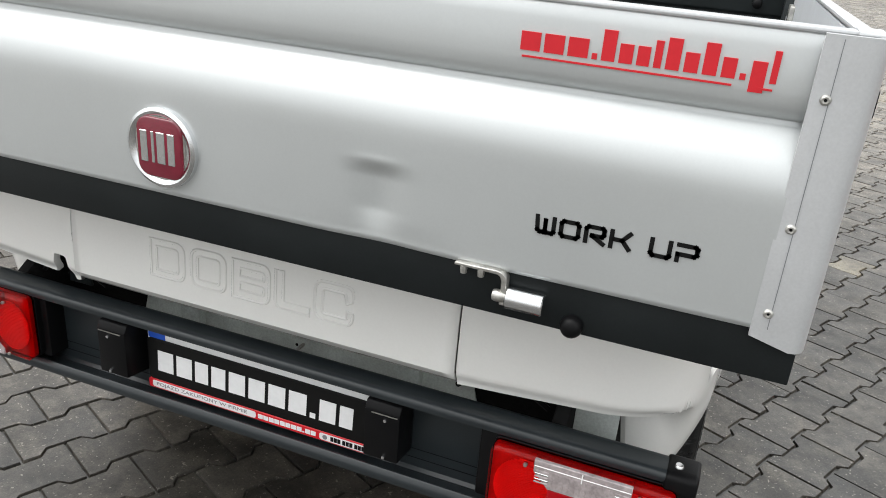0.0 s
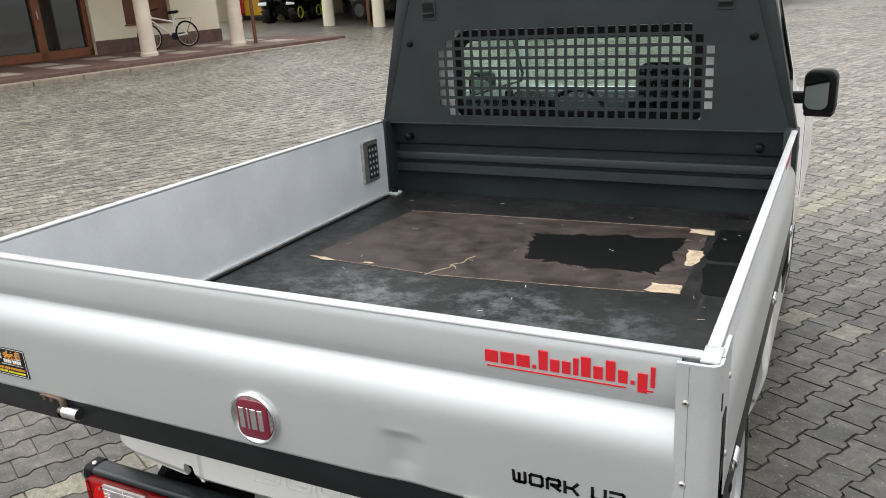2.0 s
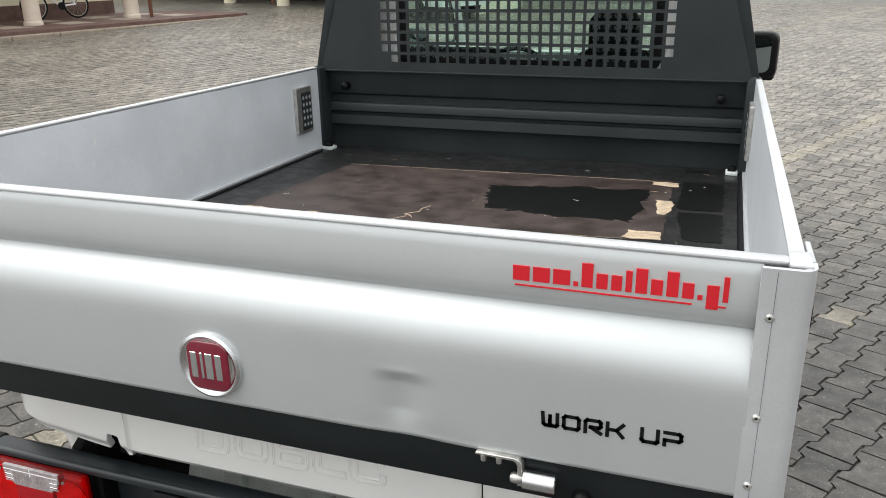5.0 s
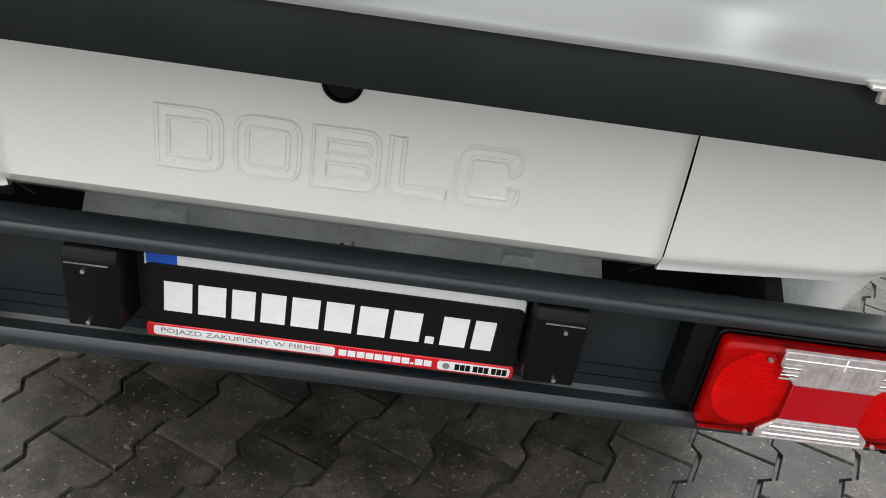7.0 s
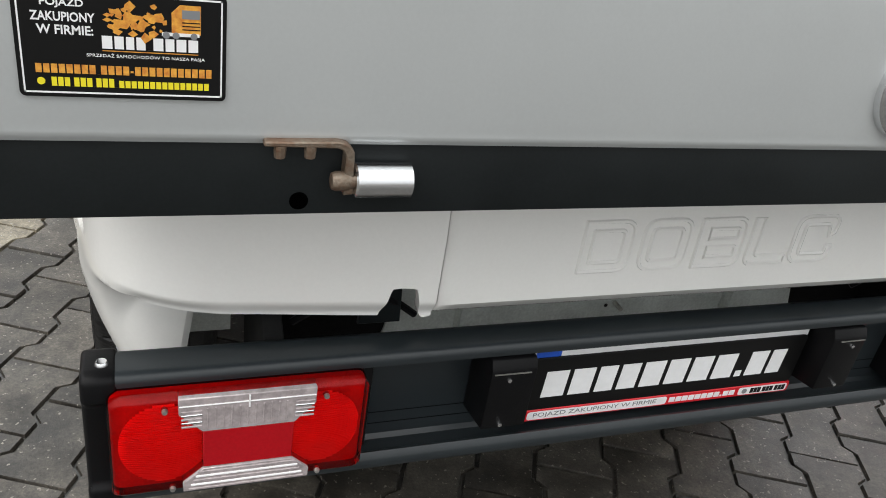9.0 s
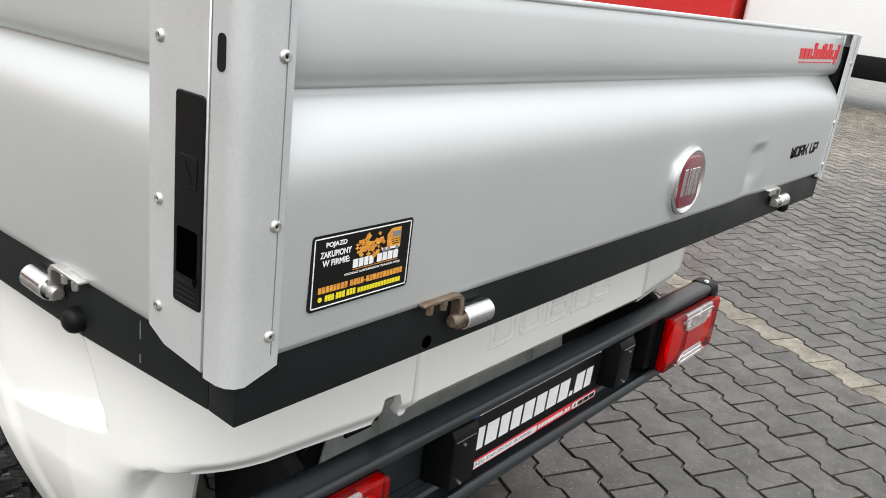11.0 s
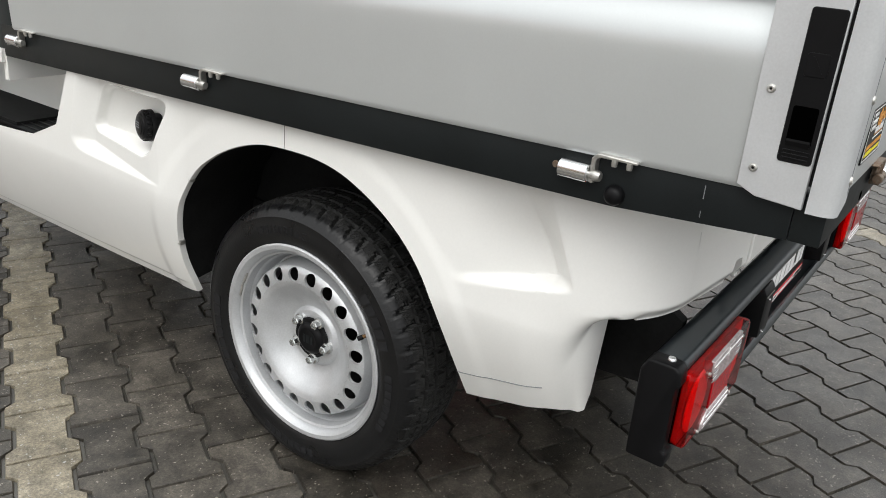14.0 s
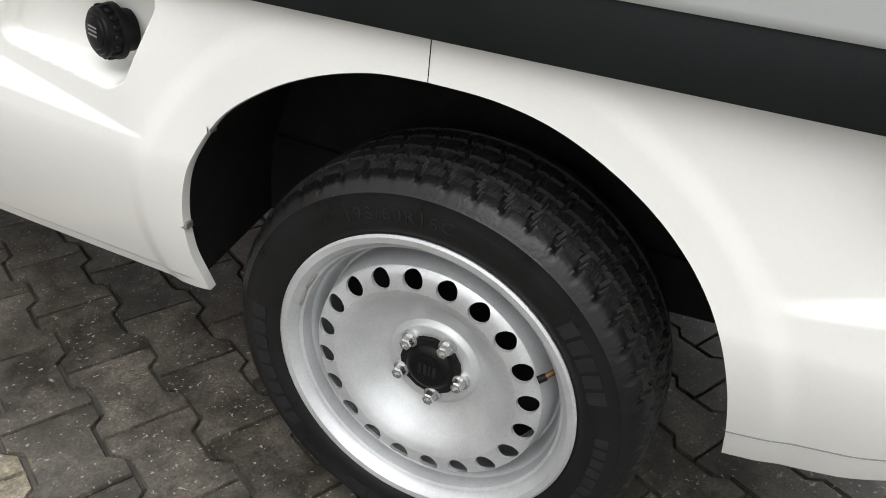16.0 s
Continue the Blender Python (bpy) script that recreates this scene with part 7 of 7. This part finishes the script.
def car(name, label, paint, length=4.5, height=1.45, width=1.8, suv=False):
    """A car with its nose towards +y; origin on the ground at its middle."""
    c = thing(name, label, "car")
    L, W, h = length / 2, width / 2, height
    up = 0.12 if suv else 0.0
    hull_st = [(-L, 0.84, 0.82 + up), (-L + 0.06, 0.93, 0.92 + up), (-L + 0.35, 0.98, 0.97 + up), (-L + 1.2, 1.0, 0.97 + up), (0, 1.0, 0.95 + up), (L - 1.6, 1.0, 0.93 + up), (L - 0.9, 0.98, 0.87 + up), (L - 0.25, 0.90, 0.74 + up), (L - 0.04, 0.80, 0.66 + up), (L, 0.70, 0.58 + up)]
    body = lambda w, zt: [(W * w * 0.90, 0.26), (W * w * 0.98, 0.36), (W * w, zt * 0.72), (W * w * 0.985, zt - 0.10), (W * w * 0.93, zt - 0.03), (W * w * 0.80, zt), (0.0, zt + 0.02)]
    part("body", loft(hull_st, body), paint, c, "glossy bodywork", smooth=True)
    b0 = -L + (0.12 if suv else 0.62)
    line = [(b0, 0.97 + up), (b0 + (0.18 if suv else 0.55), h - 0.22), (b0 + (0.35 if suv else 1.05), h - 0.06), (b0 + 1.5, h - 0.005), (-0.1, h), (L - 2.35, h - 0.04), (L - 1.9, h - 0.20), (L - 1.15, 0.93 + up)]
    zb = 0.93 + up
    side = lambda z: W * 0.93 - W * 0.21 * max(0.0, z - zb) / (h - zb)
    glass = lambda z: [(side(zb), zb - 0.03), (side((z + zb) / 2), (z + zb) / 2), (side(z - 0.05), max(zb, z - 0.05)), (side(z) * 0.86, z - 0.008), (0.0, z + 0.01)]
    part("glasshouse", loft(line, glass), paint, c, "painted cabin with its pillars", smooth=True)
    part("roof", loft(line[2:6], lambda z: [(side(z) * 0.88, z - 0.004), (0.0, z + 0.016)]), paint if suv else CARBLACK, c, smooth=True)

    def roof_z(y):
        for (y0, z0), (y1, z1) in zip(line, line[1:]):
            if y0 <= y <= y1:
                return z0 + (z1 - z0) * (y - y0) / (y1 - y0)
        return zb
    y0, y1 = line[1][0] - 0.02, line[-2][0] + 0.12
    cuts = [y0, y0 + (y1 - y0) * 0.30, y0 + (y1 - y0) * 0.64, y1] if not suv else [y0, y0 + (y1 - y0) * 0.28, y0 + (y1 - y0) * 0.62, y1]
    for (z0, ya), (z1, yb) in (((line[0][1], line[0][0]), (line[2][1], line[2][0])), ((line[-1][1], line[-1][0]), (line[5][1], line[5][0]))):
        rows = []
        for k in range(7):
            t = 0.10 + 0.80 * k / 6
            y = ya + (yb - ya) * t
            z = roof_z(y)
            rows.append((y, z, side(z) * 0.84))
        pane = grid(lambda u, v, rows=rows: ((2 * u - 1) * rows[round(v * 6)][2], rows[round(v * 6)][0], rows[round(v * 6)][1] + 0.020 - 0.006 * abs(2 * u - 1)), 8, 6)
        solid(part("screen", pane, DARKGLASS, c, "dark glass screen", smooth=True), 0.006)
    for sx in (-1, 1):
        for ya, yb in zip(cuts, cuts[1:]):
            ya, yb = ya + 0.035, yb - 0.035
            low_z = zb + 0.03
            pane = grid(lambda u, v, ya=ya, yb=yb: [(sx * (side(z) + 0.006), ya + (yb - ya) * u, z) for z in [low_z + max(0.01, roof_z(ya + (yb - ya) * u) - 0.085 - low_z) * v]][0], 8, 3)
            solid(part("side_window", pane, DARKGLASS, c, "dark side window", smooth=True), 0.005, 0.0)
        for y in (-L + 0.85, L - 0.9):
            wl = part("wheel", moved(lathe([(0.0, -0.11), (0.21, -0.11), (0.32, -0.10), (0.33, 0.0), (0.32, 0.10), (0.0, 0.10)], 28, "x"), pose(sx * (W - 0.09), y, 0.33)), RUBBER, c, "black tyre", smooth=True)
            part("rim", moved(lathe([(0.0, -0.115), (0.20, -0.118), (0.21, -0.108)], 20, "x"), pose(sx * (W - 0.09), y, 0.33, 0, 0, 0 if sx < 0 else 180)), GUARD if suv else ZINC, wl, smooth=True)
        part("tail_light", box(min(sx * W * 0.50, sx * (W - 0.06)), max(sx * W * 0.50, sx * (W - 0.06)), -L - 0.03, -L + 0.16, 0.74 + up, 0.85 + up, 0.03), TRUCKRED, c, "red tail light", smooth=True)
        part("side_mirror", box(sx * (W + 0.06) - 0.09, sx * (W + 0.06) + 0.09, L - 1.65, L - 1.50, 0.95 + up, 1.09 + up, 0.03), CARBLACK, c, smooth=True)
    part("plate", box(-0.26, 0.26, -L - 0.03, -L - 0.01, 0.64 + up, 0.75 + up), WHITE_TXT, c, "pale plate")
    return c


w = car("white_car", "white saloon car with a dark roof parked before the garages", CARWHITE, 4.4, 1.27)
w.matrix_basis = pose(-6.9, 18.5, rise(-6.9, 18.5), 0, 0, 57)
s = car("blue_car", "dark blue estate car under the carport, tail outwards", CARBLUE, 4.7, 1.72, 1.9, suv=True)
s.matrix_basis = OFFICE @ pose(4.1, 10.9, CZ, 0, 0, 2)
s = car("black_van", "black van parked under the carport", CARBLACK, 4.9, 1.9, 1.9, suv=True)
s.matrix_basis = OFFICE @ pose(0.9, 10.9, CZ, 0, 0, 100)
mach = thing("yellow_machine", "yellow and red compact machine under the carport", "machine")
part("hood", site(box(-5.95, -4.85, 9, 9.9, CZ + 0.25, CZ + 0.95, 0.06)), MACHINE, mach, "yellow hood", smooth=True)
part("chassis", site(box(-6.05, -4.65, 8.95, 9.95, CZ + 0.08, CZ + 0.3, 0.04)), RUBBER, mach, smooth=True)
part("seat", site(box(-6.45, -5.95, 9, 9.9, CZ + 0.3, CZ + 1.25, 0.06)), TRUCKRED, mach, "red seat box", smooth=True)

# garages beyond
garage = thing("garage_building", "cream garage building with tall brown doors", "building")
GY, GZ = 30.0, 0.70
gw = box(-12.5, -9.05, GY, GY + 0.4, GZ - 0.3, 7)
for x0, x1, z0 in ((-6.65, -5.72, GZ - 0.3), (-3.2, -1.4, GZ - 0.3), (-9.05, -6.65, 4.6), (-5.72, -3.2, 4.6)):
    box(x0, x1, GY, GY + 0.4, z0, 7, bm=gw)
part("wall", gw, RENDER, garage)
part("pier", box(-6.6, -5.76, GY - 0.35, GY, GZ - 0.3, 7, 0.02), RENDER, garage)
for x0, x1 in ((-9.05, -6.65), (-5.72, -3.2)):
    d = part("garage_door", box(x0, x1, GY + 0.12, GY + 0.2, GZ - 0.3, 4.6), DOORWOOD, garage, "brown panelled garage door")
    n = 3
    for k in range(n):
        a, bb = x0 + (x1 - x0) * k / n + 0.10, x0 + (x1 - x0) * (k + 1) / n - 0.10
        for z in (2.15, 3.1):
            part("pane", box(a, bb, GY + 0.10, GY + 0.14, z, z + 0.8), DARKGLASS, d)
        part("door_rail", box(a - 0.1, a - 0.06, GY + 0.09, GY + 0.13, GZ, 4.5), BROWN2, d)
    for z in (1.1, 1.5, 1.95):
        part("door_rail", box(x0, x1, GY + 0.10, GY + 0.13, z, z + 0.02), BROWN2, d)
part("downpipe", tube([(-9.5, GY - 0.06, 7), (-9.5, GY - 0.06, GZ)], 0.05, 8), COPPER, garage)

fence = thing("concrete_fence", "weathered concrete panel fence with posts", "fence")
for k in range(8):
    x0 = -1.4 + 2.1 * k
    part("post", box(x0 - 0.07, x0 + 0.07, GY - 0.6, GY - 0.44, 0.5, 2.95, 0.01), FENCE, fence)
    for j in range(5):
        part("panel", box(x0 + 0.07, x0 + 2.03, GY - 0.55, GY - 0.49, 0.55 + 0.47 * j, 1.01 + 0.47 * j, 0.012, 1), FENCE, fence)
rng = random.Random(5)
for k, (x, n) in enumerate(((-1.55, 4), (-1.0, 3), (-0.25, 4), (2.75, 4), (3.4, 4))):
    st = thing("tyre_stack", "stack of old black tyres by the fence", "tyres", "tyre stacks", at=(x, GY - 1.1, rise(x, GY - 1.1)))
    for j in range(n):
        part("tyre", lathe([(0.26 + 0.11 * math.cos(a), 0.10 * math.sin(a)) for a in [2 * math.pi * i / 8 for i in range(8)]], 20, "z", (rng.uniform(-0.04, 0.04), rng.uniform(-0.04, 0.04), 0.10 + 0.2 * j), closed=True), RUBBER, st, smooth=True)
snow = grid(lambda u, v: (0.15 + 1.75 * u, GY - 1.6 + 0.8 * v, rise(1.3, 28.8) - 0.05 + 0.28 * math.sin(math.pi * u) * math.sin(math.pi * v) * (0.7 + 0.5 * noise.noise((u * 4, v * 3, 0)))), 20, 10)
sn = part("snow_heap", snow, SNOW, None, smooth=True)
tagged(sn, "small heap of dirty snow by the fence", "snow", kind="stuff")
barrow = thing("wheelbarrow", "rusty grey wheelbarrow by the fence", "wheelbarrow", at=(0.75, GY - 0.9, rise(0.75, 29)))
part("tray", prism([(-0.5, 0.35), (0.3, 0.35), (0.6, 0.70), (-0.7, 0.70)], "y", -0.3, 0.3, 0.03), SHEET, barrow, smooth=True)
part("wheel", moved(torus(0.15, 0.045, 20, 8), pose(0.75, 0, 0.20, 0, 0, 90)), RUST, barrow, smooth=True)
part("handle", tube([(-1.3, 0.25, 0.6), (-0.3, 0.25, 0.38), (0.7, 0.05, 0.22)], 0.02, 6), RUST, barrow)

sack = thing("sack_truck", "blue tubular sack truck leaning between the tyres", "sack truck", at=(-0.62, GY - 1.30, rise(-0.62, 28.7)))
for x in (-0.16, 0.16):
    part("rail", tube([(x, 0, 0.12), (x, 0.12, 0.75), (x * 0.9, 0.26, 1.25)], 0.02, 8), SACKBLUE, sack, smooth=True)
    part("wheel", moved(torus(0.10, 0.035, 18, 8), pose(x * 1.4, 0.05, 0.135)), RUBBER, sack, smooth=True)
for z in (0.35, 0.7, 1.05):
    part("rung", tube([(-0.16, 0.19 * z, z), (0.16, 0.19 * z, z)], 0.014, 6), SACKBLUE, sack, smooth=True)
part("toe_plate", box(-0.2, 0.2, -0.22, 0.02, 0.10, 0.115), SHEET, sack)
crate = thing("teal_crate", "small teal crate on a tyre stack", "crate", at=(2.62, GY - 1.1, rise(2.75, GY - 1.1) + 0.80))
part("shell", box(-0.22, 0.22, -0.16, 0.16, 0.0, 0.32, 0.02), TEAL, crate, smooth=True)
part("rim", box(-0.235, 0.235, -0.175, 0.175, 0.28, 0.32, 0.01), TEAL, crate, smooth=True)


def tractor_unit():
    t = thing("lorry_tractor", "white lorry tractor unit seen from behind", "lorry")
    part("cab", box(-1.22, 1.22, 2.2, 4.2, 1.0, 3.6, 0.12, 3), CARWHITE, t, "white cab", smooth=True)
    part("catwalk", box(-0.45, 0.45, -1.2, 2.3, 0.75, 0.95, 0.03), BAND, t, "dark chassis", smooth=True)
    part("fifth_wheel", lathe([(0.0, 1.06), (0.48, 1.06), (0.50, 0.98), (0.4, 0.92)], 24, "z", (0, 0.1, 0)), PLASTIC, t, smooth=True)
    part("rear_rack", box(-0.6, 0.6, 1.6, 2.15, 1.0, 2.3, 0.05), PLASTIC, t, "dark equipment behind the cab", smooth=True)
    for x0, x1, z1 in ((-1.05, -0.66, 1.95), (0.68, 1.08, 1.75)):
        part("tank", box(x0, x1, 1.35, 2.1, 0.92, z1, 0.06, 3), PLASTIC, t, "black tank behind the cab", smooth=True)
    for x in (-0.36, 0.36):
        part("chassis_rail", box(x - 0.05, x + 0.05, -1.25, 2.3, 0.62, 0.90, 0.01), BAND, t, smooth=True)
        part("air_hose", tube([(x, 1.6, 2.2), (x * 1.3, 1.1, 1.7), (x * 0.7, 0.8, 1.5), (x * 0.4, 1.3, 1.25)], 0.03, 8), PLASTIC, t, smooth=True)
    part("cross_member", box(-0.62, 0.62, -0.95, -0.80, 0.86, 0.98, 0.02), GUARD, t, smooth=True)
    part("rear_window_frame", box(-0.9, 0.9, 2.15, 2.2, 2.1, 2.16, 0.01), GUARD, t)
    part("wind_deflector", box(-1.2, -1.12, 1.5, 2.3, 1.0, 3.4, 0.03), CARWHITE, t, smooth=True)
    part("wind_deflector", box(1.12, 1.2, 1.5, 2.3, 1.0, 3.4, 0.03), CARWHITE, t, smooth=True)
    for sx in (-1, 1):
        part("wheel", moved(lathe([(0.0, -0.28), (0.45, -0.28), (0.5, -0.24), (0.5, 0.24), (0.45, 0.28), (0.0, 0.28)], 28, "x"), pose(sx * 0.92, 0, 0.5)), RUBBER, t, "twin tyres", smooth=True)
        f = [(0.62 * math.cos(a), 0.5 + 0.62 * math.sin(a)) for a in [math.pi * k / 10 for k in range(11)]]
        part("mudguard", prism(f + [(-0.62, 0.35), (-0.58, 0.35)] + [(0.57 * math.cos(math.pi - math.pi * k / 10), 0.5 + 0.57 * math.sin(math.pi - math.pi * k / 10)) for k in range(11)], "x", sx * 0.92 - 0.32, sx * 0.92 + 0.32), GUARD, t, "grey mudguard", smooth=True)
        part("flap", box(sx * 0.92 - 0.32, sx * 0.92 + 0.32, -0.72, -0.64, 0.35, 1.05, 0.02), GUARD, t, smooth=True)
        part("tail_light", box(sx * 0.92 - 0.22, sx * 0.92 + 0.22, -0.78, -0.72, 0.62, 0.80, 0.02), TRUCKRED, t, "red tail light", smooth=True)
    part("beacon", lathe([(0.0, 0.9), (0.10, 0.9), (0.12, 0.72), (0.0, 0.7)], 14, "z", (0.28, -0.9, 0)), MACHINE, t, "orange fitting", smooth=True)
    return t


tractor_unit().matrix_basis = pose(-1.98, 24.1, rise(-1.98, 24.1), 0, 0, 8) @ Matrix.Diagonal((0.95, 0.95, 0.95, 1))
mini = thing("trailer_hitch_cart", "small dark cart standing by the garage", "cart", at=(-5.4, 28.9, rise(-5.4, 28.9)))
part("bed", box(-0.5, 0.5, -0.2, 0.2, 0.35, 0.5, 0.03), PLASTIC, mini, smooth=True)
for x in (-0.3, 0.3):
    part("wheel", moved(torus(0.16, 0.06, 18, 8), pose(x, -0.2, 0.22, 0, 0, 90)), RUBBER, mini, smooth=True)
part("handle", tube([(0.5, 0, 0.4), (0.9, 0, 0.9), (1.1, 0, 0.9)], 0.025, 6), RUST, mini)

# vehicles across the yard on the other side
rl = thing("red_lorry", "red lorry parked across the yard", "lorry", at=(13.0, 7.6, rise(13, 7.6)))
part("body", box(-1.2, 1.2, -3.0, 3.0, 0.75, 3.2, 0.08, 3), TRUCKRED, rl, "red body", smooth=True)
part("skirt", box(-1.15, 1.15, -2.9, 2.9, 0.45, 0.75, 0.03), PLASTIC, rl, smooth=True)
for x in (-1.0, 1.0):
    for y in (-1.9, 1.9):
        part("wheel", moved(lathe([(0.0, -0.14), (0.42, -0.14), (0.45, 0.0), (0.42, 0.14), (0.0, 0.14)], 24, "x"), pose(x, y, 0.45)), RUBBER, rl, smooth=True)
wv = thing("white_van", "white van parked across the yard", "van", at=(13.0, 2.6, rise(13, 2.6)))
part("body", box(-0.95, 0.95, -2.4, 1.9, 0.55, 2.3, 0.10, 3), CARWHITE, wv, "white body", smooth=True)
part("bumper", box(-0.98, 0.98, -2.5, 2.0, 0.40, 0.75, 0.05), PLASTIC, wv, "dark bumper strip", smooth=True)
for x in (-0.85, 0.85):
    for y in (-1.5, 1.2):
        part("wheel", moved(lathe([(0.0, -0.1), (0.3, -0.1), (0.33, 0.0), (0.3, 0.1), (0.0, 0.1)], 24, "x"), pose(x, y, 0.33)), RUBBER, wv, smooth=True)

# ---- interlocking pavers: one shape, in strips that run past the truck at a slant ----
U = Vector((0.4478, 0.8942))
N = Vector((0.8942, -0.4478))
STRIP, PITCH, N0, A0, A1 = 0.150, 0.220, -1.69, 0.245, 0.355
AMP, GAP = 0.0125, 0.0036


def paver_outline(inset):
    """Corner points across and along, seen from the middle; wide ends, narrow waist."""
    half, end = STRIP / 2, PITCH / 2 - inset * 0.72
    w, n = half + AMP - inset, half - AMP - inset
    right = [(w, -end), (w, -0.066), (n, -0.044), (n, 0.044), (w, 0.066), (w, end)]
    return right + [(-x, -y) for x, y in right]


def paver_points():
    return [(x, y, 0.0) for x, y in paver_outline(GAP + 0.0026)] + [(x, y, -0.0090) for x, y in paver_outline(GAP)]


PTS = np.array(paver_points())
FACES = [tuple(range(12))] + [(i + 12, (i + 1) % 12 + 12, (i + 1) % 12, i) for i in range(12)]
paver_me = bpy.data.meshes.new("paver")
paver_me.from_pydata([tuple(p) for p in PTS], [], FACES)
tan_me = paver_me.copy()
paver_me.materials.append(PAVER)
tan_me.materials.append(TAN)
ODD_TAN = [(0.873, 3.345), (1.145, 3.257), (1.382, 3.109), (1.62, 2.2), (2.3, 3.4), (-3.2, 4.4), (2.9, 4.6)]
turn = math.atan2(N.y, N.x)
OFFICE_IN = OFFICE.inverted()
rng = random.Random(21)
stuff = {"grey": [[], []], "tan": [[], []]}
count = 0
for k in range(-150, 100):
    tan_strip = k in (-27, -1, 23)
    for m in range(-60, 115):
        along = (A0 if k % 2 == 0 else A1) + PITCH * (m + 0.5)
        p = N * (N0 + STRIP * (k + 0.5)) + U * along
        r = math.hypot(p.x, p.y - 1)
        if r > 21.1 or (p.y < -2.2 and r > 10.5) or (r > 12.4 and (p.y < 4 or p.x > 9 or (OFFICE_IN @ Vector((p.x, p.y, 0))).x < 3.6)):
            continue
        tan = tan_strip or any(math.hypot(p.x - a, p.y - b) < 0.09 for a, b in ODD_TAN)
        z = rise(p.x, p.y) + rng.uniform(-0.0010, 0.0010)
        tx, ty = rng.gauss(0, 0.006), rng.gauss(0, 0.006)
        near = (-2.2 < p.x < -0.6 and 0.2 < p.y < 3.0) or (-0.6 < p.x < 1.3 and 0.1 < p.y < 0.9) or (0.8 < p.x < 2.0 and 0.9 < p.y < 3.4)
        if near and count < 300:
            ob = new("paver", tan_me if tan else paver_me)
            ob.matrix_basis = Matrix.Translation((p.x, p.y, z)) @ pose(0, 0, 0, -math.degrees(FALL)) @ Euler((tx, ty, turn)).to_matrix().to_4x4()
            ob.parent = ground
            count += 1
            continue
        verts, faces = stuff["tan" if tan else "grey"]
        base = len(verts) * 24
        ca, sa = math.cos(turn), math.sin(turn)
        q = PTS.copy()
        q[:, 2] += ty * -q[:, 0] + tx * q[:, 1] + z + (rise(p.x, p.y + 0.1) - rise(p.x, p.y - 0.1)) * 5 * (sa * q[:, 0] + ca * q[:, 1])
        xy = np.stack([p.x + ca * q[:, 0] - sa * q[:, 1], p.y + sa * q[:, 0] + ca * q[:, 1], q[:, 2]], 1)
        verts.append(xy)
        faces.extend([tuple(i + base for i in f) for f in FACES])
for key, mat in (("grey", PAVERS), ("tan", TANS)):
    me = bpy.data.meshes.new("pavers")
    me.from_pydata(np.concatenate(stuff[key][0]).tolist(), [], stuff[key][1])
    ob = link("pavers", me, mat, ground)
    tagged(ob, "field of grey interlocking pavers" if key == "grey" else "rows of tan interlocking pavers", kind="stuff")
